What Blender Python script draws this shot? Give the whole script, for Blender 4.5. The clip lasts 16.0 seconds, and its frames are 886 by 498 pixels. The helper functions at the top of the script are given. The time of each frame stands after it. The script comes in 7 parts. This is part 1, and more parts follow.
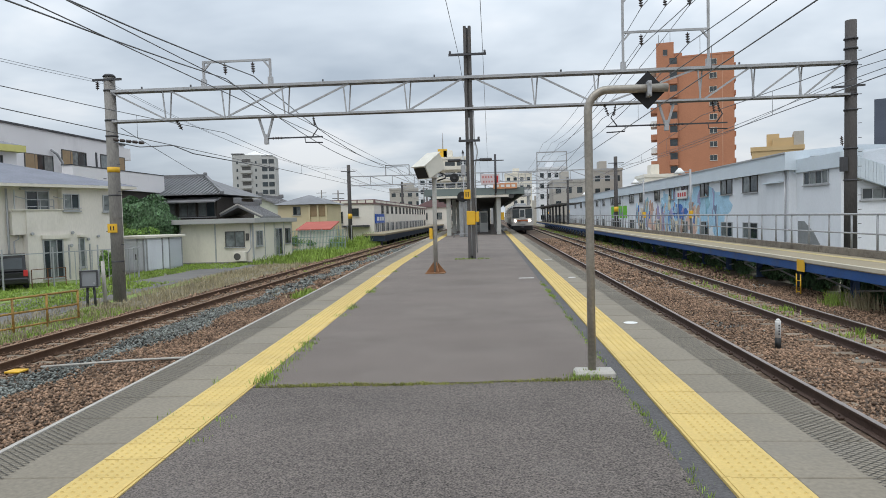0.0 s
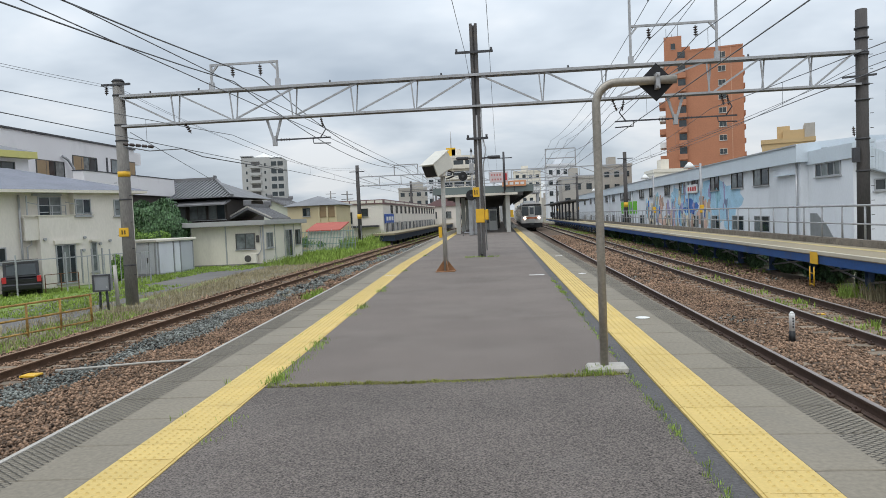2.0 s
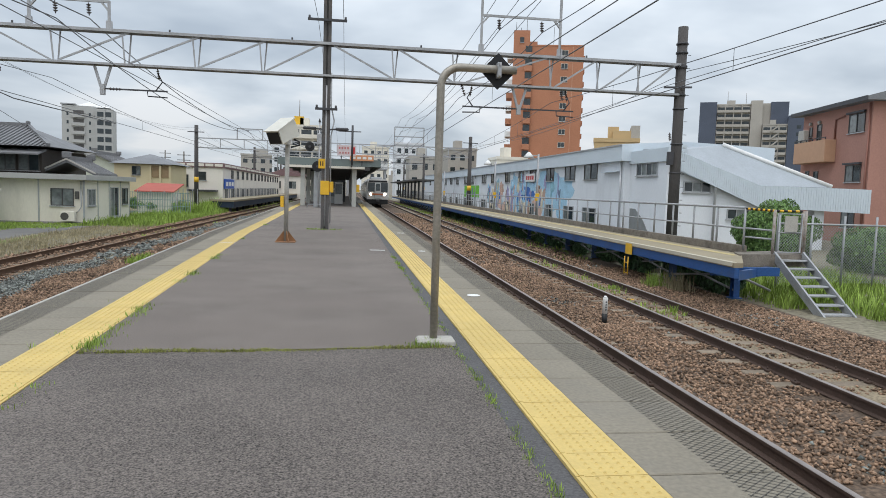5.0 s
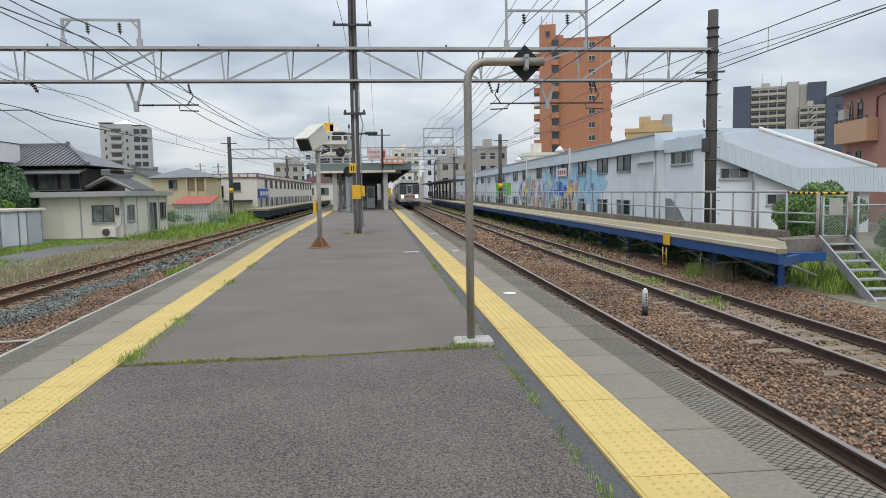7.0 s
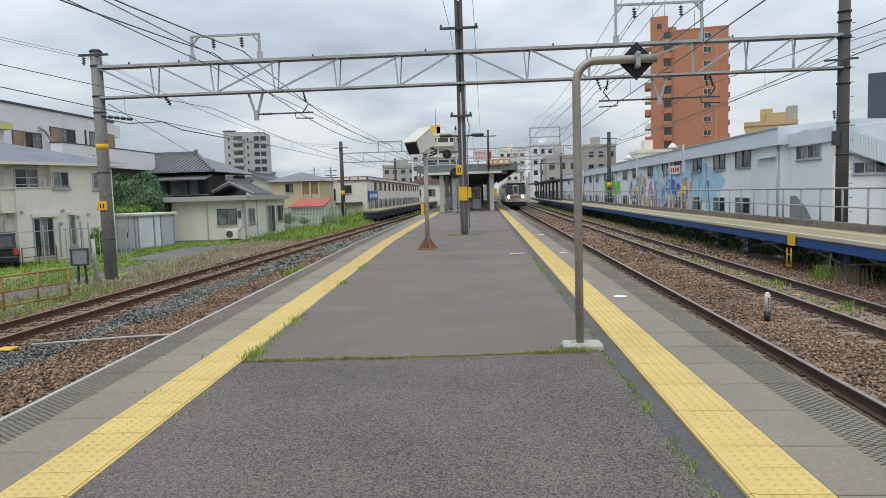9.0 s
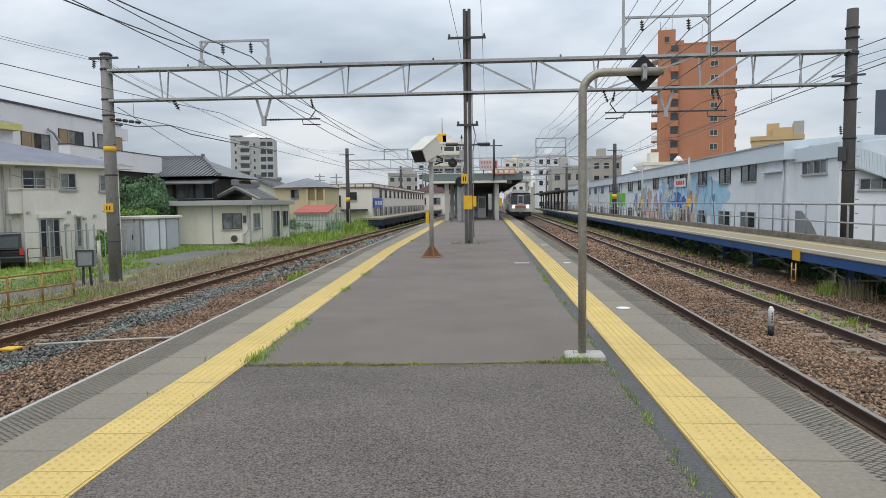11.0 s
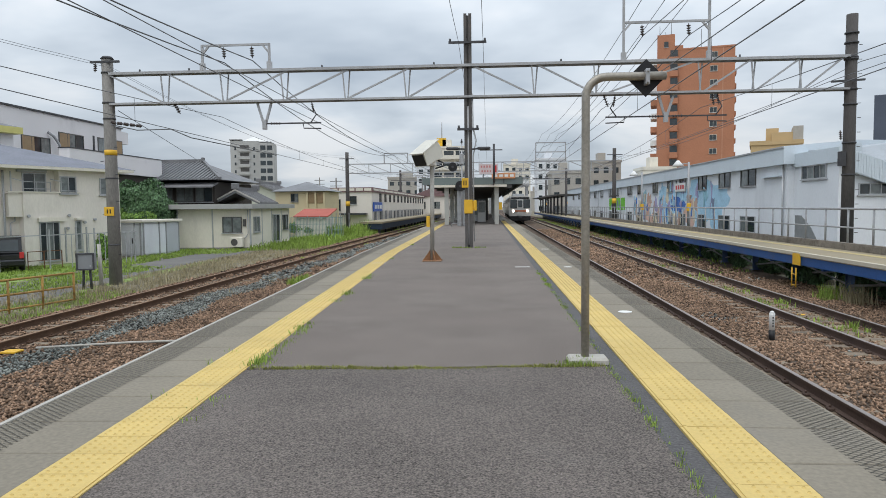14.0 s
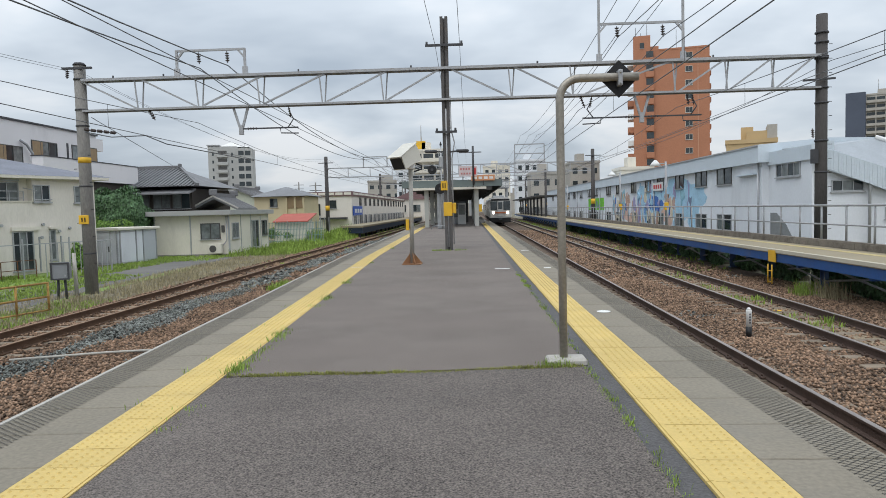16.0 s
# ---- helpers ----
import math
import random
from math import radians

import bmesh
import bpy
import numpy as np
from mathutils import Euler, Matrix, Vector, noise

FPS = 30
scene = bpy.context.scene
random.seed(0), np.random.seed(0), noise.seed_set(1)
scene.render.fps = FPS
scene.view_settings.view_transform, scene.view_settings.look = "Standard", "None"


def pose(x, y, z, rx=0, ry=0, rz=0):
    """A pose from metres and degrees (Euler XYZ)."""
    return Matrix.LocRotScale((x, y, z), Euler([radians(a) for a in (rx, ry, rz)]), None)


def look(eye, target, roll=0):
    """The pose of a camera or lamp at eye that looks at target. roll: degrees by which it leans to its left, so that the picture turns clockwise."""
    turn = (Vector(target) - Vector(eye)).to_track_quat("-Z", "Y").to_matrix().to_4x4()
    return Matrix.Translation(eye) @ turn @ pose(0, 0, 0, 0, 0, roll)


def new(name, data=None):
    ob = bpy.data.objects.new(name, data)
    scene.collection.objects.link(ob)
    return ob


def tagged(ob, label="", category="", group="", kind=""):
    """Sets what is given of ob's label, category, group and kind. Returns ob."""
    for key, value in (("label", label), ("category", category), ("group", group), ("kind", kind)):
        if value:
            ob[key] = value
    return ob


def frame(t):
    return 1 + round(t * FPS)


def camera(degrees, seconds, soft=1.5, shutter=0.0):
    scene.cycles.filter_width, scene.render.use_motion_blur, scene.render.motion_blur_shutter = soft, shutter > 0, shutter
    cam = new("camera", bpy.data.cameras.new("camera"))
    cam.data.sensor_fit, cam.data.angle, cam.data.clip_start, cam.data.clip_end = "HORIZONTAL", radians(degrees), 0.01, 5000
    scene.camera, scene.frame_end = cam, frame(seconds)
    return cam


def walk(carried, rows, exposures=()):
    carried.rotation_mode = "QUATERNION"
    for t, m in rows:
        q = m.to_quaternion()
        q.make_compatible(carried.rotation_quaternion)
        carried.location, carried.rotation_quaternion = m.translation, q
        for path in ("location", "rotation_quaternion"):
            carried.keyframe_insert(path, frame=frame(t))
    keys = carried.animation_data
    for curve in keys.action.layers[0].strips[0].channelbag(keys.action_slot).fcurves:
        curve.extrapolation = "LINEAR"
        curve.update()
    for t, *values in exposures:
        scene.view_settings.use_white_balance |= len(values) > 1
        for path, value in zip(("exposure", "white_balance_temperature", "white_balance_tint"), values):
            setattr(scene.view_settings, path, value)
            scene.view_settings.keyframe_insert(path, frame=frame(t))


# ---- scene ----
cam = camera(66.2, 16.0, soft=0.9)
PATH = [
    (0, (0.022, -0.091, 1.387), (-0.119, 1.902, 1.294), -1.5),
    (0.5, (0.024, -0.091, 1.392), (-0.136, 1.9, 1.299), -2.3),
    (1, (0.019, -0.09, 1.379), (-0.149, 1.901, 1.286), -2.3),
    (1.5, (0.024, -0.068, 1.374), (-0.145, 1.923, 1.279), -2.1),
    (2, (0.024, -0.07, 1.369), (-0.146, 1.92, 1.274), -2.5),
    (2.5, (0.008, -0.068, 1.378), (-0.164, 1.922, 1.28), -2.5),
    (3, (-0.014, -0.072, 1.381), (-0.185, 1.918, 1.278), -1.9),
    (3.5, (-0.022, -0.07, 1.392), (-0.138, 1.925, 1.302), -1.3),
    (4, (0.0, -0.122, 1.401), (-0.104, 1.875, 1.344), -1.2),
    (4.5, (0.052, -0.141, 1.351), (0.273, 1.84, 1.188), 0.7),
    (4.7, (0.061, -0.148, 1.351), (0.346, 1.824, 1.182), 1.8),
    (6.8, (0.092, -0.075, 1.333), (0.316, 1.905, 1.164), -0.1),
    (7, (0.085, -0.057, 1.335), (0.271, 1.928, 1.165), -1.0),
    (7.5, (0.056, -0.063, 1.34), (0.089, 1.93, 1.174), -1.7),
    (8, (0.06, -0.079, 1.356), (-0.02, 1.912, 1.191), -1.7),
    (8.5, (0.071, -0.068, 1.357), (-0.048, 1.922, 1.193), -2.0),
    (11, (0.072, -0.086, 1.352), (-0.064, 1.905, 1.216), -0.7),
    (11.5, (0.071, -0.099, 1.354), (-0.053, 1.893, 1.225), -1.0),
    (12, (0.064, -0.108, 1.356), (-0.061, 1.885, 1.235), -1.3),
    (12.5, (0.057, -0.124, 1.353), (-0.067, 1.869, 1.232), -1.3),
    (13, (0.042, -0.128, 1.36), (-0.084, 1.865, 1.239), -1.1),
    (13.5, (0.035, -0.101, 1.356), (-0.097, 1.891, 1.233), -0.8),
    (14, (0.039, -0.099, 1.348), (-0.095, 1.893, 1.224), -0.6),
    (14.5, (0.058, -0.073, 1.346), (-0.073, 1.919, 1.223), -0.4),
    (15, (0.072, -0.078, 1.346), (-0.045, 1.914, 1.222), -1.1),
    (15.5, (0.073, -0.082, 1.344), (-0.024, 1.912, 1.221), -1.4),
    (16, (0.075, -0.084, 1.35), (-0.004, 1.912, 1.233), -1.5),
]
walk(cam, [(t, look(eye, target, roll)) for t, eye, target, roll in PATH], exposures=((0, 0.03), (3.0, 0.02), (3.5, -0.02), (4.0, -0.12), (4.5, 0.05), (7.0, 0.03), (11.0, 0.0), (16.0, 0.0)))

# ---- light ----
world = bpy.data.worlds.new("overcast_sky")
scene.world = world
world.use_nodes = True
wn, wl = world.node_tree.nodes, world.node_tree.links
wn.clear()
w_out = wn.new("ShaderNodeOutputWorld")
w_bg = wn.new("ShaderNodeBackground")
w_sky = wn.new("ShaderNodeTexSky")
w_sky.sky_type, w_sky.sun_disc = "NISHITA", False
w_sky.sun_elevation, w_sky.sun_rotation = radians(58), radians(200)
w_scale = wn.new("ShaderNodeVectorMath")
w_scale.operation = "SCALE"
w_scale.inputs["Scale"].default_value = 0.1
wl.new(w_sky.outputs[0], w_scale.inputs[0])
w_co = wn.new("ShaderNodeTexCoord")
w_sep = wn.new("ShaderNodeSeparateXYZ")
wl.new(w_co.outputs["Generated"], w_sep.inputs[0])
w_alt = wn.new("ShaderNodeMath")
w_alt.operation = "ADD"
w_alt.inputs[1].default_value = 0.22
wl.new(w_sep.outputs[2], w_alt.inputs[0])
w_div = []
for k in (0, 1):
    d = wn.new("ShaderNodeMath")
    d.operation = "DIVIDE"
    wl.new(w_sep.outputs[k], d.inputs[0])
    wl.new(w_alt.outputs[0], d.inputs[1])
    w_div.append(d)
w_com = wn.new("ShaderNodeCombineXYZ")
wl.new(w_div[0].outputs[0], w_com.inputs[0])
wl.new(w_div[1].outputs[0], w_com.inputs[1])
w_map = wn.new("ShaderNodeMapping")
w_map.inputs["Location"].default_value = (3.1, 1.7, 0.4)
w_map.inputs["Scale"].default_value = (1.0, 1.15, 1)
wl.new(w_com.outputs[0], w_map.inputs[0])
w_n = wn.new("ShaderNodeTexNoise")
w_n.inputs["Scale"].default_value, w_n.inputs["Detail"].default_value = 0.95, 5
w_n.inputs["Roughness"].default_value, w_n.inputs["Distortion"].default_value = 0.5, 0.25
wl.new(w_map.outputs[0], w_n.inputs[0])
w_ramp = wn.new("ShaderNodeValToRGB")
w_ramp.color_ramp.elements[0].position, w_ramp.color_ramp.elements[0].color = 0.34, (0.45, 0.525, 0.615, 1)
w_ramp.color_ramp.elements[1].position, w_ramp.color_ramp.elements[1].color = 0.62, (0.925, 0.96, 1.0, 1)
e = w_ramp.color_ramp.elements.new(0.52)
e.color = (0.725, 0.80, 0.88, 1)
w_lean = wn.new("ShaderNodeMath")
w_lean.operation = "MULTIPLY_ADD"
w_lean.inputs[1].default_value = 0.11
wl.new(w_sep.outputs[0], w_lean.inputs[0])
wl.new(w_n.outputs[0], w_lean.inputs[2])
wl.new(w_lean.outputs[0], w_ramp.inputs[0])
w_mix = wn.new("ShaderNodeMix")
w_mix.data_type = "RGBA"
w_mix.inputs[0].default_value = 0.92
wl.new(w_scale.outputs[0], w_mix.inputs[6])
wl.new(w_ramp.outputs[0], w_mix.inputs[7])
wl.new(w_mix.outputs[2], w_bg.inputs[0])
# an overcast sky grows brighter towards the zenith
w_zen = wn.new("ShaderNodeMapRange")
w_zen.inputs[1].default_value, w_zen.inputs[2].default_value = 0.30, 1.0
w_zen.inputs[3].default_value, w_zen.inputs[4].default_value = 1.14, 2.0
wl.new(w_sep.outputs[2], w_zen.inputs[0])
w_low = wn.new("ShaderNodeMapRange")
w_low.inputs[1].default_value, w_low.inputs[2].default_value = 0.05, 0.30
w_low.inputs[3].default_value, w_low.inputs[4].default_value = 0.72, 1.0
wl.new(w_sep.outputs[2], w_low.inputs[0])
w_str = wn.new("ShaderNodeMath")
w_str.operation = "MULTIPLY"
wl.new(w_zen.outputs[0], w_str.inputs[0])
wl.new(w_low.outputs[0], w_str.inputs[1])
wl.new(w_str.outputs[0], w_bg.inputs[1])
wl.new(w_bg.outputs[0], w_out.inputs[0])

sun = new("sun", bpy.data.lights.new("sun", "SUN"))
sun.data.energy, sun.data.angle, sun.data.color = 1.2, radians(40), (1.0, 0.965, 0.91)
sun.matrix_world = look((0, 0, 50), (17, 21, 0))


# ---- materials ----
MATS = {}


def mat(name, base, rough=0.7, metal=0.0, vary=0.25, scale=3.0, fine=60.0, bump=0.15, bump_scale=None, dirt=None, dirt_amount=0.0, dirt_scale=1.2, island=0.0, per_object=0.0, spec=0.4, stretch=(1, 1, 1), grain=1.0):
    """A surface with broad and fine variation, patches of dirt and fine relief, in metres."""
    if name in MATS:
        return MATS[name]
    m = bpy.data.materials.new(name)
    m.use_nodes = True
    nt = m.node_tree
    nd, ln = nt.nodes, nt.links
    b = nd["Principled BSDF"]
    b.inputs["Roughness"].default_value = rough
    b.inputs["Metallic"].default_value = metal
    b.inputs["Specular IOR Level"].default_value = spec
    geo = nd.new("ShaderNodeNewGeometry")
    mp = nd.new("ShaderNodeMapping")
    mp.inputs["Scale"].default_value = stretch
    ln.new(geo.outputs["Position"], mp.inputs[0])
    n1 = nd.new("ShaderNodeTexNoise")
    n1.inputs["Scale"].default_value, n1.inputs["Detail"].default_value = scale, 4
    n2 = nd.new("ShaderNodeTexNoise")
    n2.inputs["Scale"].default_value, n2.inputs["Detail"].default_value = fine, 3
    for n in (n1, n2):
        ln.new(mp.outputs[0], n.inputs[0])
    add = nd.new("ShaderNodeMath")
    add.operation = "ADD"
    ln.new(n1.outputs[0], add.inputs[0])
    gr = nd.new("ShaderNodeMath")
    gr.operation = "MULTIPLY_ADD"
    gr.inputs[1].default_value, gr.inputs[2].default_value = grain, 0.5 - 0.5 * grain
    ln.new(n2.outputs[0], gr.inputs[0])
    ln.new(gr.outputs[0], add.inputs[1])
    last = add
    for amount, src in ((island, "Random Per Island"), (per_object, "Random")):
        if amount:
            node = geo if src == "Random Per Island" else nd.new("ShaderNodeObjectInfo")
            ma = nd.new("ShaderNodeMath")
            ma.operation = "MULTIPLY_ADD"
            ln.new(node.outputs[src], ma.inputs[0])
            ma.inputs[1].default_value = amount
            ln.new(last.outputs[0], ma.inputs[2])
            sub = nd.new("ShaderNodeMath")
            sub.operation = "SUBTRACT"
            ln.new(ma.outputs[0], sub.inputs[0])
            sub.inputs[1].default_value = amount / 2
            last = sub
    rng = nd.new("ShaderNodeMapRange")
    rng.inputs[1].default_value, rng.inputs[2].default_value = 0.6, 1.4
    rng.inputs[3].default_value, rng.inputs[4].default_value = 1 - vary, 1 + vary
    rng.clamp = False
    ln.new(last.outputs[0], rng.inputs[0])
    mul = nd.new("ShaderNodeVectorMath")
    mul.operation = "SCALE"
    mul.inputs[0].default_value = base[:3]
    ln.new(rng.outputs[0], mul.inputs["Scale"])
    col = mul.outputs[0]
    if dirt:
        nz = nd.new("ShaderNodeTexNoise")
        nz.inputs["Scale"].default_value, nz.inputs["Detail"].default_value = dirt_scale, 6
        nz.inputs["Roughness"].default_value = 0.65
        ln.new(mp.outputs[0], nz.inputs[0])
        r2 = nd.new("ShaderNodeMapRange")
        r2.inputs[1].default_value, r2.inputs[2].default_value = 0.62 - 0.25 * dirt_amount, 0.75
        r2.inputs[3].default_value, r2.inputs[4].default_value = 0.0, min(1.0, dirt_amount * 1.4)
        ln.new(nz.outputs[0], r2.inputs[0])
        mx = nd.new("ShaderNodeMix")
        mx.data_type = "RGBA"
        ln.new(r2.outputs[0], mx.inputs[0])
        ln.new(col, mx.inputs[6])
        mx.inputs[7].default_value = (*dirt[:3], 1)
        col = mx.outputs[2]
    ln.new(col, b.inputs["Base Color"])
    if bump:
        bp = nd.new("ShaderNodeBump")
        bp.inputs["Strength"].default_value = bump
        bp.inputs["Distance"].default_value = 0.01
        src = n2
        if bump_scale:
            src = nd.new("ShaderNodeTexNoise")
            src.inputs["Scale"].default_value = bump_scale
            ln.new(mp.outputs[0], src.inputs[0])
        ln.new(src.outputs[0], bp.inputs["Height"])
        ln.new(bp.outputs[0], b.inputs["Normal"])
    MATS[name] = m
    return m


def glass_mat(name="window_glass", tint=(0.03, 0.04, 0.045)):
    """Window panes of dark rooms: dark, glossy."""
    if name in MATS:
        return MATS[name]
    m = mat(name, tint, rough=0.06, vary=0.5, scale=0.8, fine=2.0, bump=0.0, spec=0.6)
    return m


ASPHALT = mat("old_asphalt", (0.160, 0.135, 0.118), 0.92, vary=0.24, scale=0.6, fine=80, bump=0.7, bump_scale=110, dirt=(0.205, 0.178, 0.155), dirt_amount=0.6, dirt_scale=0.7, grain=3.2)
ASPHALT_NEAR = mat("coarse_asphalt", (0.124, 0.106, 0.094), 0.92, vary=0.34, scale=0.9, fine=92, bump=0.8, bump_scale=80, dirt=(0.175, 0.16, 0.147), dirt_amount=0.3, dirt_scale=0.8, grain=4.6)
ASPHALT_SEAM = mat("dark_sealed_joint", (0.088, 0.084, 0.084), 0.8, vary=0.3, scale=2, fine=60, bump=0.5, grain=2.0)
ROADWAY = mat("lane_asphalt", (0.145, 0.138, 0.13), 0.9, vary=0.25, scale=0.5, fine=40, bump=0.3, dirt=(0.2, 0.19, 0.16), dirt_amount=0.4)
CONCRETE = mat("platform_concrete", (0.225, 0.199, 0.155), 0.88, vary=0.16, scale=1.1, fine=35, bump=0.25, per_object=0.28, dirt=(0.19, 0.175, 0.15), dirt_amount=0.35, dirt_scale=0.8, grain=1.6)
CONCRETE_DARK = mat("grooved_concrete", (0.095, 0.088, 0.076), 0.9, vary=0.25, scale=2, fine=40, bump=0.3)
CONCRETE_OLD = mat("weathered_concrete", (0.26, 0.25, 0.23), 0.9, vary=0.3, scale=1.4, fine=30, bump=0.4, dirt=(0.10, 0.09, 0.08), dirt_amount=0.5, dirt_scale=1.5)
CONCRETE_WHITE = mat("pale_kerb_concrete", (0.42, 0.40, 0.36), 0.85, vary=0.2, scale=3, fine=40, bump=0.3, dirt=(0.2, 0.18, 0.15), dirt_amount=0.4, dirt_scale=3)
YELLOW_TILE = mat("yellow_tactile_tile", (0.585, 0.43, 0.15), 0.7, vary=0.12, scale=2.5, fine=50, bump=0.12, per_object=0.22, dirt=(0.46, 0.36, 0.17), dirt_amount=0.3, dirt_scale=1.3)
YELLOW = mat("yellow_paint", (0.72, 0.42, 0.03), 0.5, vary=0.12, scale=5, bump=0.05)
STEEL = mat("galvanised_steel", (0.38, 0.385, 0.395), 0.55, metal=0.3, vary=0.25, scale=2, fine=25, bump=0.08, dirt=(0.16, 0.11, 0.08), dirt_amount=0.25, dirt_scale=4)
STEEL_DARK = mat("dark_painted_steel", (0.055, 0.055, 0.06), 0.55, vary=0.3, scale=3, fine=30, bump=0.1)
STEEL_POLE = mat("weathered_pole_steel", (0.085, 0.08, 0.078), 0.65, vary=0.3, scale=2, fine=30, bump=0.15, dirt=(0.16, 0.12, 0.09), dirt_amount=0.35, dirt_scale=4)
POLE_CONCRETE = mat("grey_pole_concrete", (0.215, 0.205, 0.19), 0.88, vary=0.3, scale=1.5, fine=30, bump=0.3, dirt=(0.09, 0.085, 0.08), dirt_amount=0.5, dirt_scale=2, stretch=(1, 1, 0.3))
POLE_DARK = mat("dark_pole_concrete", (0.075, 0.069, 0.066), 0.8, vary=0.3, scale=1.5, fine=30, bump=0.3, stretch=(1, 1, 0.3))
RUST = mat("rusted_steel", (0.17, 0.075, 0.035), 0.85, vary=0.4, scale=4, fine=40, bump=0.4)
RUST_LIGHT = mat("orange_rust", (0.25, 0.125, 0.06), 0.9, vary=0.4, scale=8, fine=60, bump=0.4)
RAIL_TOP = mat("worn_rail_head", (0.30, 0.26, 0.235), 0.42, metal=0.6, vary=0.2, scale=5, fine=40, bump=0.05)
RAIL_SIDE = mat("brown_rail_web", (0.072, 0.045, 0.034), 0.8, vary=0.3, scale=3, fine=40, bump=0.3)
RAIL_RUST = mat("rusty_rail_web", (0.095, 0.052, 0.030), 0.85, vary=0.35, scale=3, fine=40, bump=0.3)
RAIL_RUST_TOP = mat("rusty_rail_head", (0.25, 0.16, 0.10), 0.7, metal=0.2, vary=0.25, scale=5, fine=40, bump=0.1)
SLEEPER = mat("brown_sleeper", (0.21, 0.165, 0.12), 0.9, vary=0.35, scale=4, fine=40, bump=0.4, per_object=0.5)
BALLAST_BED = mat("ballast_bed", (0.115, 0.078, 0.053), 0.95, vary=0.6, scale=1.2, fine=22, bump=1.0, bump_scale=18, dirt=(0.13, 0.11, 0.095), dirt_amount=0.4, dirt_scale=0.5, grain=2)
BALLAST_BROWN = mat("brown_ballast_stone", (0.235, 0.152, 0.100), 0.95, vary=0.5, scale=0.7, fine=30, bump=0.5, island=1.1)
BALLAST_GREY = mat("grey_ballast_stone", (0.165, 0.175, 0.16), 0.95, vary=0.5, scale=0.7, fine=30, bump=0.5, island=1.3)
SOIL = mat("soil_and_weeds", (0.195, 0.172, 0.122), 0.95, vary=0.4, scale=0.35, fine=9, bump=0.6, dirt=(0.10, 0.12, 0.04), dirt_amount=0.45, dirt_scale=0.25, grain=1.8)
GRASS = mat("grass_blades", (0.235, 0.33, 0.06), 0.75, vary=0.35, scale=0.4, fine=5, bump=0.0, island=0.9)
GRASS_DRY = mat("dry_grass_blades", (0.33, 0.285, 0.175), 0.85, vary=0.3, scale=0.5, fine=5, bump=0.0, island=0.9)
WEED = mat("seam_weed", (0.24, 0.25, 0.07), 0.75, vary=0.35, scale=2.5, fine=9, bump=0.0, island=0.8, dirt=(0.30, 0.26, 0.11), dirt_amount=0.5, dirt_scale=3)
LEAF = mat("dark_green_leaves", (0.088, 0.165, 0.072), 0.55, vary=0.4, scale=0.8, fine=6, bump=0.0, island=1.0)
HEDGE = mat("hedge_leaves", (0.125, 0.215, 0.06), 0.6, vary=0.4, scale=0.9, fine=6, bump=0.0, island=1.0)
LEAF_LIGHT = mat("light_green_leaves", (0.18, 0.31, 0.06), 0.6, vary=0.35, scale=0.8, fine=6, bump=0.0, island=0.9)
WHITE = mat("white_paint", (0.72, 0.72, 0.70), 0.6, vary=0.08, scale=1.0, fine=20, bump=0.05, dirt=(0.45, 0.44, 0.41), dirt_amount=0.25, dirt_scale=1.5)
WHITE_WALL = mat("white_rendered_wall", (0.70, 0.725, 0.755), 0.8, vary=0.06, scale=0.4, fine=15, bump=0.1, dirt=(0.42, 0.44, 0.46), dirt_amount=0.3, dirt_scale=0.35, stretch=(1, 1, 0.4))
CREAM = mat("cream_render", (0.72, 0.675, 0.605), 0.85, vary=0.08, scale=0.5, fine=15, bump=0.15, dirt=(0.43, 0.39, 0.33), dirt_amount=0.35, dirt_scale=0.6, stretch=(1, 1, 0.35))
CREAM_LIGHT = mat("pale_cream_panel", (0.70, 0.66, 0.57), 0.8, vary=0.07, scale=0.6, fine=15, bump=0.1, dirt=(0.42, 0.39, 0.33), dirt_amount=0.25, dirt_scale=0.8, stretch=(1, 1, 0.35))
BLUE = mat("blue_girder_paint", (0.018, 0.075, 0.235), 0.5, vary=0.2, scale=1.2, fine=20, bump=0.08, dirt=(0.06, 0.07, 0.09), dirt_amount=0.4, dirt_scale=1.5)
BLACK = mat("black_plastic", (0.012, 0.012, 0.013), 0.5, vary=0.2, bump=0.05)
GLASS = glass_mat()
ORANGE_BRICK = mat("orange_brown_tile", (0.42, 0.185, 0.105), 0.8, vary=0.12, scale=0.2, fine=4, bump=0.1)
ROOF_GREY = mat("grey_roof_sheet", (0.20, 0.205, 0.215), 0.7, vary=0.2, scale=0.8, fine=12, bump=0.15)
ROOF_BLUE = mat("blue_grey_slates", (0.19, 0.20, 0.235), 0.75, vary=0.2, scale=1.0, fine=12, bump=0.25)
ROOF_TILE = mat("dark_clay_tiles", (0.175, 0.175, 0.18), 0.6, vary=0.25, scale=1.0, fine=10, bump=0.3)


# ---- building helpers ----
def link_bm(name, bm, material, parent=None, label="", smooth=False):
    me = bpy.data.meshes.new(name)
    bm.to_mesh(me)
    bm.free()
    for m in (material if isinstance(material, (list, tuple)) else [material]):
        me.materials.append(m)
    if smooth:
        for p in me.polygons:
            p.use_smooth = True
    ob = new(name, me)
    if parent is not None:
        ob.parent = parent
    if label:
        ob["label"] = label
    return ob


def part(name, bm, material, parent, label="", smooth=False):
    """One mesh object under a thing or under a part."""
    return link_bm(name, bm, material, parent, label, smooth)


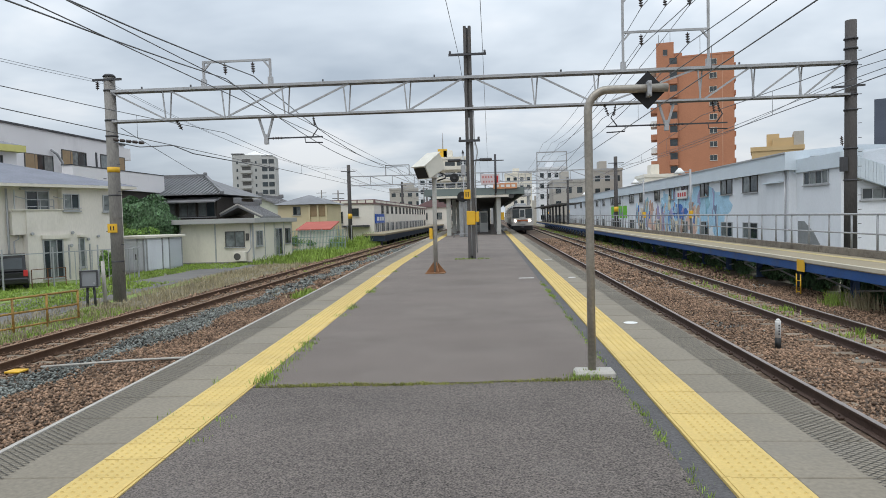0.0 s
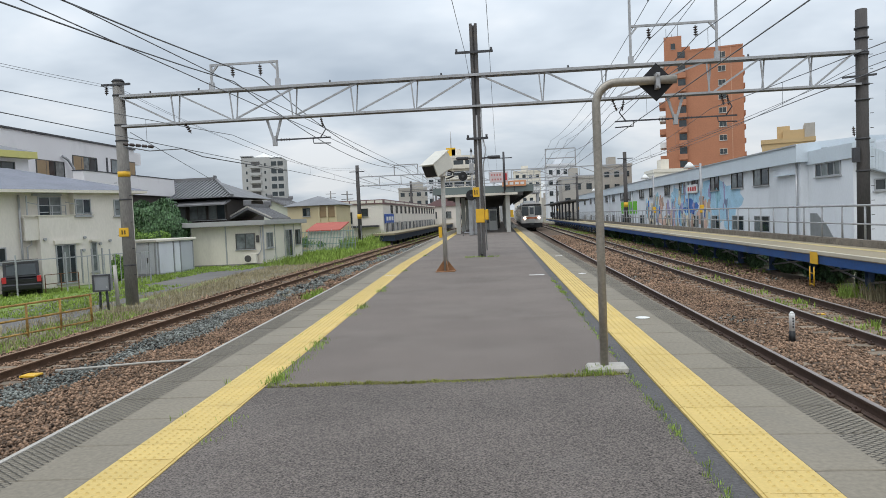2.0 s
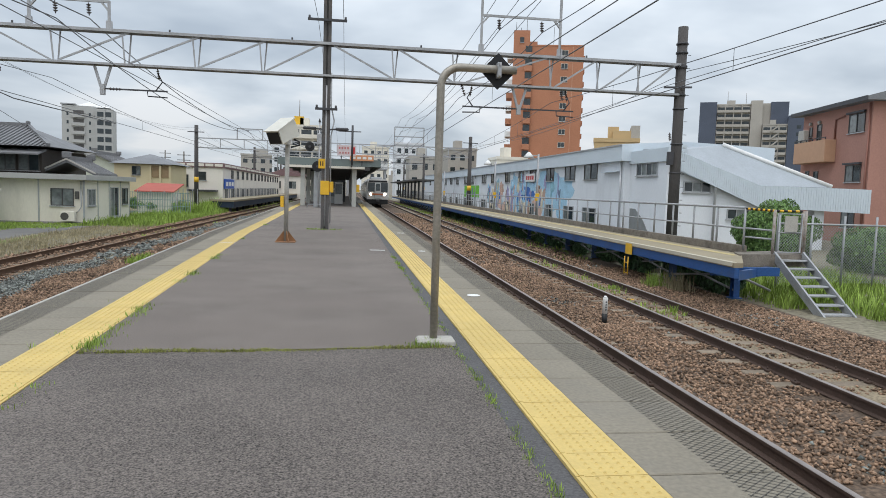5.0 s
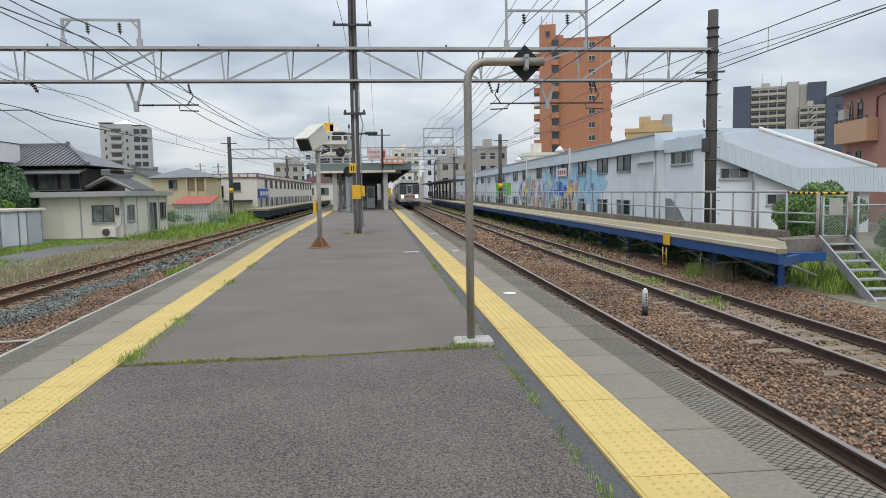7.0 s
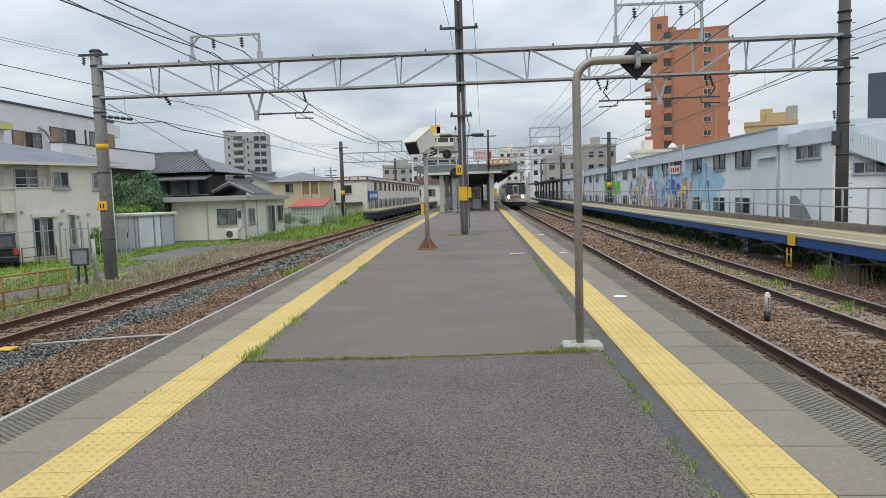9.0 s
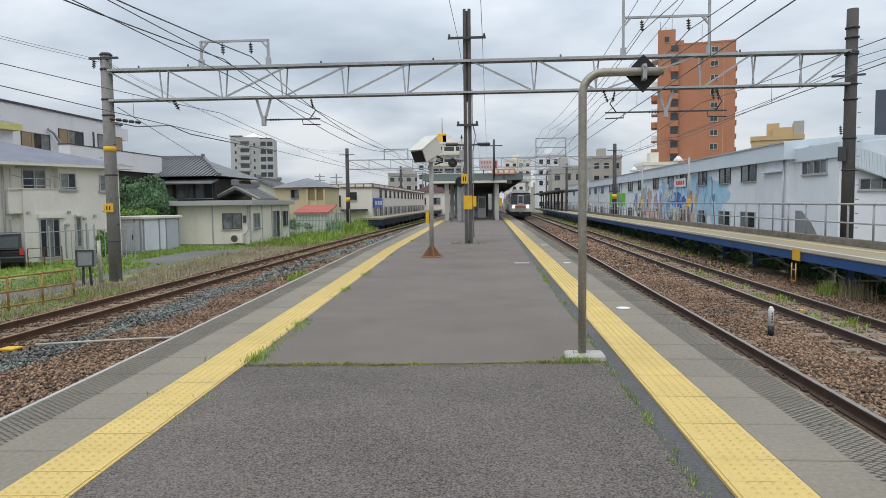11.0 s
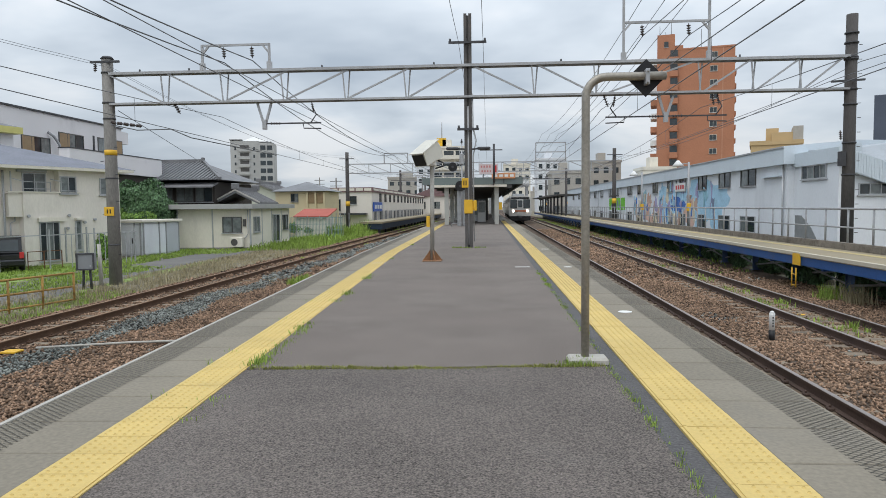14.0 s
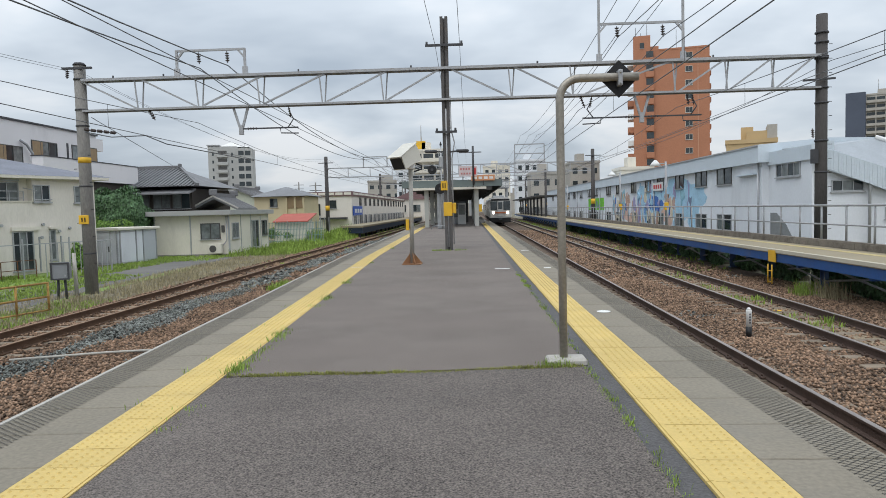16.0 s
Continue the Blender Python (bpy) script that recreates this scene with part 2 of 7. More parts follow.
def thing(name, label, category, at=(0, 0, 0), rz=0.0, group="", kind=""):
    ob = new(name)
    ob.empty_display_size = 0.2
    ob.matrix_basis = pose(*at, 0, 0, rz)
    return tagged(ob, label, category, group, kind)


def box(bm, x0, x1, y0, y1, z0, z1, mi=0, bevel=0.0, m=None):
    vs = [bm.verts.new((x, y, z)) for x in (x0, x1) for y in (y0, y1) for z in (z0, z1)]
    fs = [bm.faces.new([vs[i] for i in f]) for f in ((0, 1, 3, 2), (4, 6, 7, 5), (0, 4, 5, 1), (2, 3, 7, 6), (0, 2, 6, 4), (1, 5, 7, 3))]
    for f in fs:
        f.material_index = mi
    if bevel:
        es = list({ed for f in fs for ed in f.edges})
        r = bmesh.ops.bevel(bm, geom=es, offset=bevel, segments=1, affect="EDGES", profile=0.5)
        for f in r["faces"]:
            f.material_index = mi
        vs = list({v for f in r["faces"] for v in f.verts} | {v for v in vs if v.is_valid})
    if m is not None:
        for v in vs:
            if v.is_valid:
                v.co = m @ v.co
    return vs


def bm_box(x0, x1, y0, y1, z0, z1, bevel=0.0):
    bm = bmesh.new()
    box(bm, x0, x1, y0, y1, z0, z1, 0, bevel)
    return bm


def tube(bm, pts, radius, sides=8, mi=0, caps=True, r_end=None):
    """A round bar along points."""
    pts = [Vector(p) for p in pts]
    rings = []
    prev = None
    for i, p in enumerate(pts):
        d = (pts[min(i + 1, len(pts) - 1)] - pts[max(i - 1, 0)]).normalized()
        a = d.orthogonal().normalized() if prev is None else (prev - d * prev.dot(d)).normalized()
        prev = a
        b = d.cross(a)
        r = radius if r_end is None else radius + (r_end - radius) * i / (len(pts) - 1)
        rings.append([bm.verts.new(p + (a * math.cos(2 * math.pi * k / sides) + b * math.sin(2 * math.pi * k / sides)) * r) for k in range(sides)])
    for r0, r1 in zip(rings, rings[1:]):
        for k in range(sides):
            f = bm.faces.new((r0[k], r0[(k + 1) % sides], r1[(k + 1) % sides], r1[k]))
            f.smooth, f.material_index = True, mi
    if caps:
        bm.faces.new(rings[0][::-1]).material_index = mi
        bm.faces.new(rings[-1]).material_index = mi
    return bm


def bm_tube(pts, radius, sides=8, r_end=None):
    return tube(bmesh.new(), pts, radius, sides, r_end=r_end)


def bar(bm, a, b, w, d=None, mi=0):
    """A square-edged bar from a to b, w wide and d deep."""
    a, b = Vector(a), Vector(b)
    d = w if d is None else d
    n = (b - a).normalized()
    up = Vector((0, 0, 1)) if abs(n.z) < 0.95 else Vector((0, 1, 0))
    s = n.cross(up).normalized()
    u = s.cross(n)
    vs = [bm.verts.new(p + s * (i * w / 2) + u * (j * d / 2)) for p in (a, b) for i, j in ((-1, -1), (1, -1), (1, 1), (-1, 1))]
    for f in ((3, 2, 1, 0), (4, 5, 6, 7), (0, 1, 5, 4), (1, 2, 6, 5), (2, 3, 7, 6), (3, 0, 4, 7)):
        bm.faces.new([vs[i] for i in f]).material_index = mi
    return bm


def bm_bar(a, b, w, d=None):
    return bar(bmesh.new(), a, b, w, d)


def prism(bm, poly, y0, y1, axis="y", mi=0):
    """Sweep a closed outline (two coordinates) along an axis."""
    def at(u, v, s):
        return {"y": (u, s, v), "x": (s, u, v), "z": (u, v, s)}[axis]
    a = [bm.verts.new(at(u, v, y0)) for u, v in poly]
    b = [bm.verts.new(at(u, v, y1)) for u, v in poly]
    n = len(poly)
    fs = [bm.faces.new(a), bm.faces.new(b[::-1])]
    for i in range(n):
        fs.append(bm.faces.new((a[i], b[i], b[(i + 1) % n], a[(i + 1) % n])))
    for f in fs:
        f.material_index = mi
    return bm


def fixed(bm):
    bmesh.ops.recalc_face_normals(bm, faces=bm.faces)
    return bm


def soup(name, verts, faces, material, parent=None, label="", category="", kind=""):
    me = bpy.data.meshes.new(name)
    me.from_pydata(verts, [], faces)
    me.materials.append(material)
    ob = new(name, me)
    if parent is not None:
        ob.parent = parent
    return tagged(ob, label, category, "", kind)


# ---- ground and platform ----
RAIL_Z, GROUND_Z = -0.92, -1.2
BEND_Y = 20.0                                   # the west edge of the platform opens faster up to here


def west(y, inset=0.0):
    """Where the west edge of the platform runs."""
    return -2.93 - 0.044 * min(y, BEND_Y) - 0.020 * max(0.0, y - BEND_Y) + inset


def west_turn(y):
    """The west edge's turn in degrees."""
    return math.degrees(math.atan(0.044 if y < BEND_Y else 0.020))


bm = bmesh.new()
box(bm, -900, 900, -300, 1500, GROUND_Z - 0.5, GROUND_Z)
tagged(link_bm("ground", bm, SOIL), "weedy soil and gravel ground beside the railway", "ground", kind="structure")

Y0, Y1 = -4.0, 130.0
platform = thing("platform", "island railway platform with asphalt top and concrete edges", "platform", kind="structure")
bm = bmesh.new()
prism(bm, [(west(Y0, 0.14), Y0), (2.10, Y0), (2.10, Y1), (west(Y1, 0.14), Y1), (west(BEND_Y, 0.14), BEND_Y)], GROUND_Z, -0.13, "z")
part("platform_wall", fixed(bm), CONCRETE_OLD, platform)
JOINT_Y = 5.44
bm = bmesh.new()
prism(bm, [(west(JOINT_Y, 1.16), JOINT_Y + 0.012), (1.03, JOINT_Y + 0.20), (1.03, Y1), (west(Y1, 1.16), Y1), (west(BEND_Y, 1.16), BEND_Y)], -0.13, 0.0, "z")
part("asphalt_surface", fixed(bm), ASPHALT, platform, "worn grey asphalt")
bm = bmesh.new()
prism(bm, [(west(Y0, 1.16), Y0), (1.03, Y0), (1.03, JOINT_Y + 0.18), (west(JOINT_Y, 1.16), JOINT_Y - 0.012)], -0.13, -0.004, "z")
part("asphalt_surface", fixed(bm), ASPHALT_NEAR, platform, "darker coarse asphalt")
bm = bmesh.new()
prism(bm, [(1.033, Y0), (1.187, Y0), (1.187, Y1), (1.033, Y1)], -0.13, -0.012, "z")
part("joint_strip", fixed(bm), ASPHALT_SEAM, platform, "dark sealed joint strip")

# concrete edge slabs, yellow tiles
SLAB, TILE = 0.574, 0.287


def slab_mesh(length, width=0.645):
    bm = bmesh.new()
    box(bm, 0.0, width, 0.0075, length - 0.0075, -0.13, 0.0, 0, 0.006)
    me = bpy.data.meshes.new("edge_slab")
    bm.to_mesh(me)
    bm.free()
    me.materials.append(CONCRETE)
    return me


# darker yellow holds both the worn paint and the dots' shaded sides
YELLOW_WORN_SHADE = mat("worn_shaded_dots", (0.44, 0.305, 0.085), 0.75, vary=0.15, scale=3, bump=0.1)


def tile_mesh(dots):
    bm = bmesh.new()
    box(bm, 0.0, 0.368, 0.003, TILE - 0.003, -0.02, 0.003)
    if dots:
        box(bm, 0.018, 0.040, 0.003, TILE - 0.003, 0.003, 0.008)
        for i in range(5):
            for j in range(5):
                cx, cy = 0.098 + i * 0.058, 0.029 + j * 0.0573
                lo = [bm.verts.new((cx + 0.0125 * math.cos(a), cy + 0.0125 * math.sin(a), 0.003)) for a in [k * math.pi / 3 for k in range(6)]]
                hi = [bm.verts.new((cx + 0.007 * math.cos(a), cy + 0.007 * math.sin(a), 0.009)) for a in [k * math.pi / 3 for k in range(6)]]
                for k in range(6):
                    bm.faces.new((lo[k], lo[(k + 1) % 6], hi[(k + 1) % 6], hi[k]))
                bm.faces.new(hi)
        bm.faces.ensure_lookup_table()
        for f in bm.faces:
            if f.index > 11 or len(f.verts) == 6:
                f.material_index = 1
    else:
        for i in range(5):
            box(bm, 0.091 + i * 0.058, 0.104 + i * 0.058, 0.006, TILE - 0.006, 0.003, 0.006)
        box(bm, 0.018, 0.040, 0.003, TILE - 0.003, 0.003, 0.008)
        bm.faces.ensure_lookup_table()
        for f in list(bm.faces)[6:36]:
            f.material_index = 1
    me = bpy.data.meshes.new("tactile_tile")
    bm.to_mesh(me)
    bm.free()
    me.materials.append(YELLOW_TILE)
    me.materials.append(YELLOW_WORN_SHADE)
    return me


def lay(name, me, m):
    ob = new(name, me)
    ob.parent = platform
    ob.matrix_basis = m
    return ob


ME_SLAB_W, ME_SLAB_E = slab_mesh(SLAB, 0.735), slab_mesh(SLAB, 0.678)
ME_TILE, ME_TILE_FAR = tile_mesh(True), tile_mesh(False)
rs = random.Random(4)
MIRROR = Matrix.Diagonal((-1, 1, 1, 1))
for i in range(129):
    y = -4.0 + i * SLAB
    lay("edge_slab", ME_SLAB_E, pose(1.562, y, rs.uniform(-0.004, 0.001), 0, 0, rs.uniform(-0.1, 0.1)))
    lay("edge_slab", ME_SLAB_W, pose(west(y, 0.79), y, rs.uniform(-0.004, 0.001), 0, 0, west_turn(y)) @ MIRROR)
for i in range(232):
    y = -4.0 + i * TILE
    me = ME_TILE if y < 10.5 else ME_TILE_FAR
    lay("tactile_tile", me, pose(1.19, y, rs.uniform(-0.001, 0.001)))
    lay("tactile_tile", me, pose(west(y, 1.16), y, rs.uniform(-0.001, 0.001), 0, 0, west_turn(y)) @ MIRROR)


def groove_lines(x_of, side, y0, y1):
    """Crossed grooves of the non-slip strip along the edge."""
    vs, fs = [], []
    for k in range(int((y1 - y0) / 0.048)):
        y = y0 + 0.048 * k
        wid = 0.0036 if y < 14 else 0.0042
        for u0, u1 in ((0.02, 0.305), (0.305, 0.02)):
            n = len(vs)
            xa, xb = x_of(y) - side * u0, x_of(y + 0.21) - side * u1
            vs += [(xa, y - wid, 0.0022), (xb, y + 0.21 - wid, 0.0022), (xb, y + 0.21 + wid, 0.0022), (xa, y + wid, 0.0022)]
            fs.append((n, n + 1, n + 2, n + 3))
    return vs, fs


for x_of, side in ((lambda y: 2.235, 1), (lambda y: west(y, 0.06), -1)):
    vs, fs = groove_lines(x_of, side, -4.0, 40.0)
    soup("non_slip_strip", vs, fs, CONCRETE_DARK, platform, "crossed dark non-slip grooves", kind="stuff")
bm = bmesh.new()
prism(bm, [(west(-4, 0.035), -4), (west(-4, 0.07), -4), (west(BEND_Y, 0.07), BEND_Y), (west(66, 0.07), 66), (west(66, 0.035), 66), (west(BEND_Y, 0.035), BEND_Y)], -0.10, 0.006, "z")
part("nosing", fixed(bm), CONCRETE_WHITE, platform, "pale edge nosing")

# ---- railway tracks ----


def rail_bm(length):
    bm = bmesh.new()
    pro = [(-0.063, -0.153), (0.063, -0.153), (0.063, -0.142), (0.010, -0.128), (0.008, -0.04), (0.032, -0.034), (0.0325, -0.006), (0.026, 0.0), (-0.026, 0.0), (-0.0325, -0.006), (-0.032, -0.034), (-0.008, -0.04), (-0.010, -0.128), (-0.063, -0.142)]
    prism(bm, pro, 0, length)
    fixed(bm)
    for f in bm.faces:
        if f.normal.z > 0.7 and f.calc_center_median().z > -0.01:
            f.material_index = 1
    return bm


def track(label, x0, slope, side, y0=-30.0, length=430.0, sleepers=90, first=8.0):
    tr = thing("railway_track", label, "track", (x0, 0, RAIL_Z), -math.degrees(math.atan(slope)), group="railway tracks", kind="structure")
    for gx in (-0.5335, 0.5335):
        bm = rail_bm(length)
        for v in bm.verts:
            v.co.x += gx
            v.co.y += y0
        part("rail", bm, [side, RAIL_RUST_TOP if side is RAIL_RUST else RAIL_TOP], tr)
    bm = bmesh.new()
    box(bm, -1.0, 1.0, -0.11, 0.11, -0.30, -0.155, 0, 0.012)
    me = bpy.data.meshes.new("sleeper")
    bm.to_mesh(me)
    bm.free()
    me.materials.append(SLEEPER)
    fb = bmesh.new()
    for gx in (-0.5335, 0.5335):
        for s in (-1, 1):
            box(fb, gx + s * 0.085 - 0.035, gx + s * 0.085 + 0.035, -0.055, 0.055, -0.152, -0.115, 0, 0.01)
            tube(fb, [(gx + s * 0.09, 0, -0.12), (gx + s * 0.09, 0, -0.085)], 0.014, 6)
    fm = bpy.data.meshes.new("rail_clip")
    fb.to_mesh(fm)
    fb.free()
    fm.materials.append(side)
    for i in range(sleepers):
        for nm, dat in (("sleeper", me), ("rail_clip", fm)):
            ob = new(nm, dat)
            ob.parent = tr
            ob.matrix_basis = pose(0, first + i * 0.62, 0)
    return tr


track("railway track with worn dark rails beside the platform edge", 3.50, 0.008, RAIL_SIDE, sleepers=40)
track("railway track with brown rails and weeds between the sleepers", 6.62, 0.0095, RAIL_SIDE)
track("little used railway track with rusty brown rails", -9.09, 0.008, RAIL_RUST)

# ballast: a bed with a rounded shoulder and loose stones on it


def bed(x_left, x_right, y0, y1, slope, top=-1.085):
    bm = bmesh.new()
    rows = []
    for y in (y0, y1):
        o = slope * y
        rows.append([bm.verts.new((x + o, y, z)) for x, z in ((x_left - 0.5, GROUND_Z), (x_left, top), (x_right, top), (x_right + 0.5, GROUND_Z))])
    for a, b, c, d in zip(rows[0], rows[0][1:], rows[1][1:], rows[1]):
        bm.faces.new((a, b, c, d))
    return tagged(link_bm("ballast_bed", bm, BALLAST_BED), "bed of brown railway ballast", "ballast", kind="structure")


bed(2.6, 9.6, -30, 400, 0.006)
bm = bmesh.new()
prism(bm, [(6.2, 5), (7.1, 5), (7.85, 120), (6.95, 120)], -1.12, -1.078, "z")
tagged(link_bm("sand_fill", fixed(bm), mat("sandy_fill", (0.22, 0.175, 0.115), 0.95, vary=0.4, scale=1.5, fine=25, bump=0.6, grain=2)), "sandy fill between the rails", "ground", kind="structure")
bed(-10.3, -3.2, -30, 45, 0.0, -1.09)
bed(-10.3, -7.6, 45, 400, 0.008, -1.09)

OCTA = np.array([(1, 0, 0), (-1, 0, 0), (0, 1, 0), (0, -1, 0), (0, 0, 1), (0, 0, -1)], float)
OCTF = np.array([(0, 2, 4), (2, 1, 4), (1, 3, 4), (3, 0, 4), (2, 0, 5), (1, 2, 5), (3, 1, 5), (0, 3, 5)])
rng = np.random.default_rng(11)


def stones(name, xs, ys, zs, size, material, label):
    n = len(xs)
    sh = OCTA[None] * rng.uniform(0.55, 1.15, (n, 6, 1)) + rng.normal(0, 0.16, (n, 6, 3))
    sh[:, :, 2] *= 0.75
    a = rng.uniform(0, 6.28, n)
    c, s = np.cos(a)[:, None], np.sin(a)[:, None]
    sh = np.stack([sh[:, :, 0] * c - sh[:, :, 1] * s, sh[:, :, 0] * s + sh[:, :, 1] * c, sh[:, :, 2]], -1)
    v = sh * size[:, None, None] + np.stack([xs, ys, zs], -1)[:, None, :]
    f = OCTF[None] + 6 * np.arange(n)[:, None, None]
    me = bpy.data.meshes.new(name)
    me.vertices.add(n * 6)
    me.vertices.foreach_set("co", v.ravel())
    me.loops.add(n * 24)
    me.loops.foreach_set("vertex_index", f.ravel().astype(np.int32))
    me.polygons.add(n * 8)
    me.polygons.foreach_set("loop_start", np.arange(0, n * 24, 3, dtype=np.int32))
    me.update(calc_edges=True)
    me.materials.append(material)
    return tagged(new(name, me), label, "ballast stones", kind="stuff")


def strew(x0, x1, y0, y1, slope, per_m2, size, grey, keep=None):
    n = int((x1 - x0) * (y1 - y0) * per_m2)
    x, y = rng.uniform(x0, x1, n), rng.uniform(y0, y1, n)
    if keep is not None:
        k = keep(x, y)
        x, y = x[k], y[k]
        n = len(x)
    wob = np.sin(x * 2.1 + y * 0.7) + np.sin(y * 1.3 - x) + rng.normal(0, 0.5, n)
    g = grey(x, y) + 0.16 * wob > 0.5
    s = size * rng.uniform(0.6, 1.35, n)
    z = -1.085 + rng.uniform(-0.25, 0.75, n) * s
    x = x + slope * y
    for sel, m, lab in ((g, BALLAST_GREY, "loose grey-green ballast stones"), (~g, BALLAST_BROWN, "loose rust-brown ballast stones")):
        if sel.sum():
            stones("ballast_stones", x[sel], y[sel], z[sel], s[sel], m, lab)


def gauge_free(x, y):
    tie = (np.abs(x + 9.09) < 1.0) & (np.abs((y - 8.0 + 0.31) % 0.62 - 0.31) < 0.125)
    return (np.abs(np.abs(x + 9.09) - 0.5335) > 0.07) & (x < -3.13 - 0.044 * np.minimum(y, BEND_Y) - 0.020 * np.maximum(0.0, y - BEND_Y)) & ~tie


def east_free(x, y):
    tie = (np.abs(x - 6.62) < 1.0) & (np.abs((y - 8.0 + 0.31) % 0.62 - 0.31) < 0.125)
    mid = (np.abs(x - 6.62) < 0.45) & (rng.random(len(x)) < 0.5)
    return (np.abs(np.abs(x - 6.62) - 0.5335) > 0.07) & ~tie & ~mid


def west_grey(x, y):
    return np.clip(1.0 - np.abs(x + 7.5) * 1.1, 0, 1)


strew(-10.4, -3.2, 6.0, 22.0, 0.004, 540, 0.030, west_grey, gauge_free)
strew(-10.4, -3.2, 22.0, 62.0, 0.004, 70, 0.062, west_grey, gauge_free)
strew(4.12, 9.4, 5.0, 22.0, 0.009, 560, 0.030, lambda x, y: 0.12 + 0 * x, east_free)
strew(4.12, 8.8, 22.0, 70.0, 0.009, 75, 0.062, lambda x, y: 0.12 + 0 * x, east_free)


# ---- overhead line structures ----
INSUL = mat("brown_porcelain", (0.06, 0.045, 0.042), 0.3, vary=0.2, bump=0.0)
PY = 22.3


def insulator(parent, a, b, r=0.045):
    """A string of ribbed discs between two points."""
    a, b = Vector(a), Vector(b)
    bm = bmesh.new()
    tube(bm, [a, b], 0.016, 6)
    for k in range(4):
        p = a.lerp(b, 0.2 + 0.2 * k)
        d = (b - a).normalized() * 0.018
        tube(bm, [p - d, p + d], r, 8, r_end=r * 0.5)
    return part("insulator", bm, INSUL, parent)


def round_pole(name, label, at, top, r0, r1, material, y_rot=0.0):
    p = thing(name, label, "pole", (at[0], at[1], 0))
    part("shaft", bm_tube([(0, 0, at[2] - 0.1), (0, 0, (at[2] + top) / 2), (0, 0, top)], r0, 20, r_end=r1), material, p)
    return p


def collar(parent, z, r, h=0.09, m=STEEL_DARK):
    return part("collar", bm_tube([(0, 0, z), (0, 0, z + h)], r, 16), m, parent)


left_pole = round_pole("catenary_pole", "round grey concrete catenary pole with yellow plates", (-12.72, PY, GROUND_Z), 6.45, 0.21, 0.18, POLE_CONCRETE)
for z in (5.93, 4.93, 4.4, 2.4, 0.15):
    collar(left_pole, z, 0.208, 0.05)
part("cap", bm_tube([(0, 0, 6.42), (0, 0, 6.5)], 0.215, 16, r_end=0.15), STEEL_DARK, left_pole)
part("yellow_band", bm_tube([(0, 0, 3.2), (0, 0, 3.38)], 0.203, 16), YELLOW, left_pole, "yellow warning band")
plate = part("number_plate", bm_box(-0.17, 0.17, -0.265, -0.235, 1.16, 1.46, 0.01), YELLOW, left_pole, "yellow plate with two dark bars")
for x in (-0.05, 0.05):
    part("plate_bar", bm_box(x - 0.018, x + 0.018, -0.275, -0.267, 1.24, 1.38), BLACK, plate)
for k in range(5):
    insulator(left_pole, (0.1 + 0.22 * k, -0.1, 4.3 - 0.03 * k), (0.3 + 0.22 * k, -0.1, 4.27 - 0.03 * k), 0.06)
part("cross_arm", bm_bar((-0.5, -0.15, 6.3), (0.5, -0.15, 6.3), 0.07), STEEL_DARK, left_pole)
for k in range(10):
    part("step_bolt", bm_tube([(0.2 * (1 if k % 2 else -1), -0.12, -0.6 + k * 0.45), (0.3 * (1 if k % 2 else -1), -0.12, -0.6 + k * 0.45)], 0.012, 6), STEEL_DARK, left_pole)
insulator(left_pole, (-0.3, -0.2, 6.25), (-0.32, -0.2, 5.95), 0.07)

right_pole = round_pole("catenary_pole", "tall dark round concrete catenary pole behind the fence", (11.4, PY, GROUND_Z), 7.2, 0.192, 0.165, POLE_DARK)
for z in (5.85, 5.8, 4.87, 3.2, 2.2, 4.4, 6.3, 6.6):
    collar(right_pole, z, 0.205, 0.05)
part("cross_arm", bm_bar((-0.7, -0.25, 5.1), (0.3, -0.25, 5.15), 0.06), STEEL_DARK, right_pole)
for k in range(14):
    part("step_bolt", bm_tube([(0.18, -0.1, 0.4 + k * 0.45), (0.28, -0.1, 0.4 + k * 0.45)], 0.01, 6), STEEL_DARK, right_pole)
part("junction_box", bm_bar((-0.26, -0.1, 2.5), (-0.26, -0.1, 2.95), 0.16, 0.2), STEEL_DARK, right_pole)
insulator(right_pole, (-0.35, -0.2, 3.3), (-0.38, -0.2, 3.6), 0.06)

# lattice column on the platform
mid_pole = thing("platform_mast", "dark steel mast of two channels with yellow bands", "pole", (-0.60, PY, 0))
for s in (-1, 1):
    bm = bmesh.new()
    prism(bm, [(s * 0.125, -0.11), (s * 0.125, 0.11), (s * 0.03, 0.11), (s * 0.03, 0.09), (s * 0.105, 0.09), (s * 0.105, -0.09), (s * 0.03, -0.09), (s * 0.03, -0.11)], -0.02, 7.55, "z")
    part("channel", fixed(bm), STEEL_POLE, mid_pole)
for k in range(15):
    part("web_plate", bm_box(-0.03, 0.03, -0.05, 0.05, 0, 7.5), STEEL_POLE, mid_pole) if k == 0 else None
    part("batten", bm_box(-0.11, 0.11, 0.111, 0.123, 0.35 + 0.5 * k, 0.43 + 0.5 * k), STEEL_POLE, mid_pole)
for z, h, nm in ((1.12, 0.45, "wrapped yellow band"), (1.96, 0.31, "yellow plate")):
    if h > 0.4:
        part("yellow_band", bm_box(-0.15, 0.13, -0.15, 0.14, z, z + h, 0.01), YELLOW, mid_pole, nm)
    else:
        pl = part("yellow_plate", bm_box(-0.22, 0.0, -0.2, -0.16, z, z + h, 0.01), YELLOW, mid_pole, nm)
        for x in (-0.15, -0.08):
            part("plate_bar", bm_box(x - 0.015, x + 0.015, -0.208, -0.202, z + 0.08, z + 0.23), BLACK, pl)
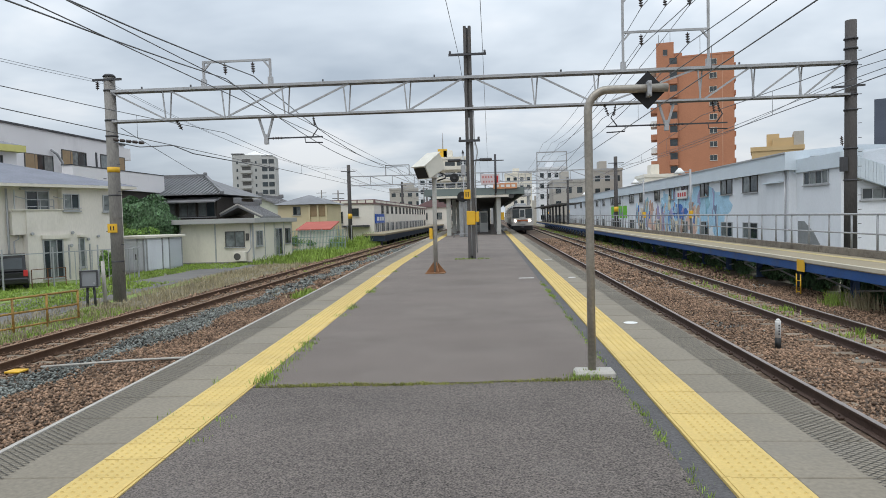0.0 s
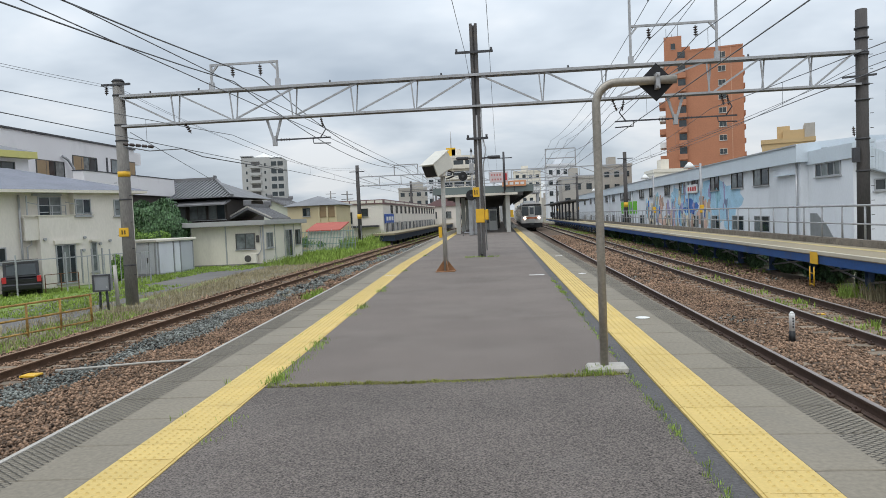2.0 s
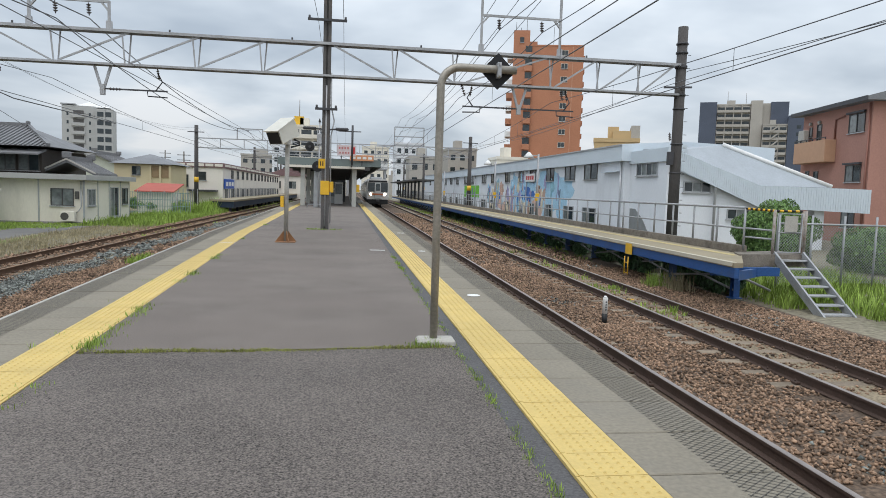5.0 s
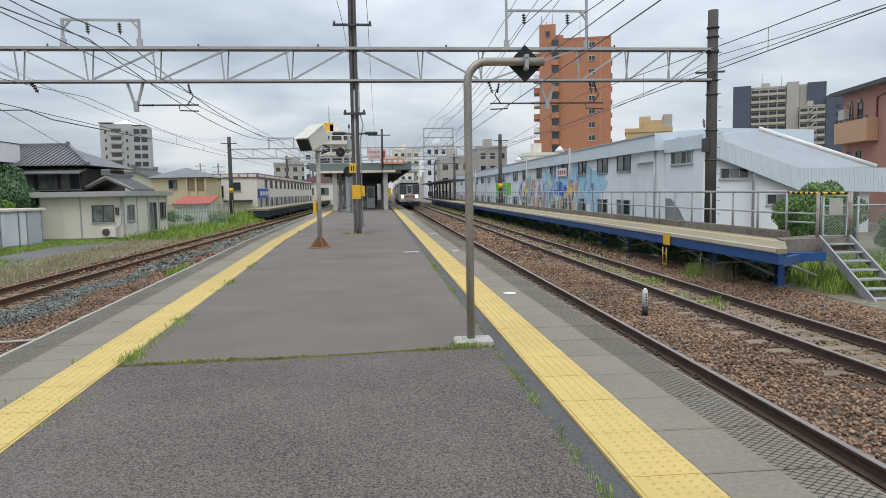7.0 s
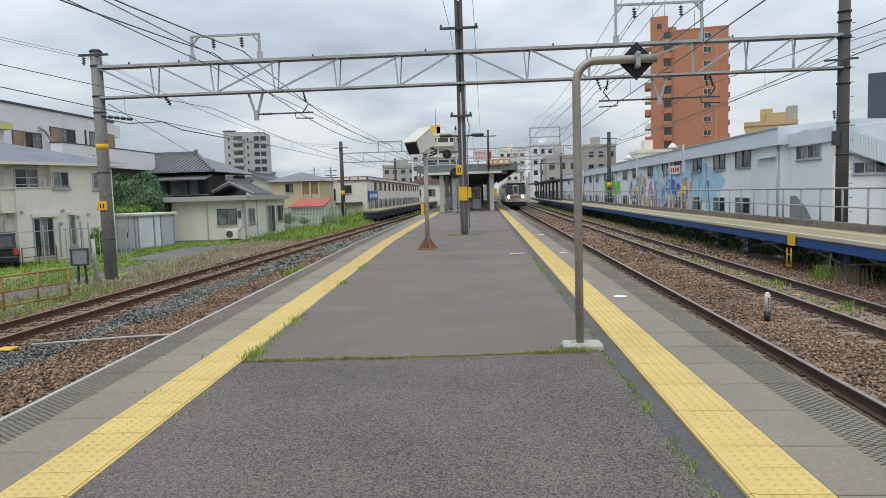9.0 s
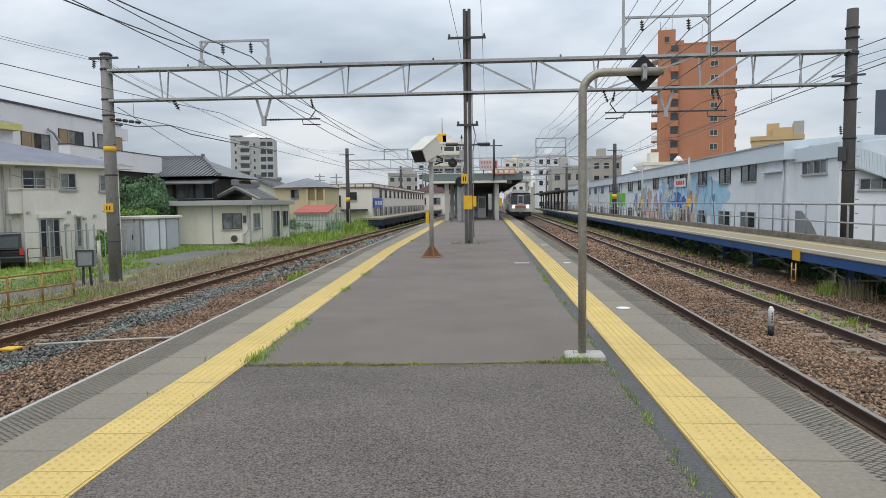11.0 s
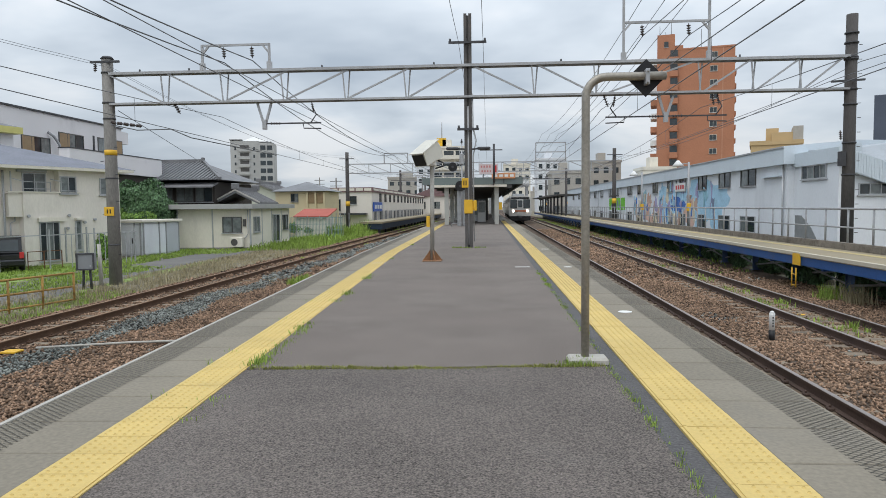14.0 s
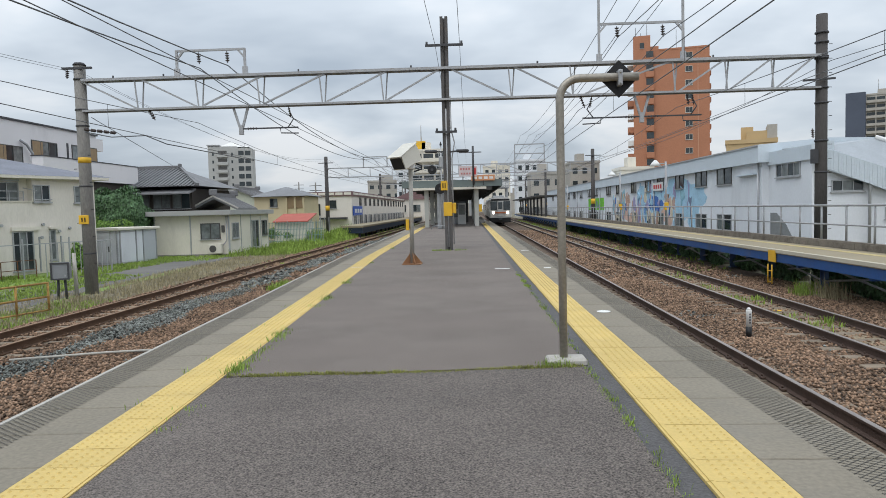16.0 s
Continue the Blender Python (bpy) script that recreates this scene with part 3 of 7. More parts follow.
part("side_box", bm_box(0.135, 0.26, -0.12, 0.08, 1.2, 1.55, 0.02), YELLOW, mid_pole, "yellow box")
for z, w in ((6.62, 1.22), (3.85, 0.7)):
    bm = bmesh.new()
    bar(bm, (-w / 2, -0.18, z), (w / 2, -0.18, z), 0.07)
    for x in (-w / 2 + 0.05, w / 2 - 0.05):
        tube(bm, [(x, -0.18, z), (x, -0.18, z + 0.12)], 0.035, 8)
    part("cross_arm", bm, STEEL_DARK, mid_pole)
for s in (-1, 1):
    fl = part("lamp_arm", bm_bar((s * 0.1, -0.2, 3.2), (s * 0.62, -0.2, 3.24), 0.05), STEEL_DARK, mid_pole)
    bm = bmesh.new()
    box(bm, min(s * 0.3, s * 0.72), max(s * 0.3, s * 0.72), -0.3, -0.1, 3.18, 3.27, 0, 0.03)
    part("floodlight", bm, STEEL_DARK, mid_pole)
bm = bmesh.new()
tube(bm, [(0.17, -0.1, 0.2), (0.16, -0.1, 3.0), (0.26, -0.14, 3.5), (0.16, -0.1, 3.9), (0.15, -0.1, 5.0)], 0.02, 8)
tube(bm, [(0.0, -0.10, 0.1), (0.0, -0.10, 4.6)], 0.028, 8)
part("cable_conduit", bm, STEEL, mid_pole)

# truss beam across the tracks
beam = thing("truss_beam", "grey steel truss beam carrying the overhead line", "gantry beam", (0, PY, 0))
XL, XR = -12.6, 11.3


def chord(name, z, w, d):
    bm = bmesh.new()
    for dy in (-0.17, 0.17):
        bar(bm, (XL, dy, z), (XR, dy, z), w * 0.5, d)
    bar(bm, (XL, 0, z + d * 0.3), (XR, 0, z + d * 0.3), 0.34, 0.012)
    return part(name, bm, STEEL, beam)


chord("top_chord", 5.90, 0.09, 0.085)
chord("bottom_chord", 4.90, 0.08, 0.065)
POSTS = (-10.73, -8.7, -6.66, -4.6, -2.59, 1.55, 3.52, 6.78, 8.42, 9.87)
for x in POSTS:
    bm = bmesh.new()
    for s in (-1, 1):
        bar(bm, (x + s * 0.10, s * 0.12, 5.86), (x + s * 0.02, s * 0.12, 4.93), 0.042, 0.03)
    part("post", bm, STEEL, beam)
for a, b in ((XL, -10.8), (-10.6, -8.8), (-6.56, -8.6), (-4.5, -6.56), (-2.5, -4.5), (-0.8, -2.5), (-0.4, 1.45), (1.65, 3.42), (6.6, 3.9), (8.3, 6.9), (9.8, 8.5), (11.1, 9.95)):
    part("diagonal", bm_bar((a, -0.12, 5.86), (b, -0.12, 4.94), 0.042, 0.055), STEEL, beam)
for x in (-7.37, 5.72):
    bm = bmesh.new()
    bar(bm, (x - 0.24, 0, 4.88), (x, 0, 4.05), 0.07)
    bar(bm, (x + 0.26, 0, 4.92), (x, 0, 4.05), 0.07)
    bar(bm, (x, 0, 4.3), (x, 0, 3.98), 0.13)
    part("v_hanger", bm, STEEL, beam)
for x, d in ((-7.37, 1), (5.72, -1), (5.72, 1)):
    arm = part("cantilever_arm", bm_bar((x, 0, 4.17), (x + d * 1.9, 0, 4.17), 0.045), STEEL_DARK, beam)
    insulator(arm, (x + d * 0.15, 0, 4.17), (x + d * 0.6, 0, 4.17), 0.05)
    bm = bmesh.new()
    tube(bm, [(x + d * 1.55, 0, 4.17), (x + d * 1.75, 0, 4.45), (x + d * 1.62, 0, 4.7)], 0.02, 6)
    tube(bm, [(x + d * 1.3, 0, 4.17), (x + d * 1.32, 0, 4.0), (x + d * 1.9, 0, 3.98)], 0.02, 6)
    part("steady_arm", bm, STEEL_DARK, arm)
    insulator(arm, (x + d * 1.66, 0, 4.5), (x + d * 1.6, 0, 4.85), 0.05)
insulator(beam, (-10.45, 0, 4.9), (-10.25, 0, 4.55), 0.07)
insulator(beam, (3.75, 0, 4.9), (3.9, 0, 4.5), 0.06)
insulator(beam, (7.16, 0, 4.85), (7.22, 0, 4.5), 0.06)
bm = bmesh.new()
for x in (-11.6, -9.9, -5.4, -1.7, 2.4, 8.0):
    tube(bm, [(x, 0, 5.95), (x, 0, 6.05)], 0.03, 6)
part("bolts", bm, STEEL_DARK, beam)


def wire_frame(x0, x1, bars, top, hang):
    fr = thing("feeder_frame", "grey steel feeder frame standing on the beam", "frame", (0, PY, 0))
    for x in (x0, x1):
        part("upright", bm_bar((x, 0, 5.95), (x, 0, top), 0.072), STEEL, fr)
        part("foot", bm_bar((x, 0, 5.95), (x, 0, 6.2), 0.16, 0.12), STEEL, fr)
    for z in bars:
        part("crossbar", bm_bar((x0, 0, z), (x1, 0, z), 0.068), STEEL, fr)
        for x, s in ((x0, 1), (x1, -1)):
            part("gusset", bm_bar((x, 0, z - 0.28), (x + s * 0.22, 0, z - 0.02), 0.06), STEEL, fr)
    for x, z in hang:
        insulator(fr, (x, 0, z - 0.04), (x + 0.02, 0, z - 0.42), 0.075)
    return fr


wire_frame(-9.43, -7.16, (6.77,), 6.8, ((-8.7, 6.75), (-7.75, 6.75)))
wire_frame(4.38, 7.05, (7.14, 8.35), 8.4, ((4.95, 8.3), (5.7, 8.3), (6.45, 8.3), (4.95, 7.1), (6.4, 7.1)))

# ---- wires ----
WIRE = mat("dark_wire", (0.13, 0.135, 0.145), 0.6, vary=0.1, bump=0.0)


def sag(a, b, drop, n=14):
    a, b = Vector(a), Vector(b)
    return [a.lerp(b, k / n) - Vector((0, 0, 4 * drop * (k / n) * (1 - k / n))) for k in range(n + 1)]


def wire(points, r, label="thin dark overhead wire"):
    return tagged(link_bm("overhead_wire", bm_tube(points, r, 5), WIRE), label, "wire", "overhead wires")


def run(x, z, r, drop, spans=(-28.0, 22.3, 63.0, 104.0, 145.0), dx=0.0, bundle=""):
    pts = []
    for k, (a, b) in enumerate(zip(spans, spans[1:])):
        s = sag((x + dx * a, a, z), (x + dx * b, b, z), drop)
        pts += s if k == 0 else s[1:]
    return wire(pts, r, bundle or "thin dark overhead wire")


for x, dx in ((-9.0, 0.008), (3.50, 0.008), (6.62, 0.009)):
    run(x, 3.62, 0.010, 0.02, dx=dx, bundle="contact wire over the track")
    mw = run(x, 4.42, 0.009, 0.62, dx=dx, bundle="sagging messenger wire over the track")
    dr = thing("dropper_set", "thin droppers between messenger and contact wire", "wire", group="overhead wires")
    for a, b in ((-28.0, 22.3), (22.3, 63.0)):
        for k in range(1, 9):
            u = k / 9
            y = a + (b - a) * u
            part("dropper", bm_tube([(x + dx * y, y, 3.62), (x + dx * y, y, 4.42 - 2.48 * u * (1 - u))], 0.005, 4), WIRE, dr)
for x, z, r, d, dx in ((-8.68, 6.2, 0.018, 1.0, 0.0), (-7.73, 6.25, 0.018, 1.0, 0.0), (-5.9, 4.62, 0.010, 0.02, 0.0), (-5.9, 4.35, 0.010, 0.02, 0.0), (4.97, 6.7, 0.012, 0.7, 0.0), (6.42, 6.7, 0.014, 0.7, 0.0), (4.97, 7.9, 0.011, 0.7, 0.0), (5.72, 7.9, 0.011, 0.7, 0.0), (6.47, 7.9, 0.011, 0.7, 0.0),
                       (-13.0, 6.3, 0.006, 1.0, 0.0), (-12.5, 6.1, 0.006, 1.0, 0.0), (11.7, 5.75, 0.011, 0.7, 0.0), (10.9, 5.2, 0.011, 0.15, 0.0), (-0.9, 6.7, 0.008, 0.6, 0.0), (-0.1, 6.7, 0.008, 0.6, 0.0)):
    run(x, z, r, d, dx=dx)
wire([(-12.5, PY - 0.3, 4.2), (-11.6, PY - 0.3, 4.0), (-10.6, PY, 4.05), (-9.9, PY, 3.75), (-8.9, PY + 6, 3.6)], 0.018, "slack jumper cable below the beam")
wire([(-12.4, PY, 4.7), (-19.0, 47, 3.9)], 0.012, "thin slanting stay wire by the pole")


def far_gantry(y, xl, xr, top, zb):
    g = thing("overhead_gantry", "distant grey steel overhead line gantry with concrete poles", "gantry", (0, y, 0), group="distant gantries")
    for x in (xl, xr):
        p = part("pole", bm_tube([(x, 0, GROUND_Z), (x, 0, top)], 0.2, 12, r_end=0.16), POLE_DARK, g)
        part("yellow_band", bm_tube([(x, 0, 1.5), (x, 0, 1.95)], 0.205, 12), YELLOW, p)
        part("cross_arm", bm_bar((x - 0.7, -0.2, top - 0.6), (x + 0.7, -0.2, top - 0.6), 0.07), STEEL_DARK, p)
    for z in (zb, zb + 0.85):
        part("chord", bm_bar((xl, 0, z), (xr, 0, z), 0.09), STEEL, g)
    n = int((xr - xl) / 2.05)
    for k in range(n):
        x = xl + (xr - xl) * k / n
        x2 = xl + (xr - xl) * (k + 1) / n
        part("post", bm_bar((x2, 0, zb), (x2, 0, zb + 0.85), 0.06), STEEL, g)
        part("diagonal", bm_bar((x, 0, zb + 0.85), (x2, 0, zb), 0.06), STEEL, g)
    for xa, xb, h in ((-9.6, -7.4, 0.95), (4.4, 7.1, 1.7)):
        for x in (xa, xb):
            part("upright", bm_bar((x, 0, zb + 0.85), (x, 0, zb + 0.85 + h), 0.09), STEEL, g)
        part("crossbar", bm_bar((xa, 0, zb + 0.85 + h), (xb, 0, zb + 0.85 + h), 0.09), STEEL, g)
        if h > 1.5:
            part("crossbar", bm_bar((xa, 0, zb + 0.85 + h / 2), (xb, 0, zb + 0.85 + h / 2), 0.09), STEEL, g)
    for x in (-7.4, 5.7):
        part("cantilever_arm", bm_bar((x - 1.6, 0, zb - 0.7), (x + 1.9, 0, zb - 0.7), 0.05), STEEL_DARK, g)
    return g


far_gantry(63.0, -13.1, 11.5, 6.5, 4.55)
far_gantry(104.0, -13.4, 11.8, 7.0, 5.3)
far_gantry(145.0, -13.4, 12.2, 7.6, 6.0)

# ---- things on the platform ----
sign = thing("stop_marker_post", "bent grey steel post holding a black diamond stop marker", "sign", (0.862, 5.75, 0))
PIPE = mat("dull_pipe_steel", (0.31, 0.285, 0.245), 0.42, metal=0.45, vary=0.25, scale=3, fine=40, bump=0.08, dirt=(0.14, 0.11, 0.08), dirt_amount=0.4, dirt_scale=6)
path = [(0, 0, 0.0), (0, 0, 1.2), (0, 0, 2.2)] + [(0.17 * (1 - math.cos(a)), 0, 2.25 + 0.17 * math.sin(a)) for a in [k * math.pi / 14 for k in range(8)]] + [(0.4, 0, 2.42), (0.66, 0, 2.42)]
part("post", bm_tube(path, 0.035, 16), PIPE, sign)
bm = bmesh.new()
prism(bm, [(0.505 + 0.158 * x, 2.41 + 0.158 * z) for x, z in ((1, 0), (0, 1), (-1, 0), (0, -1))], 0.036, 0.046)
part("diamond_plate", fixed(bm), mat("matt_black_plate", (0.018, 0.018, 0.020), 0.75, vary=0.2, scale=8, bump=0.05), sign, "matt black diamond plate")
bm = bmesh.new()
box(bm, 0.485, 0.52, -0.05, 0.036, 2.345, 2.475, 0, 0.004)
tube(bm, [(0.503, -0.052, 2.455), (0.503, -0.066, 2.455)], 0.011, 6)
tube(bm, [(0.503, -0.052, 2.365), (0.503, -0.066, 2.365)], 0.011, 6)
part("clamp", bm, STEEL, sign)
bm = bmesh.new()
box(bm, -0.15, 0.19, -0.10, 0.11, -0.02, 0.052, 0, 0.02)
part("concrete_base", bm, CONCRETE_WHITE, sign, "small pale concrete base")

box_post = thing("monitor_post", "grey post with a hooded white monitor box and rusty foot", "monitor post", (-1.37, 16.83, 0))
part("post", bm_tube([(0, 0, 0), (0.02, 0, 2.4)], 0.055, 14), mat("pale_grey_post", (0.33, 0.32, 0.29), 0.6, vary=0.25, scale=3, bump=0.1, dirt=(0.2, 0.15, 0.1), dirt_amount=0.4, dirt_scale=4), box_post)
bm = bmesh.new()
for a in range(4):
    c, s = math.cos(a * math.pi / 2 + 0.4), math.sin(a * math.pi / 2 + 0.4)
    prism(bm, [(0.05, 0.0), (0.27, 0.0), (0.05, 0.28)], -0.008, 0.008)
    for v in bm.verts[-6:] if False else list(bm.verts)[-6:]:
        v.co = Vector((v.co.x * c - v.co.y * s, v.co.x * s + v.co.y * c, v.co.z))
part("gusset_foot", fixed(bm), RUST_LIGHT, box_post, "orange rusted gusset plates")
part("base_plate", bm_box(-0.24, 0.24, -0.24, 0.24, 0.0, 0.02, 0.004), RUST_LIGHT, box_post)
part("bracket", bm_box(-0.09, 0.13, -0.1, 0.1, 2.36, 2.5, 0.02), WHITE, box_post)
IVORY = mat("ivory_enamel", (0.62, 0.60, 0.53), 0.5, vary=0.1, scale=3, bump=0.03, dirt=(0.4, 0.37, 0.3), dirt_amount=0.2, dirt_scale=5)
tilt = pose(-0.05, 0, 2.68, 0, -28, 50) @ Matrix.Scale(0.9, 4)
bm = bmesh.new()
prism(bm, [(-0.44, -0.19), (-0.10, -0.19), (0.24, -0.24), (0.24, 0.22), (0.02, 0.26), (-0.42, 0.17)], -0.24, 0.24)
for v in bm.verts:
    v.co = tilt @ v.co
hood = part("housing", fixed(bm), IVORY, box_post, "white hooded housing")
bm = bmesh.new()
box(bm, -0.452, -0.438, -0.21, 0.21, -0.17, 0.14)
for v in bm.verts:
    v.co = tilt @ v.co
part("screen", bm, BLACK, hood, "black screen opening")
bm = bmesh.new()
box(bm, -0.48, 0.28, -0.26, 0.26, 0.262, 0.285)
for v in bm.verts:
    v.co = tilt @ (v.co + Vector((0, 0, 0.09 * (v.co.x + 0.48) - 0.08)))
part("hood_top", bm, IVORY, hood)
bm = bmesh.new()
box(bm, 0.24, 0.36, -0.15, 0.15, -0.16, 0.14, 0, 0.02)
for v in bm.verts:
    v.co = tilt @ v.co
part("rear_box", bm, IVORY, hood)
part("cable", bm_tube([(0.16, 0.05, 2.5), (0.3, 0.02, 2.44), (0.3, 0.0, 2.36), (0.1, 0, 2.3)], 0.02, 8), BLACK, box_post)
part("yellow_tag", bm_box(-0.13, -0.05, -0.09, -0.02, 0.85, 1.12, 0.008), YELLOW, box_post)

for x, y in ((1.75, 8.54), (1.77, 14.9)):
    cap = tagged(link_bm("marker_cap", bm_tube([(x, y, 0.001), (x, y, 0.006)], 0.085, 24), WHITE), "flat round white marker set in the slabs", "marker", "platform markers")
for x0, x1, y in ((0.62, 0.95, 14.97), (-2.80, -2.45, 16.2)):
    tagged(link_bm("paint_mark", bm_box(x0, x1, y - 0.05, y + 0.05, 0.0005, 0.004), WHITE), "worn white paint mark on the platform", "paint mark", "paint marks")
tagged(link_bm("paint_mark", bm_box(1.68, 1.9, 21.1, 21.25, 0.0005, 0.004), WHITE), "worn white paint mark on the platform", "paint mark", "paint marks")

dist_post = thing("distance_post", "short white track post with a black foot", "post", (5.06, 12.25, -1.09))
part("foot", bm_tube([(0, 0, -0.05), (0, 0, 0.19)], 0.052, 14), BLACK, dist_post, "black foot")
part("shaft", bm_tube([(0, 0, 0.19), (0, 0, 0.46), (0, 0, 0.49)], 0.050, 14), WHITE, dist_post)
part("cap", bm_tube([(0, 0, 0.49), (0, 0, 0.53)], 0.048, 14, r_end=0.02), WHITE, dist_post)
for k in range(4):
    part("mark_bar", bm_box(-0.012, 0.012, -0.055, -0.048, 0.25 + 0.05 * k, 0.28 + 0.05 * k), STEEL_DARK, dist_post)

# ---- weeds in the joints ----


def blades(name, spots, material, label, h=(0.03, 0.09), per=6, spread=0.03, w=0.006, lean=0.6, kind="stuff"):
    vs, fs = [], []
    r = random.Random(len(spots) * 7 + int(1000 * h[1]))
    for x, y, z, k in spots:
        for _ in range(per):
            a, hh = r.uniform(0, 6.283), r.uniform(*h) * k
            bx, by = x + r.gauss(0, spread), y + r.gauss(0, spread)
            dx, dy = math.cos(a) * hh * r.uniform(0.1, lean), math.sin(a) * hh * r.uniform(0.1, lean)
            wx, wy = -math.sin(a) * w * (0.5 + k), math.cos(a) * w * (0.5 + k)
            n = len(vs)
            vs += [(bx - wx, by - wy, z), (bx + wx, by + wy, z), (bx + dx * 0.45 + wx * 0.8, by + dy * 0.45 + wy * 0.8, z + hh * 0.6), (bx + dx * 0.45 - wx * 0.8, by + dy * 0.45 - wy * 0.8, z + hh * 0.6), (bx + dx, by + dy, z + hh)]
            fs += [(n, n + 1, n + 2, n + 3), (n + 3, n + 2, n + 4)]
    return soup(name, vs, fs, material, None, label, "weeds", kind)


r = random.Random(3)


def joint_y(x):
    return JOINT_Y + 0.06 * (x + 1.98) + 0.02 * math.sin(3.1 * x) + 0.012 * math.sin(9 * x)


spots = []
for k in range(620):
    x = r.uniform(-1.98, 0.98)
    spots.append((x, joint_y(x) + r.gauss(0, 0.012), -0.006, r.uniform(0.25, 0.75) * (0.55 if -0.5 < x < 0.3 else 1)))
blades("joint_weeds", spots, WEED, "low grass growing along the crack in the asphalt", (0.02, 0.05), 8, 0.018, 0.0026)
spots = []
for y0, n, k0 in ((5.65, 26, 1.0), (5.9, 14, 0.8), (6.4, 10, 0.8), (7.2, 12, 1.0), (7.5, 8, 0.8), (4.5, 5, 0.7), (10.4, 10, 1.1), (9.4, 4, 0.8), (4.0, 3, 0.6), (12.7, 12, 0.9), (13.1, 8, 0.7), (17.5, 10, 0.8), (24, 10, 0.9)):
    for _ in range(n):
        y = y0 + r.gauss(0, 0.14)
        spots.append((west(y, 1.19) + abs(r.gauss(0, 0.025)), y, 0, k0 * r.uniform(0.6, 1.2)))
for y in (5.6, 7.9, 9.6, 4.6, 6.1):
    spots.append((west(y, 0.78 + r.uniform(-0.02, 0.02)), y, 0, r.uniform(0.6, 1.1)))
blades("edge_weeds", spots, GRASS, "green grass tufts along the yellow tiles", (0.02, 0.062), 8, 0.045, 0.0024)
spots = []
for _ in range(240):
    y = 2.2 + 12 * r.random() ** 1.3
    spots.append((1.038 + r.gauss(0, 0.012), y, -0.008, r.uniform(0.3, 0.9)))
for y0, n in ((3.15, 5), (3.5, 5), (2.75, 5), (4.3, 8), (4.7, 9), (11.5, 40), (12.3, 30), (13.4, 25), (9.0, 12), (7.2, 14)):
    for _ in range(n):
        spots.append((1.04 + r.gauss(0, 0.018), y0 + r.gauss(0, 0.12), -0.008, r.uniform(0.6, 1.1)))
blades("strip_weeds", spots, GRASS, "green weeds in the dark joint beside the tiles", (0.012, 0.048), 6, 0.02, 0.002)
blades("base_weeds", [(0.862 + r.uniform(-0.22, 0.02), 5.67 + r.gauss(0, 0.04), 0, r.uniform(0.6, 1.1)) for _ in range(26)], GRASS, "grass tuft at the foot of the marker post", (0.03, 0.085), 9, 0.03, 0.0024)
blades("mast_weeds", [(-0.6 + r.uniform(-0.5, 0.55), PY - 0.25 + r.gauss(0, 0.07), 0, r.uniform(0.4, 1.0)) for _ in range(40)], GRASS, "weeds round the foot of the mast", (0.03, 0.08), 7, 0.05, 0.004)


# ---- buildings ----
FRAME = mat("bronze_window_frame", (0.10, 0.095, 0.09), 0.5, metal=0.3, vary=0.15, bump=0.02)
FRAME_LIGHT = mat("aluminium_window_frame", (0.42, 0.43, 0.44), 0.45, metal=0.4, vary=0.15, bump=0.02)
CURTAIN = mat("pale_curtain_glass", (0.17, 0.19, 0.19), 0.12, vary=0.45, scale=1.4, fine=4, bump=0.0, spec=0.6)
FASCIA = mat("pale_blue_metal_fascia", (0.57, 0.635, 0.685), 0.5, vary=0.07, scale=0.5, fine=12, bump=0.05, dirt=(0.36, 0.40, 0.43), dirt_amount=0.2, dirt_scale=0.6)


def face_matrix(face, w, d):
    if face == "right":
        return Matrix.Translation((w, 0, 0)) @ pose(0, 0, 0, 0, 0, 90)
    if face == "left":
        return Matrix.Translation((0, d, 0)) @ pose(0, 0, 0, 0, 0, -90)
    return Matrix.Identity(4)


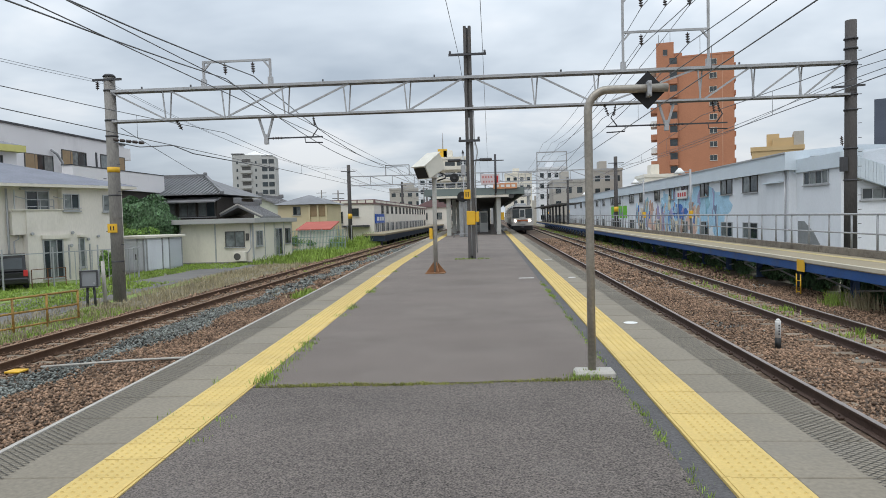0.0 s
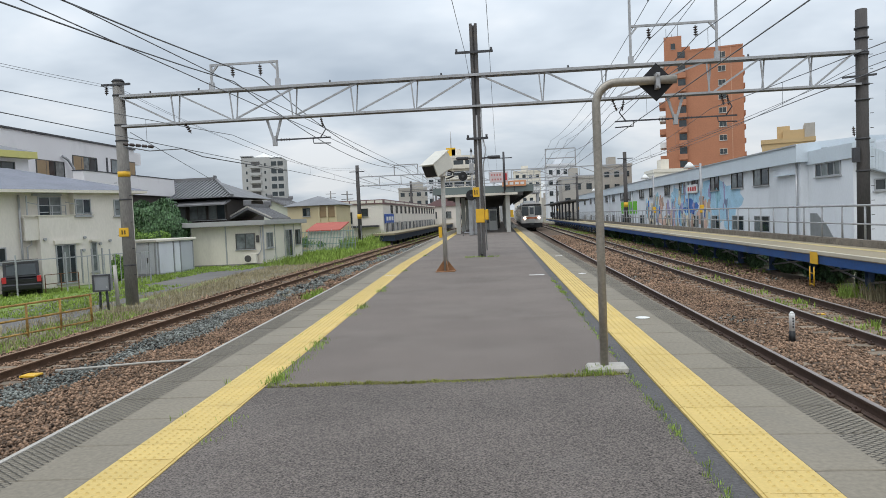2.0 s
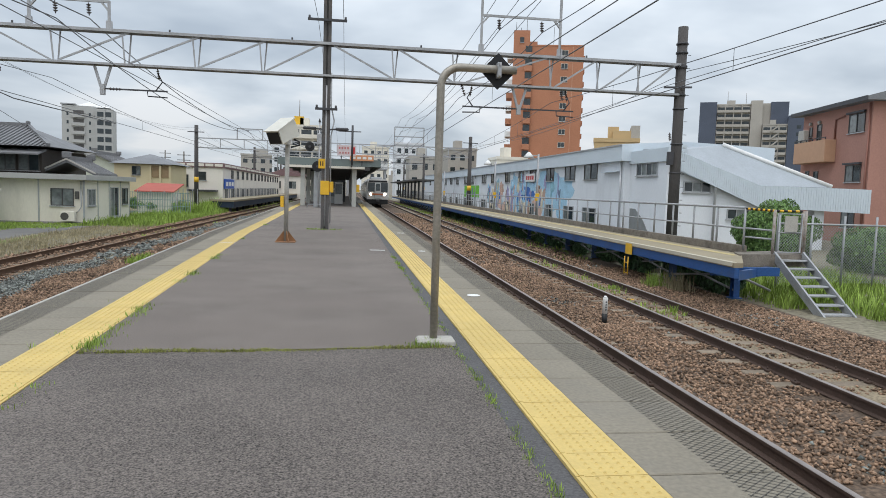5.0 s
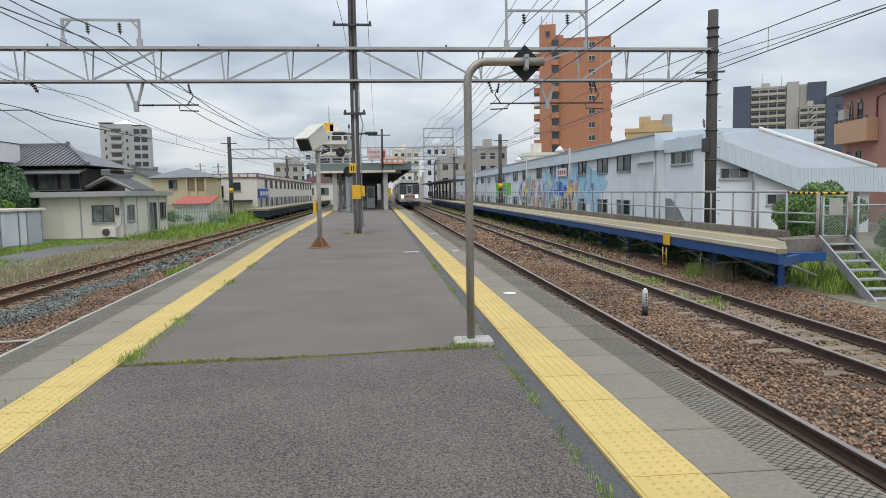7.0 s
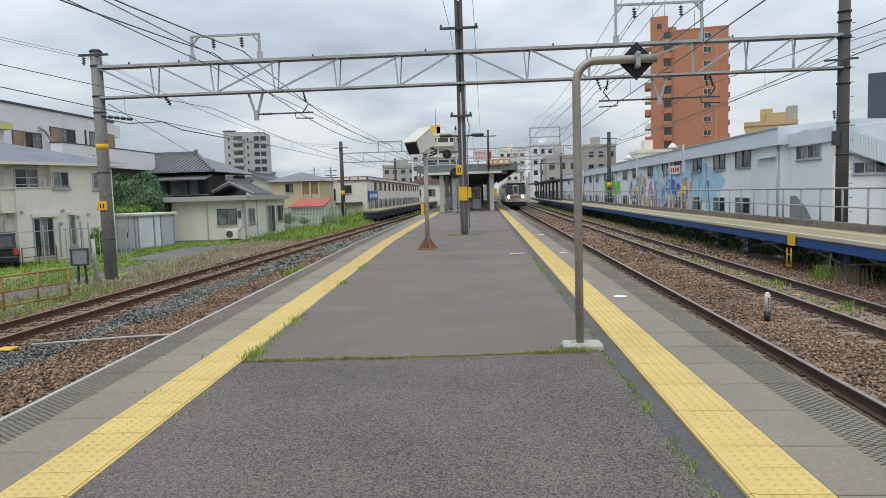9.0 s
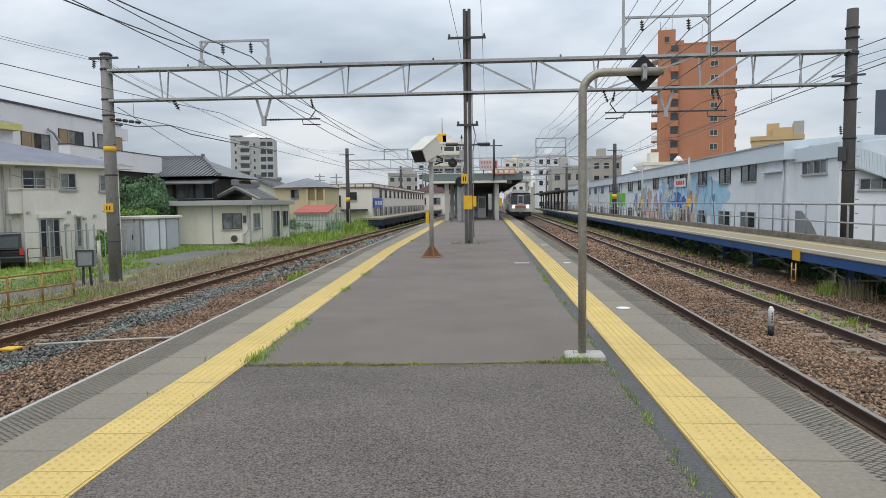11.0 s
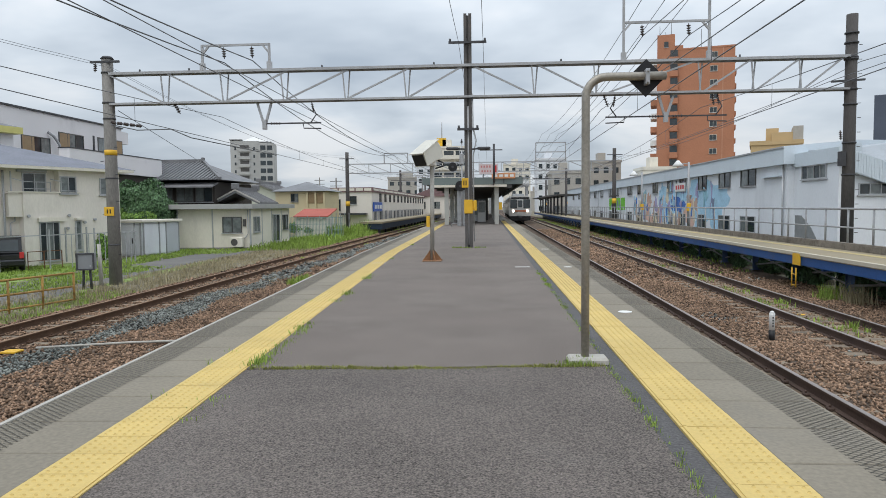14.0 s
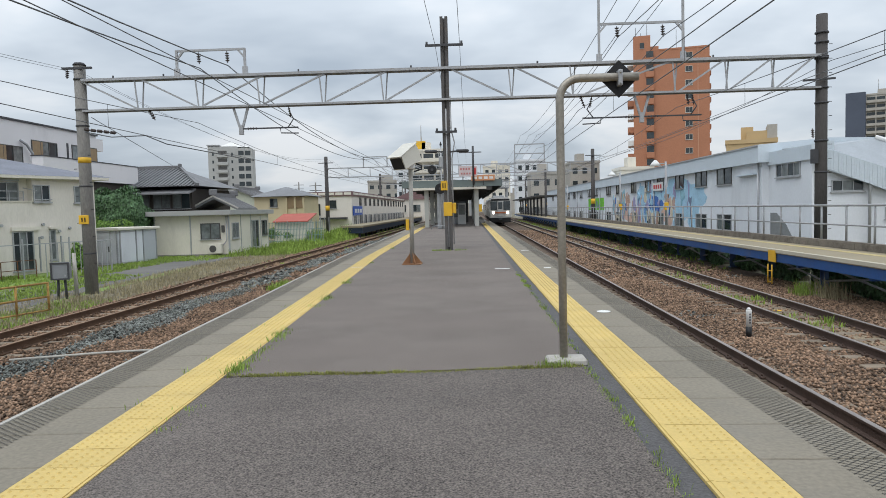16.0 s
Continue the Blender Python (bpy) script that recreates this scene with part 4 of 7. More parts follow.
def window(parent, m, u, z, w, h, panes=2, frame_mat=None, pane_mat=None, sill=True, bars=0):
    """A framed window on a wall: frame, panes, sill."""
    t = 0.05 if w < 3 else 0.07
    xs = [u, u + t]
    for k in range(1, panes):
        xs += [u + w * k / panes - t * 0.4, u + w * k / panes + t * 0.4]
    xs += [u + w - t, u + w]
    zs = [z, z + t, z + h - t, z + h]
    bm = bmesh.new()
    grid = {(i, j, k): bm.verts.new(m @ Vector((x, y, zz))) for i, x in enumerate(xs) for j, zz in enumerate(zs) for k, y in enumerate((-0.06, 0.01))}
    solid = {(i, j) for i in range(len(xs) - 1) for j in range(3) if i % 2 == 0 or j != 1}
    for i, j in solid:
        bm.faces.new([grid[c] for c in ((i, j, 0), (i + 1, j, 0), (i + 1, j + 1, 0), (i, j + 1, 0))])
        for di, dj, e0, e1 in ((-1, 0, (i, j), (i, j + 1)), (1, 0, (i + 1, j), (i + 1, j + 1)), (0, -1, (i, j), (i + 1, j)), (0, 1, (i, j + 1), (i + 1, j + 1))):
            if (i + di, j + dj) not in solid:
                bm.faces.new([grid[c] for c in ((*e0, 0), (*e1, 0), (*e1, 1), (*e0, 1))])
    bmesh.ops.delete(bm, geom=[v for v in bm.verts if not v.link_faces], context="VERTS")
    fr = part("window", fixed(bm), frame_mat or FRAME, parent)
    for k in range(panes):
        x0, x1 = u + w * k / panes, u + w * (k + 1) / panes
        bm = bmesh.new()
        box(bm, x0 + t * 0.5, x1 - t * 0.5, -0.016, 0.004, z + t * 0.5, z + h - t * 0.5, m=m)
        part("pane", bm, pane_mat or (CURTAIN if (k + int(u * 3)) % 2 else GLASS), fr)
    if sill:
        bm = bmesh.new()
        box(bm, u - 0.06, u + w + 0.06, -0.11, 0.0, z - 0.06, z - 0.003, m=m)
        part("sill", bm, FRAME_LIGHT, fr)
    return fr


def shell(name, label, at, rz, w, d, h, wall, category="building", group=""):
    b = thing(name, label, category, at, rz, group)
    bm = bmesh.new()
    box(bm, 0, w, 0, d, 0, h)
    part("wall", bm, wall, b)
    return b


# east side: long two-storey building with a mural
YB = 140.0
east = thing("long_building", "long white two-storey building with a colourful mural", "building", (16.0, YB, GROUND_Z), -90)
EW = YB - 37.6
bm = bmesh.new()
box(bm, 0, EW, 0, 9, 0, 4.65)
part("wall", bm, WHITE_WALL, east)
bm = bmesh.new()
prism(bm, [(-0.3, 4.62), (-0.3, 5.5), (-0.22, 5.58), (3.5, 5.85), (9.2, 5.7), (9.2, 4.62)], 0, EW + 0.25, "x")
part("roof_fascia", fixed(bm), FASCIA, east, "pale blue sheet metal fascia")
bm = bmesh.new()
bar(bm, (0, -0.33, 5.53), (EW + 0.25, -0.33, 5.53), 0.08)
part("gutter", bm, FRAME_LIGHT, east)
for a, b in ((41.8, 44.2), (46.1, 48.3), (51.0, 52.95), (56.2, 58.0), (60.1, 61.9), (65.3, 67.3), (72.0, 74.0), (76.8, 79.2), (84.4, 86.6), (89.2, 91.4), (96, 98), (102, 104), (108, 110), (114, 116), (120, 122), (128, 130)):
    window(east, Matrix.Identity(4), YB - b, 3.62, b - a, 1.2, 2)
    window(east, Matrix.Identity(4), YB - b, 0.78, b - a, 1.0, 2, FRAME_LIGHT)
for y in (37.9, 58.9, 83.0, 100.0):
    part("downpipe", bm_tube([(YB - y, -0.08, 0), (YB - y, -0.08, 4.6)], 0.05, 8), FRAME_LIGHT, east)
part("small_ledge", bm_box(EW - 3.0, EW - 0.6, -0.25, 0, 4.0, 4.06), FASCIA, east)

PAINTS = {"sky": (0.36, 0.56, 0.70), "blue": (0.06, 0.16, 0.45), "peach": (0.62, 0.42, 0.34), "violet": (0.32, 0.30, 0.46), "teal": (0.28, 0.47, 0.55), "green": (0.16, 0.48, 0.04), "cream": (0.62, 0.55, 0.42), "brown": (0.44, 0.31, 0.25), "ink": (0.17, 0.21, 0.30)}
PM = {k: mat("mural_" + k, v, 0.8, vary=0.22, scale=1.2, fine=8, bump=0.05) for k, v in PAINTS.items()}
mr = random.Random(21)
layer = [0]


def mural_patch(color, y, z, ry, rz_, points=14, ragged=0.3):
    """A ragged painted shape on the facade."""
    layer[0] += 1
    off = -0.004 - 0.0012 * layer[0]
    bm = bmesh.new()
    ph = mr.uniform(0, 6)
    pts = []
    for k in range(points):
        a = 2 * math.pi * k / points
        q = 1 + ragged * math.sin(3 * a + ph) * mr.uniform(0.3, 1) + mr.uniform(-ragged, ragged) * 0.6
        pts.append((YB - y + ry * q * math.cos(a), min(3.2 + 1.3, max(0.1, z + rz_ * q * math.sin(a)))))
    prism(bm, pts, off, -0.001, "y")
    return part("mural_shape", fixed(bm), PM[color], east, "painted mural shape")


for c, y, z, ry, rz_, n, rg in (("sky", 51.5, 2.9, 4.6, 1.45, 26, 0.22), ("sky", 48.8, 1.7, 1.3, 1.6, 18, 0.3), ("sky", 58.5, 2.9, 3.2, 1.2, 22, 0.35), ("sky", 63.0, 3.2, 2.2, 1.0, 18, 0.4),
                                ("blue", 58.8, 2.55, 2.3, 0.62, 18, 0.22), ("blue", 62.2, 2.35, 0.9, 0.5, 12, 0.4), ("peach", 55.2, 1.75, 1.6, 0.95, 16, 0.35), ("peach", 64.0, 1.6, 1.5, 1.0, 16, 0.4),
                                ("peach", 69.5, 2.0, 1.7, 1.15, 16, 0.45), ("violet", 66.2, 2.4, 0.9, 0.7, 12, 0.4), ("brown", 53.6, 2.5, 0.55, 0.45, 12, 0.35), ("brown", 68.4, 3.0, 0.6, 0.45, 12, 0.4), ("teal", 70.8, 3.3, 0.9, 0.7, 12, 0.4),
                                ("ink", 49.6, 2.5, 0.28, 0.52, 10, 0.5), ("cream", 60.9, 1.5, 0.9, 0.5, 12, 0.4), ("cream", 71.8, 1.6, 0.8, 0.9, 12, 0.4), ("ink", 73.2, 2.1, 0.5, 0.8, 12, 0.5), ("ink", 75.4, 2.4, 0.4, 0.7, 12, 0.5), ("violet", 57.2, 3.55, 0.6, 0.3, 10, 0.4), ("teal", 51.4, 3.1, 0.5, 0.7, 12, 0.5)):
    mural_patch(c, y, z, ry, rz_, n, rg)
for j in range(26):
    mural_patch(mr.choice(("sky", "sky", "cream", "violet")), mr.uniform(48.5, 66), mr.uniform(0.6, 4.2), mr.uniform(0.12, 0.35), mr.uniform(0.5, 1.1), 12, 0.5)
for j in range(34):
    mural_patch(mr.choice(("sky", "peach", "cream", "violet", "cream", "brown")), mr.uniform(54, 76), mr.uniform(1.0, 3.4), mr.uniform(0.15, 0.45), mr.uniform(0.2, 0.7), 10, 0.5)
for j in range(14):
    mural_patch(mr.choice(("ink", "blue", "teal")), mr.uniform(49, 76), mr.uniform(1.3, 3.2), mr.uniform(0.06, 0.16), mr.uniform(0.2, 0.6), 8, 0.5)
green = part("green_panel", bm_box(YB - 91.0, YB - 80.9, -0.05, -0.002, 1.95, 3.4), PM["green"], east, "bright green mural panel")
for k in range(5):
    part("panel_bar", bm_box(YB - 89.5 + k * 1.35, YB - 88.7 + k * 1.35, -0.062, -0.052, 2.2, 2.6 + 0.5 * (k % 2)), PM["ink"], green)
board = part("notice_board", bm_box(YB - 58.9, YB - 56.1, -0.16, -0.08, 3.62, 4.3), WHITE, east, "white board with red writing")
RED = mat("red_sign_paint", (0.50, 0.03, 0.03), 0.5, vary=0.1, bump=0.02)
for k in range(4):
    part("text_bar", bm_box(YB - 58.7 + 0.65 * k, YB - 58.25 + 0.65 * k, -0.168, -0.161, 3.78, 4.12), RED, board)

# stair wing at the end of the long building
wing = thing("stair_wing", "white stair wing with a sloping corrugated metal roof", "building", (16.4, 33.0, GROUND_Z))
bm = bmesh.new()
prism(bm, [(0, 0), (7.6, 0), (7.6, 2.6), (6.0, 2.6), (0.6, 4.5), (0, 4.5)], 0, 4.6)
part("wall", fixed(bm), WHITE_WALL, wing)
bm = bmesh.new()
A, B, Cc, D = Vector((0.2, -0.35, 5.0)), Vector((4.97, -0.35, 3.36)), Vector((11.4, -0.35, 3.33)), Vector((4.2, 2.2, 5.55))
D2, C2, C3 = Vector((0.6, 4.8, 5.35)), Vector((9.14, -0.25, 3.36)), Vector((11.4, 4.6, 3.33))
for q in ((A, B, D), (B, C2, D), (C2, Cc, C3), (A, D, D2), (D, C2, C3, D2)):
    bm.faces.new([bm.verts.new(p) for p in q])
bmesh.ops.remove_doubles(bm, verts=bm.verts, dist=0.001)
bmesh.ops.solidify(bm, geom=list(bm.faces), thickness=0.1)
part("roof", fixed(bm), mat("pale_roof_sheet", (0.34, 0.37, 0.40), 0.55, vary=0.12, scale=1, fine=10, bump=0.2), wing, "pale corrugated roof sheet")
part("ridge_cap", bm_tube([D + Vector((0, 0, 0.05)), C2 + Vector((0, 0, 0.05))], 0.12, 8), WHITE, wing)
part("column", bm_box(8.5, 9.1, 0.1, 0.7, 0, 3.3, 0.02), WHITE_WALL, wing)
for p, q, n, e0, e1 in ((A, B, 40, 0.88, 1.13), (B, Cc, 44, 1.13, 1.28)):
    for k in range(n):
        bm = bmesh.new()
        a, b = p.lerp(q, k / n), p.lerp(q, (k + 0.9) / n)
        ea, eb = e0 + (e1 - e0) * k / n, e0 + (e1 - e0) * (k + 0.9) / n
        vs = [bm.verts.new(v) for v in ((a.x, a.y - 0.03, a.z), (b.x, b.y - 0.03, b.z), (b.x, b.y - 0.03, b.z - eb), (a.x, a.y - 0.03, a.z - ea), (a.x, a.y + 0.03, a.z), (b.x, b.y + 0.03, b.z), (b.x, b.y + 0.03, b.z - eb), (a.x, a.y + 0.03, a.z - ea))]
        for f in ((0, 1, 2, 3), (7, 6, 5, 4), (0, 4, 5, 1), (1, 5, 6, 2), (2, 6, 7, 3), (3, 7, 4, 0)):
            bm.faces.new([vs[i] for i in f])
        part("fascia_rib", fixed(bm), FASCIA, wing)
    part("fascia_backing", bm_bar((p.x, p.y + 0.01, p.z - e0 / 2), (q.x, q.y + 0.01, q.z - e1 / 2), 0.03, (e0 + e1) / 2 - 0.06), FASCIA, wing, "ribbed pale blue fascia")
bm = bmesh.new()
prism(bm, [(-0.12, 4.45), (-0.12, 5.15), (0.9, 5.3), (0.9, 4.45)], -0.2, 4.7)
part("side_fascia", fixed(bm), FASCIA, wing)
M_L = face_matrix("left", 14, 4.6)
window(wing, M_L, 0.9, 3.75, 2.6, 0.7, 4, FRAME_LIGHT)
window(wing, Matrix.Identity(4), 0.9, 2.9, 1.5, 0.55, 3, FRAME_LIGHT)
window(wing, Matrix.Identity(4), 3.4, 1.55, 1.6, 0.55, 3, FRAME_LIGHT)
# flat grey sheet on the wall stands for the shaded stair opening
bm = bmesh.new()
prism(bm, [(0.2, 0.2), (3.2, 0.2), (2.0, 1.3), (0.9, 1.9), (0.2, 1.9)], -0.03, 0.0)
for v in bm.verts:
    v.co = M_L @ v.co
part("stair_opening", fixed(bm), mat("stair_shade_grey", (0.22, 0.23, 0.23), 0.85, vary=0.2, bump=0.1), wing)
bm = bmesh.new()
tube(bm, [(2.55, -0.25, 0), (2.55, -0.25, 3.55), (2.45, -0.28, 3.9), (2.0, -0.3, 4.1), (0.4, -0.3, 4.25)], 0.07, 10)
part("vent_pipe", bm, FRAME_LIGHT, wing)

# ---- the east platform ----


def ex(y, inset=0.0):
    return 8.22 + 0.012 * y + inset


e_plat = thing("side_platform", "narrow side platform on blue steel girders and legs", "platform", kind="structure")
TAN = mat("tan_platform_paving", (0.29, 0.245, 0.165), 0.88, vary=0.15, scale=0.8, fine=25, bump=0.2, dirt=(0.28, 0.25, 0.2), dirt_amount=0.35, dirt_scale=0.9)
E_END = 150.0
bm = bmesh.new()
prism(bm, [(ex(13.4, 0.0), 13.4), (ex(13.4, 0.22), 13.4), (10.1, 15.9), (10.45, 40), (ex(E_END, 2.0), E_END), (ex(E_END), E_END)], -0.10, 0.0, "z")
part("deck", fixed(bm), TAN, e_plat, "tan paved deck")
bm = bmesh.new()
prism(bm, [(ex(13.4, -0.02), 13.45), (ex(13.4, 0.10), 13.45), (ex(E_END, 0.1), E_END), (ex(E_END, -0.02), E_END)], -0.075, 0.012, "z")
part("edge_stone", fixed(bm), mat("cream_edge_stone", (0.52, 0.47, 0.37), 0.85, vary=0.15, scale=1, bump=0.15), e_plat)
bm = bmesh.new()
prism(bm, [(ex(13.6, 1.1), 15.2), (ex(13.6, 1.35), 15.6), (ex(E_END, 1.35), E_END), (ex(E_END, 1.1), E_END)], -0.02, 0.006, "z")
part("yellow_line", fixed(bm), mat("faded_yellow_line", (0.46, 0.37, 0.18), 0.8, vary=0.2, scale=2, bump=0.1), e_plat, "faded yellow tactile line")
bm = bmesh.new()
prism(bm, [(9.66, 15.28), (10.75, 15.40), (11.6, 15.48), (11.6, 16.6), (9.95, 16.0)], -0.27, 0.035, "z")
part("end_walkway", fixed(bm), mat("stained_kerb_concrete", (0.20, 0.175, 0.145), 0.92, vary=0.35, scale=2.5, fine=30, bump=0.4, dirt=(0.075, 0.06, 0.05), dirt_amount=0.6, dirt_scale=3), e_plat, "stained concrete walkway")
bm = bmesh.new()
prism(bm, [(ex(13.35, 0.02), 13.38), (ex(13.35, 0.12), 13.38), (ex(E_END, 0.12), E_END), (ex(E_END, 0.02), E_END)], -0.33, -0.103, "z")
part("edge_girder", fixed(bm), BLUE, e_plat, "blue painted edge girder")
bm = bmesh.new()
bar(bm, (ex(13.35, 0.1), 13.43, -0.28), (10.75, 15.62, -0.38), 0.1, 0.2)
part("end_girder", bm, BLUE, e_plat)
bm = bmesh.new()
for k in range(40):
    y = 14.5 + 3.3 * k
    bar(bm, (ex(y, 0.1), y, -0.30), (10.2, y, -0.30), 0.1, 0.2)
part("cross_girders", bm, BLUE, e_plat)
ladder_plate = part("yellow_plate", bm_box(ex(19.0, -0.025), ex(19.0, -0.005), 18.8, 19.25, -0.34, -0.02), YELLOW, e_plat, "yellow plate over a ladder")
bm = bmesh.new()
for y in (19.0, 19.25):
    tube(bm, [(ex(19, -0.03), y, -0.42), (ex(19, -0.03), y, -0.95)], 0.018, 6)
for z in (-0.6, -0.9):
    tube(bm, [(ex(19, -0.03), 19.0, z), (ex(19, -0.03), 19.25, z)], 0.015, 6)
part("ladder", bm, YELLOW, ladder_plate)
STEEL_LEG = mat("blue_grey_leg_paint", (0.075, 0.125, 0.24), 0.6, vary=0.25, scale=2, bump=0.1, dirt=(0.14, 0.10, 0.08), dirt_amount=0.3, dirt_scale=3)
for k in range(38):
    y = 15.2 + 3.3 * k
    for dx in (1.15, 2.1) if k else (1.15,):
        bm = bmesh.new()
        x = ex(y, dx)
        for s in (-1, 1):
            box(bm, x - 0.08, x + 0.08, y + s * 0.075 - 0.008, y + s * 0.075 + 0.008, GROUND_Z + 0.02, -0.35)
        box(bm, x - 0.006, x + 0.006, y - 0.075, y + 0.075, GROUND_Z + 0.02, -0.35)
        box(bm, x - 0.13, x + 0.13, y - 0.13, y + 0.13, GROUND_Z + 0.16, GROUND_Z + 0.185)
        lg = part("leg", bm, STEEL_LEG if k else BLUE, e_plat)
        # footing concrete darkened in colour for the shade under the deck
        part("footing", bm_box(x - 0.17, x + 0.17, y - 0.17, y + 0.17, GROUND_Z - 0.1, GROUND_Z + 0.16, 0.02), mat("shaded_footing", (0.12, 0.11, 0.085), 0.95, vary=0.35, scale=3, bump=0.4), lg)
    bm = bmesh.new()
    xa, xb = ex(y, 1.15), ex(y + 3.3, 1.15)
    tube(bm, [(xa, y, -0.45), (xb, y + 3.3, GROUND_Z + 0.35)], 0.03, 6)
    tube(bm, [(xa, y, GROUND_Z + 0.35), (xb, y + 3.3, -0.45)], 0.03, 6)
    tube(bm, [(xa, y, -0.45), (ex(y, 2.1), y, GROUND_Z + 0.35)], 0.03, 6)
    part("cross_brace", bm, STEEL, e_plat)

fence = thing("platform_fence", "grey steel tube fence on a concrete kerb", "fence")
def fx(y):
    return 10.2 + 0.011 * (y - 16)
bm = bmesh.new()
prism(bm, [(fx(16) - 0.07, 16.0), (fx(16) + 0.1, 16.0), (fx(E_END) + 0.1, E_END), (fx(E_END) - 0.07, E_END)], -0.1, 0.2, "z")
part("kerb", fixed(bm), MATS["stained_kerb_concrete"], fence, "dark stained concrete kerb")
FENCE = mat("pale_fence_steel", (0.33, 0.34, 0.35), 0.5, metal=0.3, vary=0.2, scale=3, bump=0.05, dirt=(0.2, 0.14, 0.1), dirt_amount=0.3, dirt_scale=5)
for z, rr in ((1.17, 0.032), (0.64, 0.024)):
    part("rail", bm_tube([(fx(16), 16.0, z), (fx(80), 80, z), (fx(E_END), E_END, z)], rr, 8), FENCE, fence)
pm = bmesh.new()
tube(pm, [(0, 0, 0.1), (0, 0, 1.17)], 0.03, 8)
pme = bpy.data.meshes.new("fence_post")
pm.to_mesh(pme)
pm.free()
pme.materials.append(FENCE)
for k in range(100):
    ob = new("fence_post", pme)
    ob.parent = fence
    y = 16.0 + 1.32 * k
    ob.matrix_basis = pose(fx(y), y, 0)
for k in range(60):
    y = 16.6 + 1.85 * k
    part("kerb_block", bm_box(fx(y) - 0.085, fx(y) - 0.071, y - 0.35, y + 0.75, 0.0, 0.17, 0.005), MATS["stained_kerb_concrete"], fence)

gate = thing("end_gate", "rusty grey steel gate with a striped bar above the stairs", "gate")
GP = ((10.2, 16.0), (10.72, 15.55), (11.52, 15.6), (11.72, 15.75))
for x, y in GP[1:]:
    part("gate_post", bm_tube([(x, y, 0.0), (x, y, 1.14)], 0.04, 8), mat("rusty_white_tube", (0.36, 0.33, 0.30), 0.7, vary=0.3, scale=4, bump=0.2, dirt=(0.18, 0.09, 0.05), dirt_amount=0.7, dirt_scale=6), gate)
bm = bmesh.new()
for z in (0.62, 0.4):
    tube(bm, [(10.2, 16.0, z + 0.03), (10.72, 15.55, z)], 0.024, 8)
tube(bm, [(10.78, 15.5, 0.08), (10.78, 15.5, 1.05), (11.46, 15.53, 1.05), (11.46, 15.53, 0.08), (10.78, 15.5, 0.08)], 0.022, 8)
tube(bm, [(10.78, 15.5, 0.58), (11.46, 15.53, 0.58)], 0.02, 8)
part("gate_frame", bm, FENCE, gate)
part("gate_plate", bm_box(10.95, 11.3, 15.46, 15.48, 0.6, 1.0), CONCRETE_WHITE, gate, "blank pale plate")
for (a, b, n) in (((10.2, 16.0, 1.15), (10.72, 15.55, 1.12), 12), ((10.72, 15.55, 1.12), (11.52, 15.6, 1.12), 7)):
    for k in range(n):
        p, q = Vector(a).lerp(Vector(b), k / n), Vector(a).lerp(Vector(b), (k + 1) / n)
        part("stripe", bm_tube([p, q], 0.03, 8), YELLOW if k % 2 else BLACK, gate)

stairs = thing("steel_stairs", "grey steel stairs leading down from the platform end", "stairs")
for x in (10.72, 11.5):
    part("stringer", bm_bar((x, 15.5, 0.02), (x, 13.55, -1.28), 0.05, 0.2), FENCE, stairs)
for k in range(7):
    t_ = (k + 0.6) / 7
    y, z = 15.5 - 1.9 * t_, 0.0 - 1.25 * t_
    part("tread", bm_box(10.75, 11.47, y - 0.12, y + 0.12, z - 0.02, z + 0.02, 0.004), STEEL, stairs)

# platform lamps
for x, y, h in ((11.45, 39.7, 3.75), (11.5, 51.8, 3.75), (11.6, 80, 3.75)):
    lamp = thing("platform_lamp", "slim steel lamp post with a flat white luminaire", "lamp", (x, y, 0), group="platform lamps")
    part("post", bm_tube([(0, 0, -0.1), (0, 0, h)], 0.06, 10), STEEL, lamp)
    part("arm", bm_bar((0, 0, h - 0.1), (-0.5, 0, h - 0.1), 0.05), STEEL, lamp)
    bm = bm_tube([(-0.6, 0, h - 0.24), (-0.6, 0, h - 0.06), (-0.6, 0, h + 0.1)], 0.34, 16, r_end=0.06)
    part("luminaire", bm, WHITE, lamp, "white cone-shaped luminaire")
    part("yellow_box", bm_box(-0.12, 0.12, -0.15, -0.06, 0.95, 1.4, 0.02), YELLOW, lamp)

# ---- leaves ----


def leaf_cloud(n, shape, size, seed):
    """Many small leaf blades on and in a lumpy volume; shape gives a point and an outward way."""
    rr = np.random.default_rng(seed)
    vs, fs = [], []
    for _ in range(n):
        p, out = shape(rr)
        d = (out + rr.normal(0, 0.55, 3))
        d /= np.linalg.norm(d) + 1e-9
        u = np.cross(d, (0.1, 0.2, 1.0))
        u /= np.linalg.norm(u) + 1e-9
        v = np.cross(d, u)
        s = size * rr.uniform(0.6, 1.4)
        k = len(vs)
        vs += [tuple(p - u * s * 0.4), tuple(p + v * s * 0.9 + d * s * 0.2), tuple(p + u * s * 0.4), tuple(p - v * s * 0.9 + d * s * 0.2)]
        fs.append((k, k + 1, k + 2, k + 3))
    return vs, fs


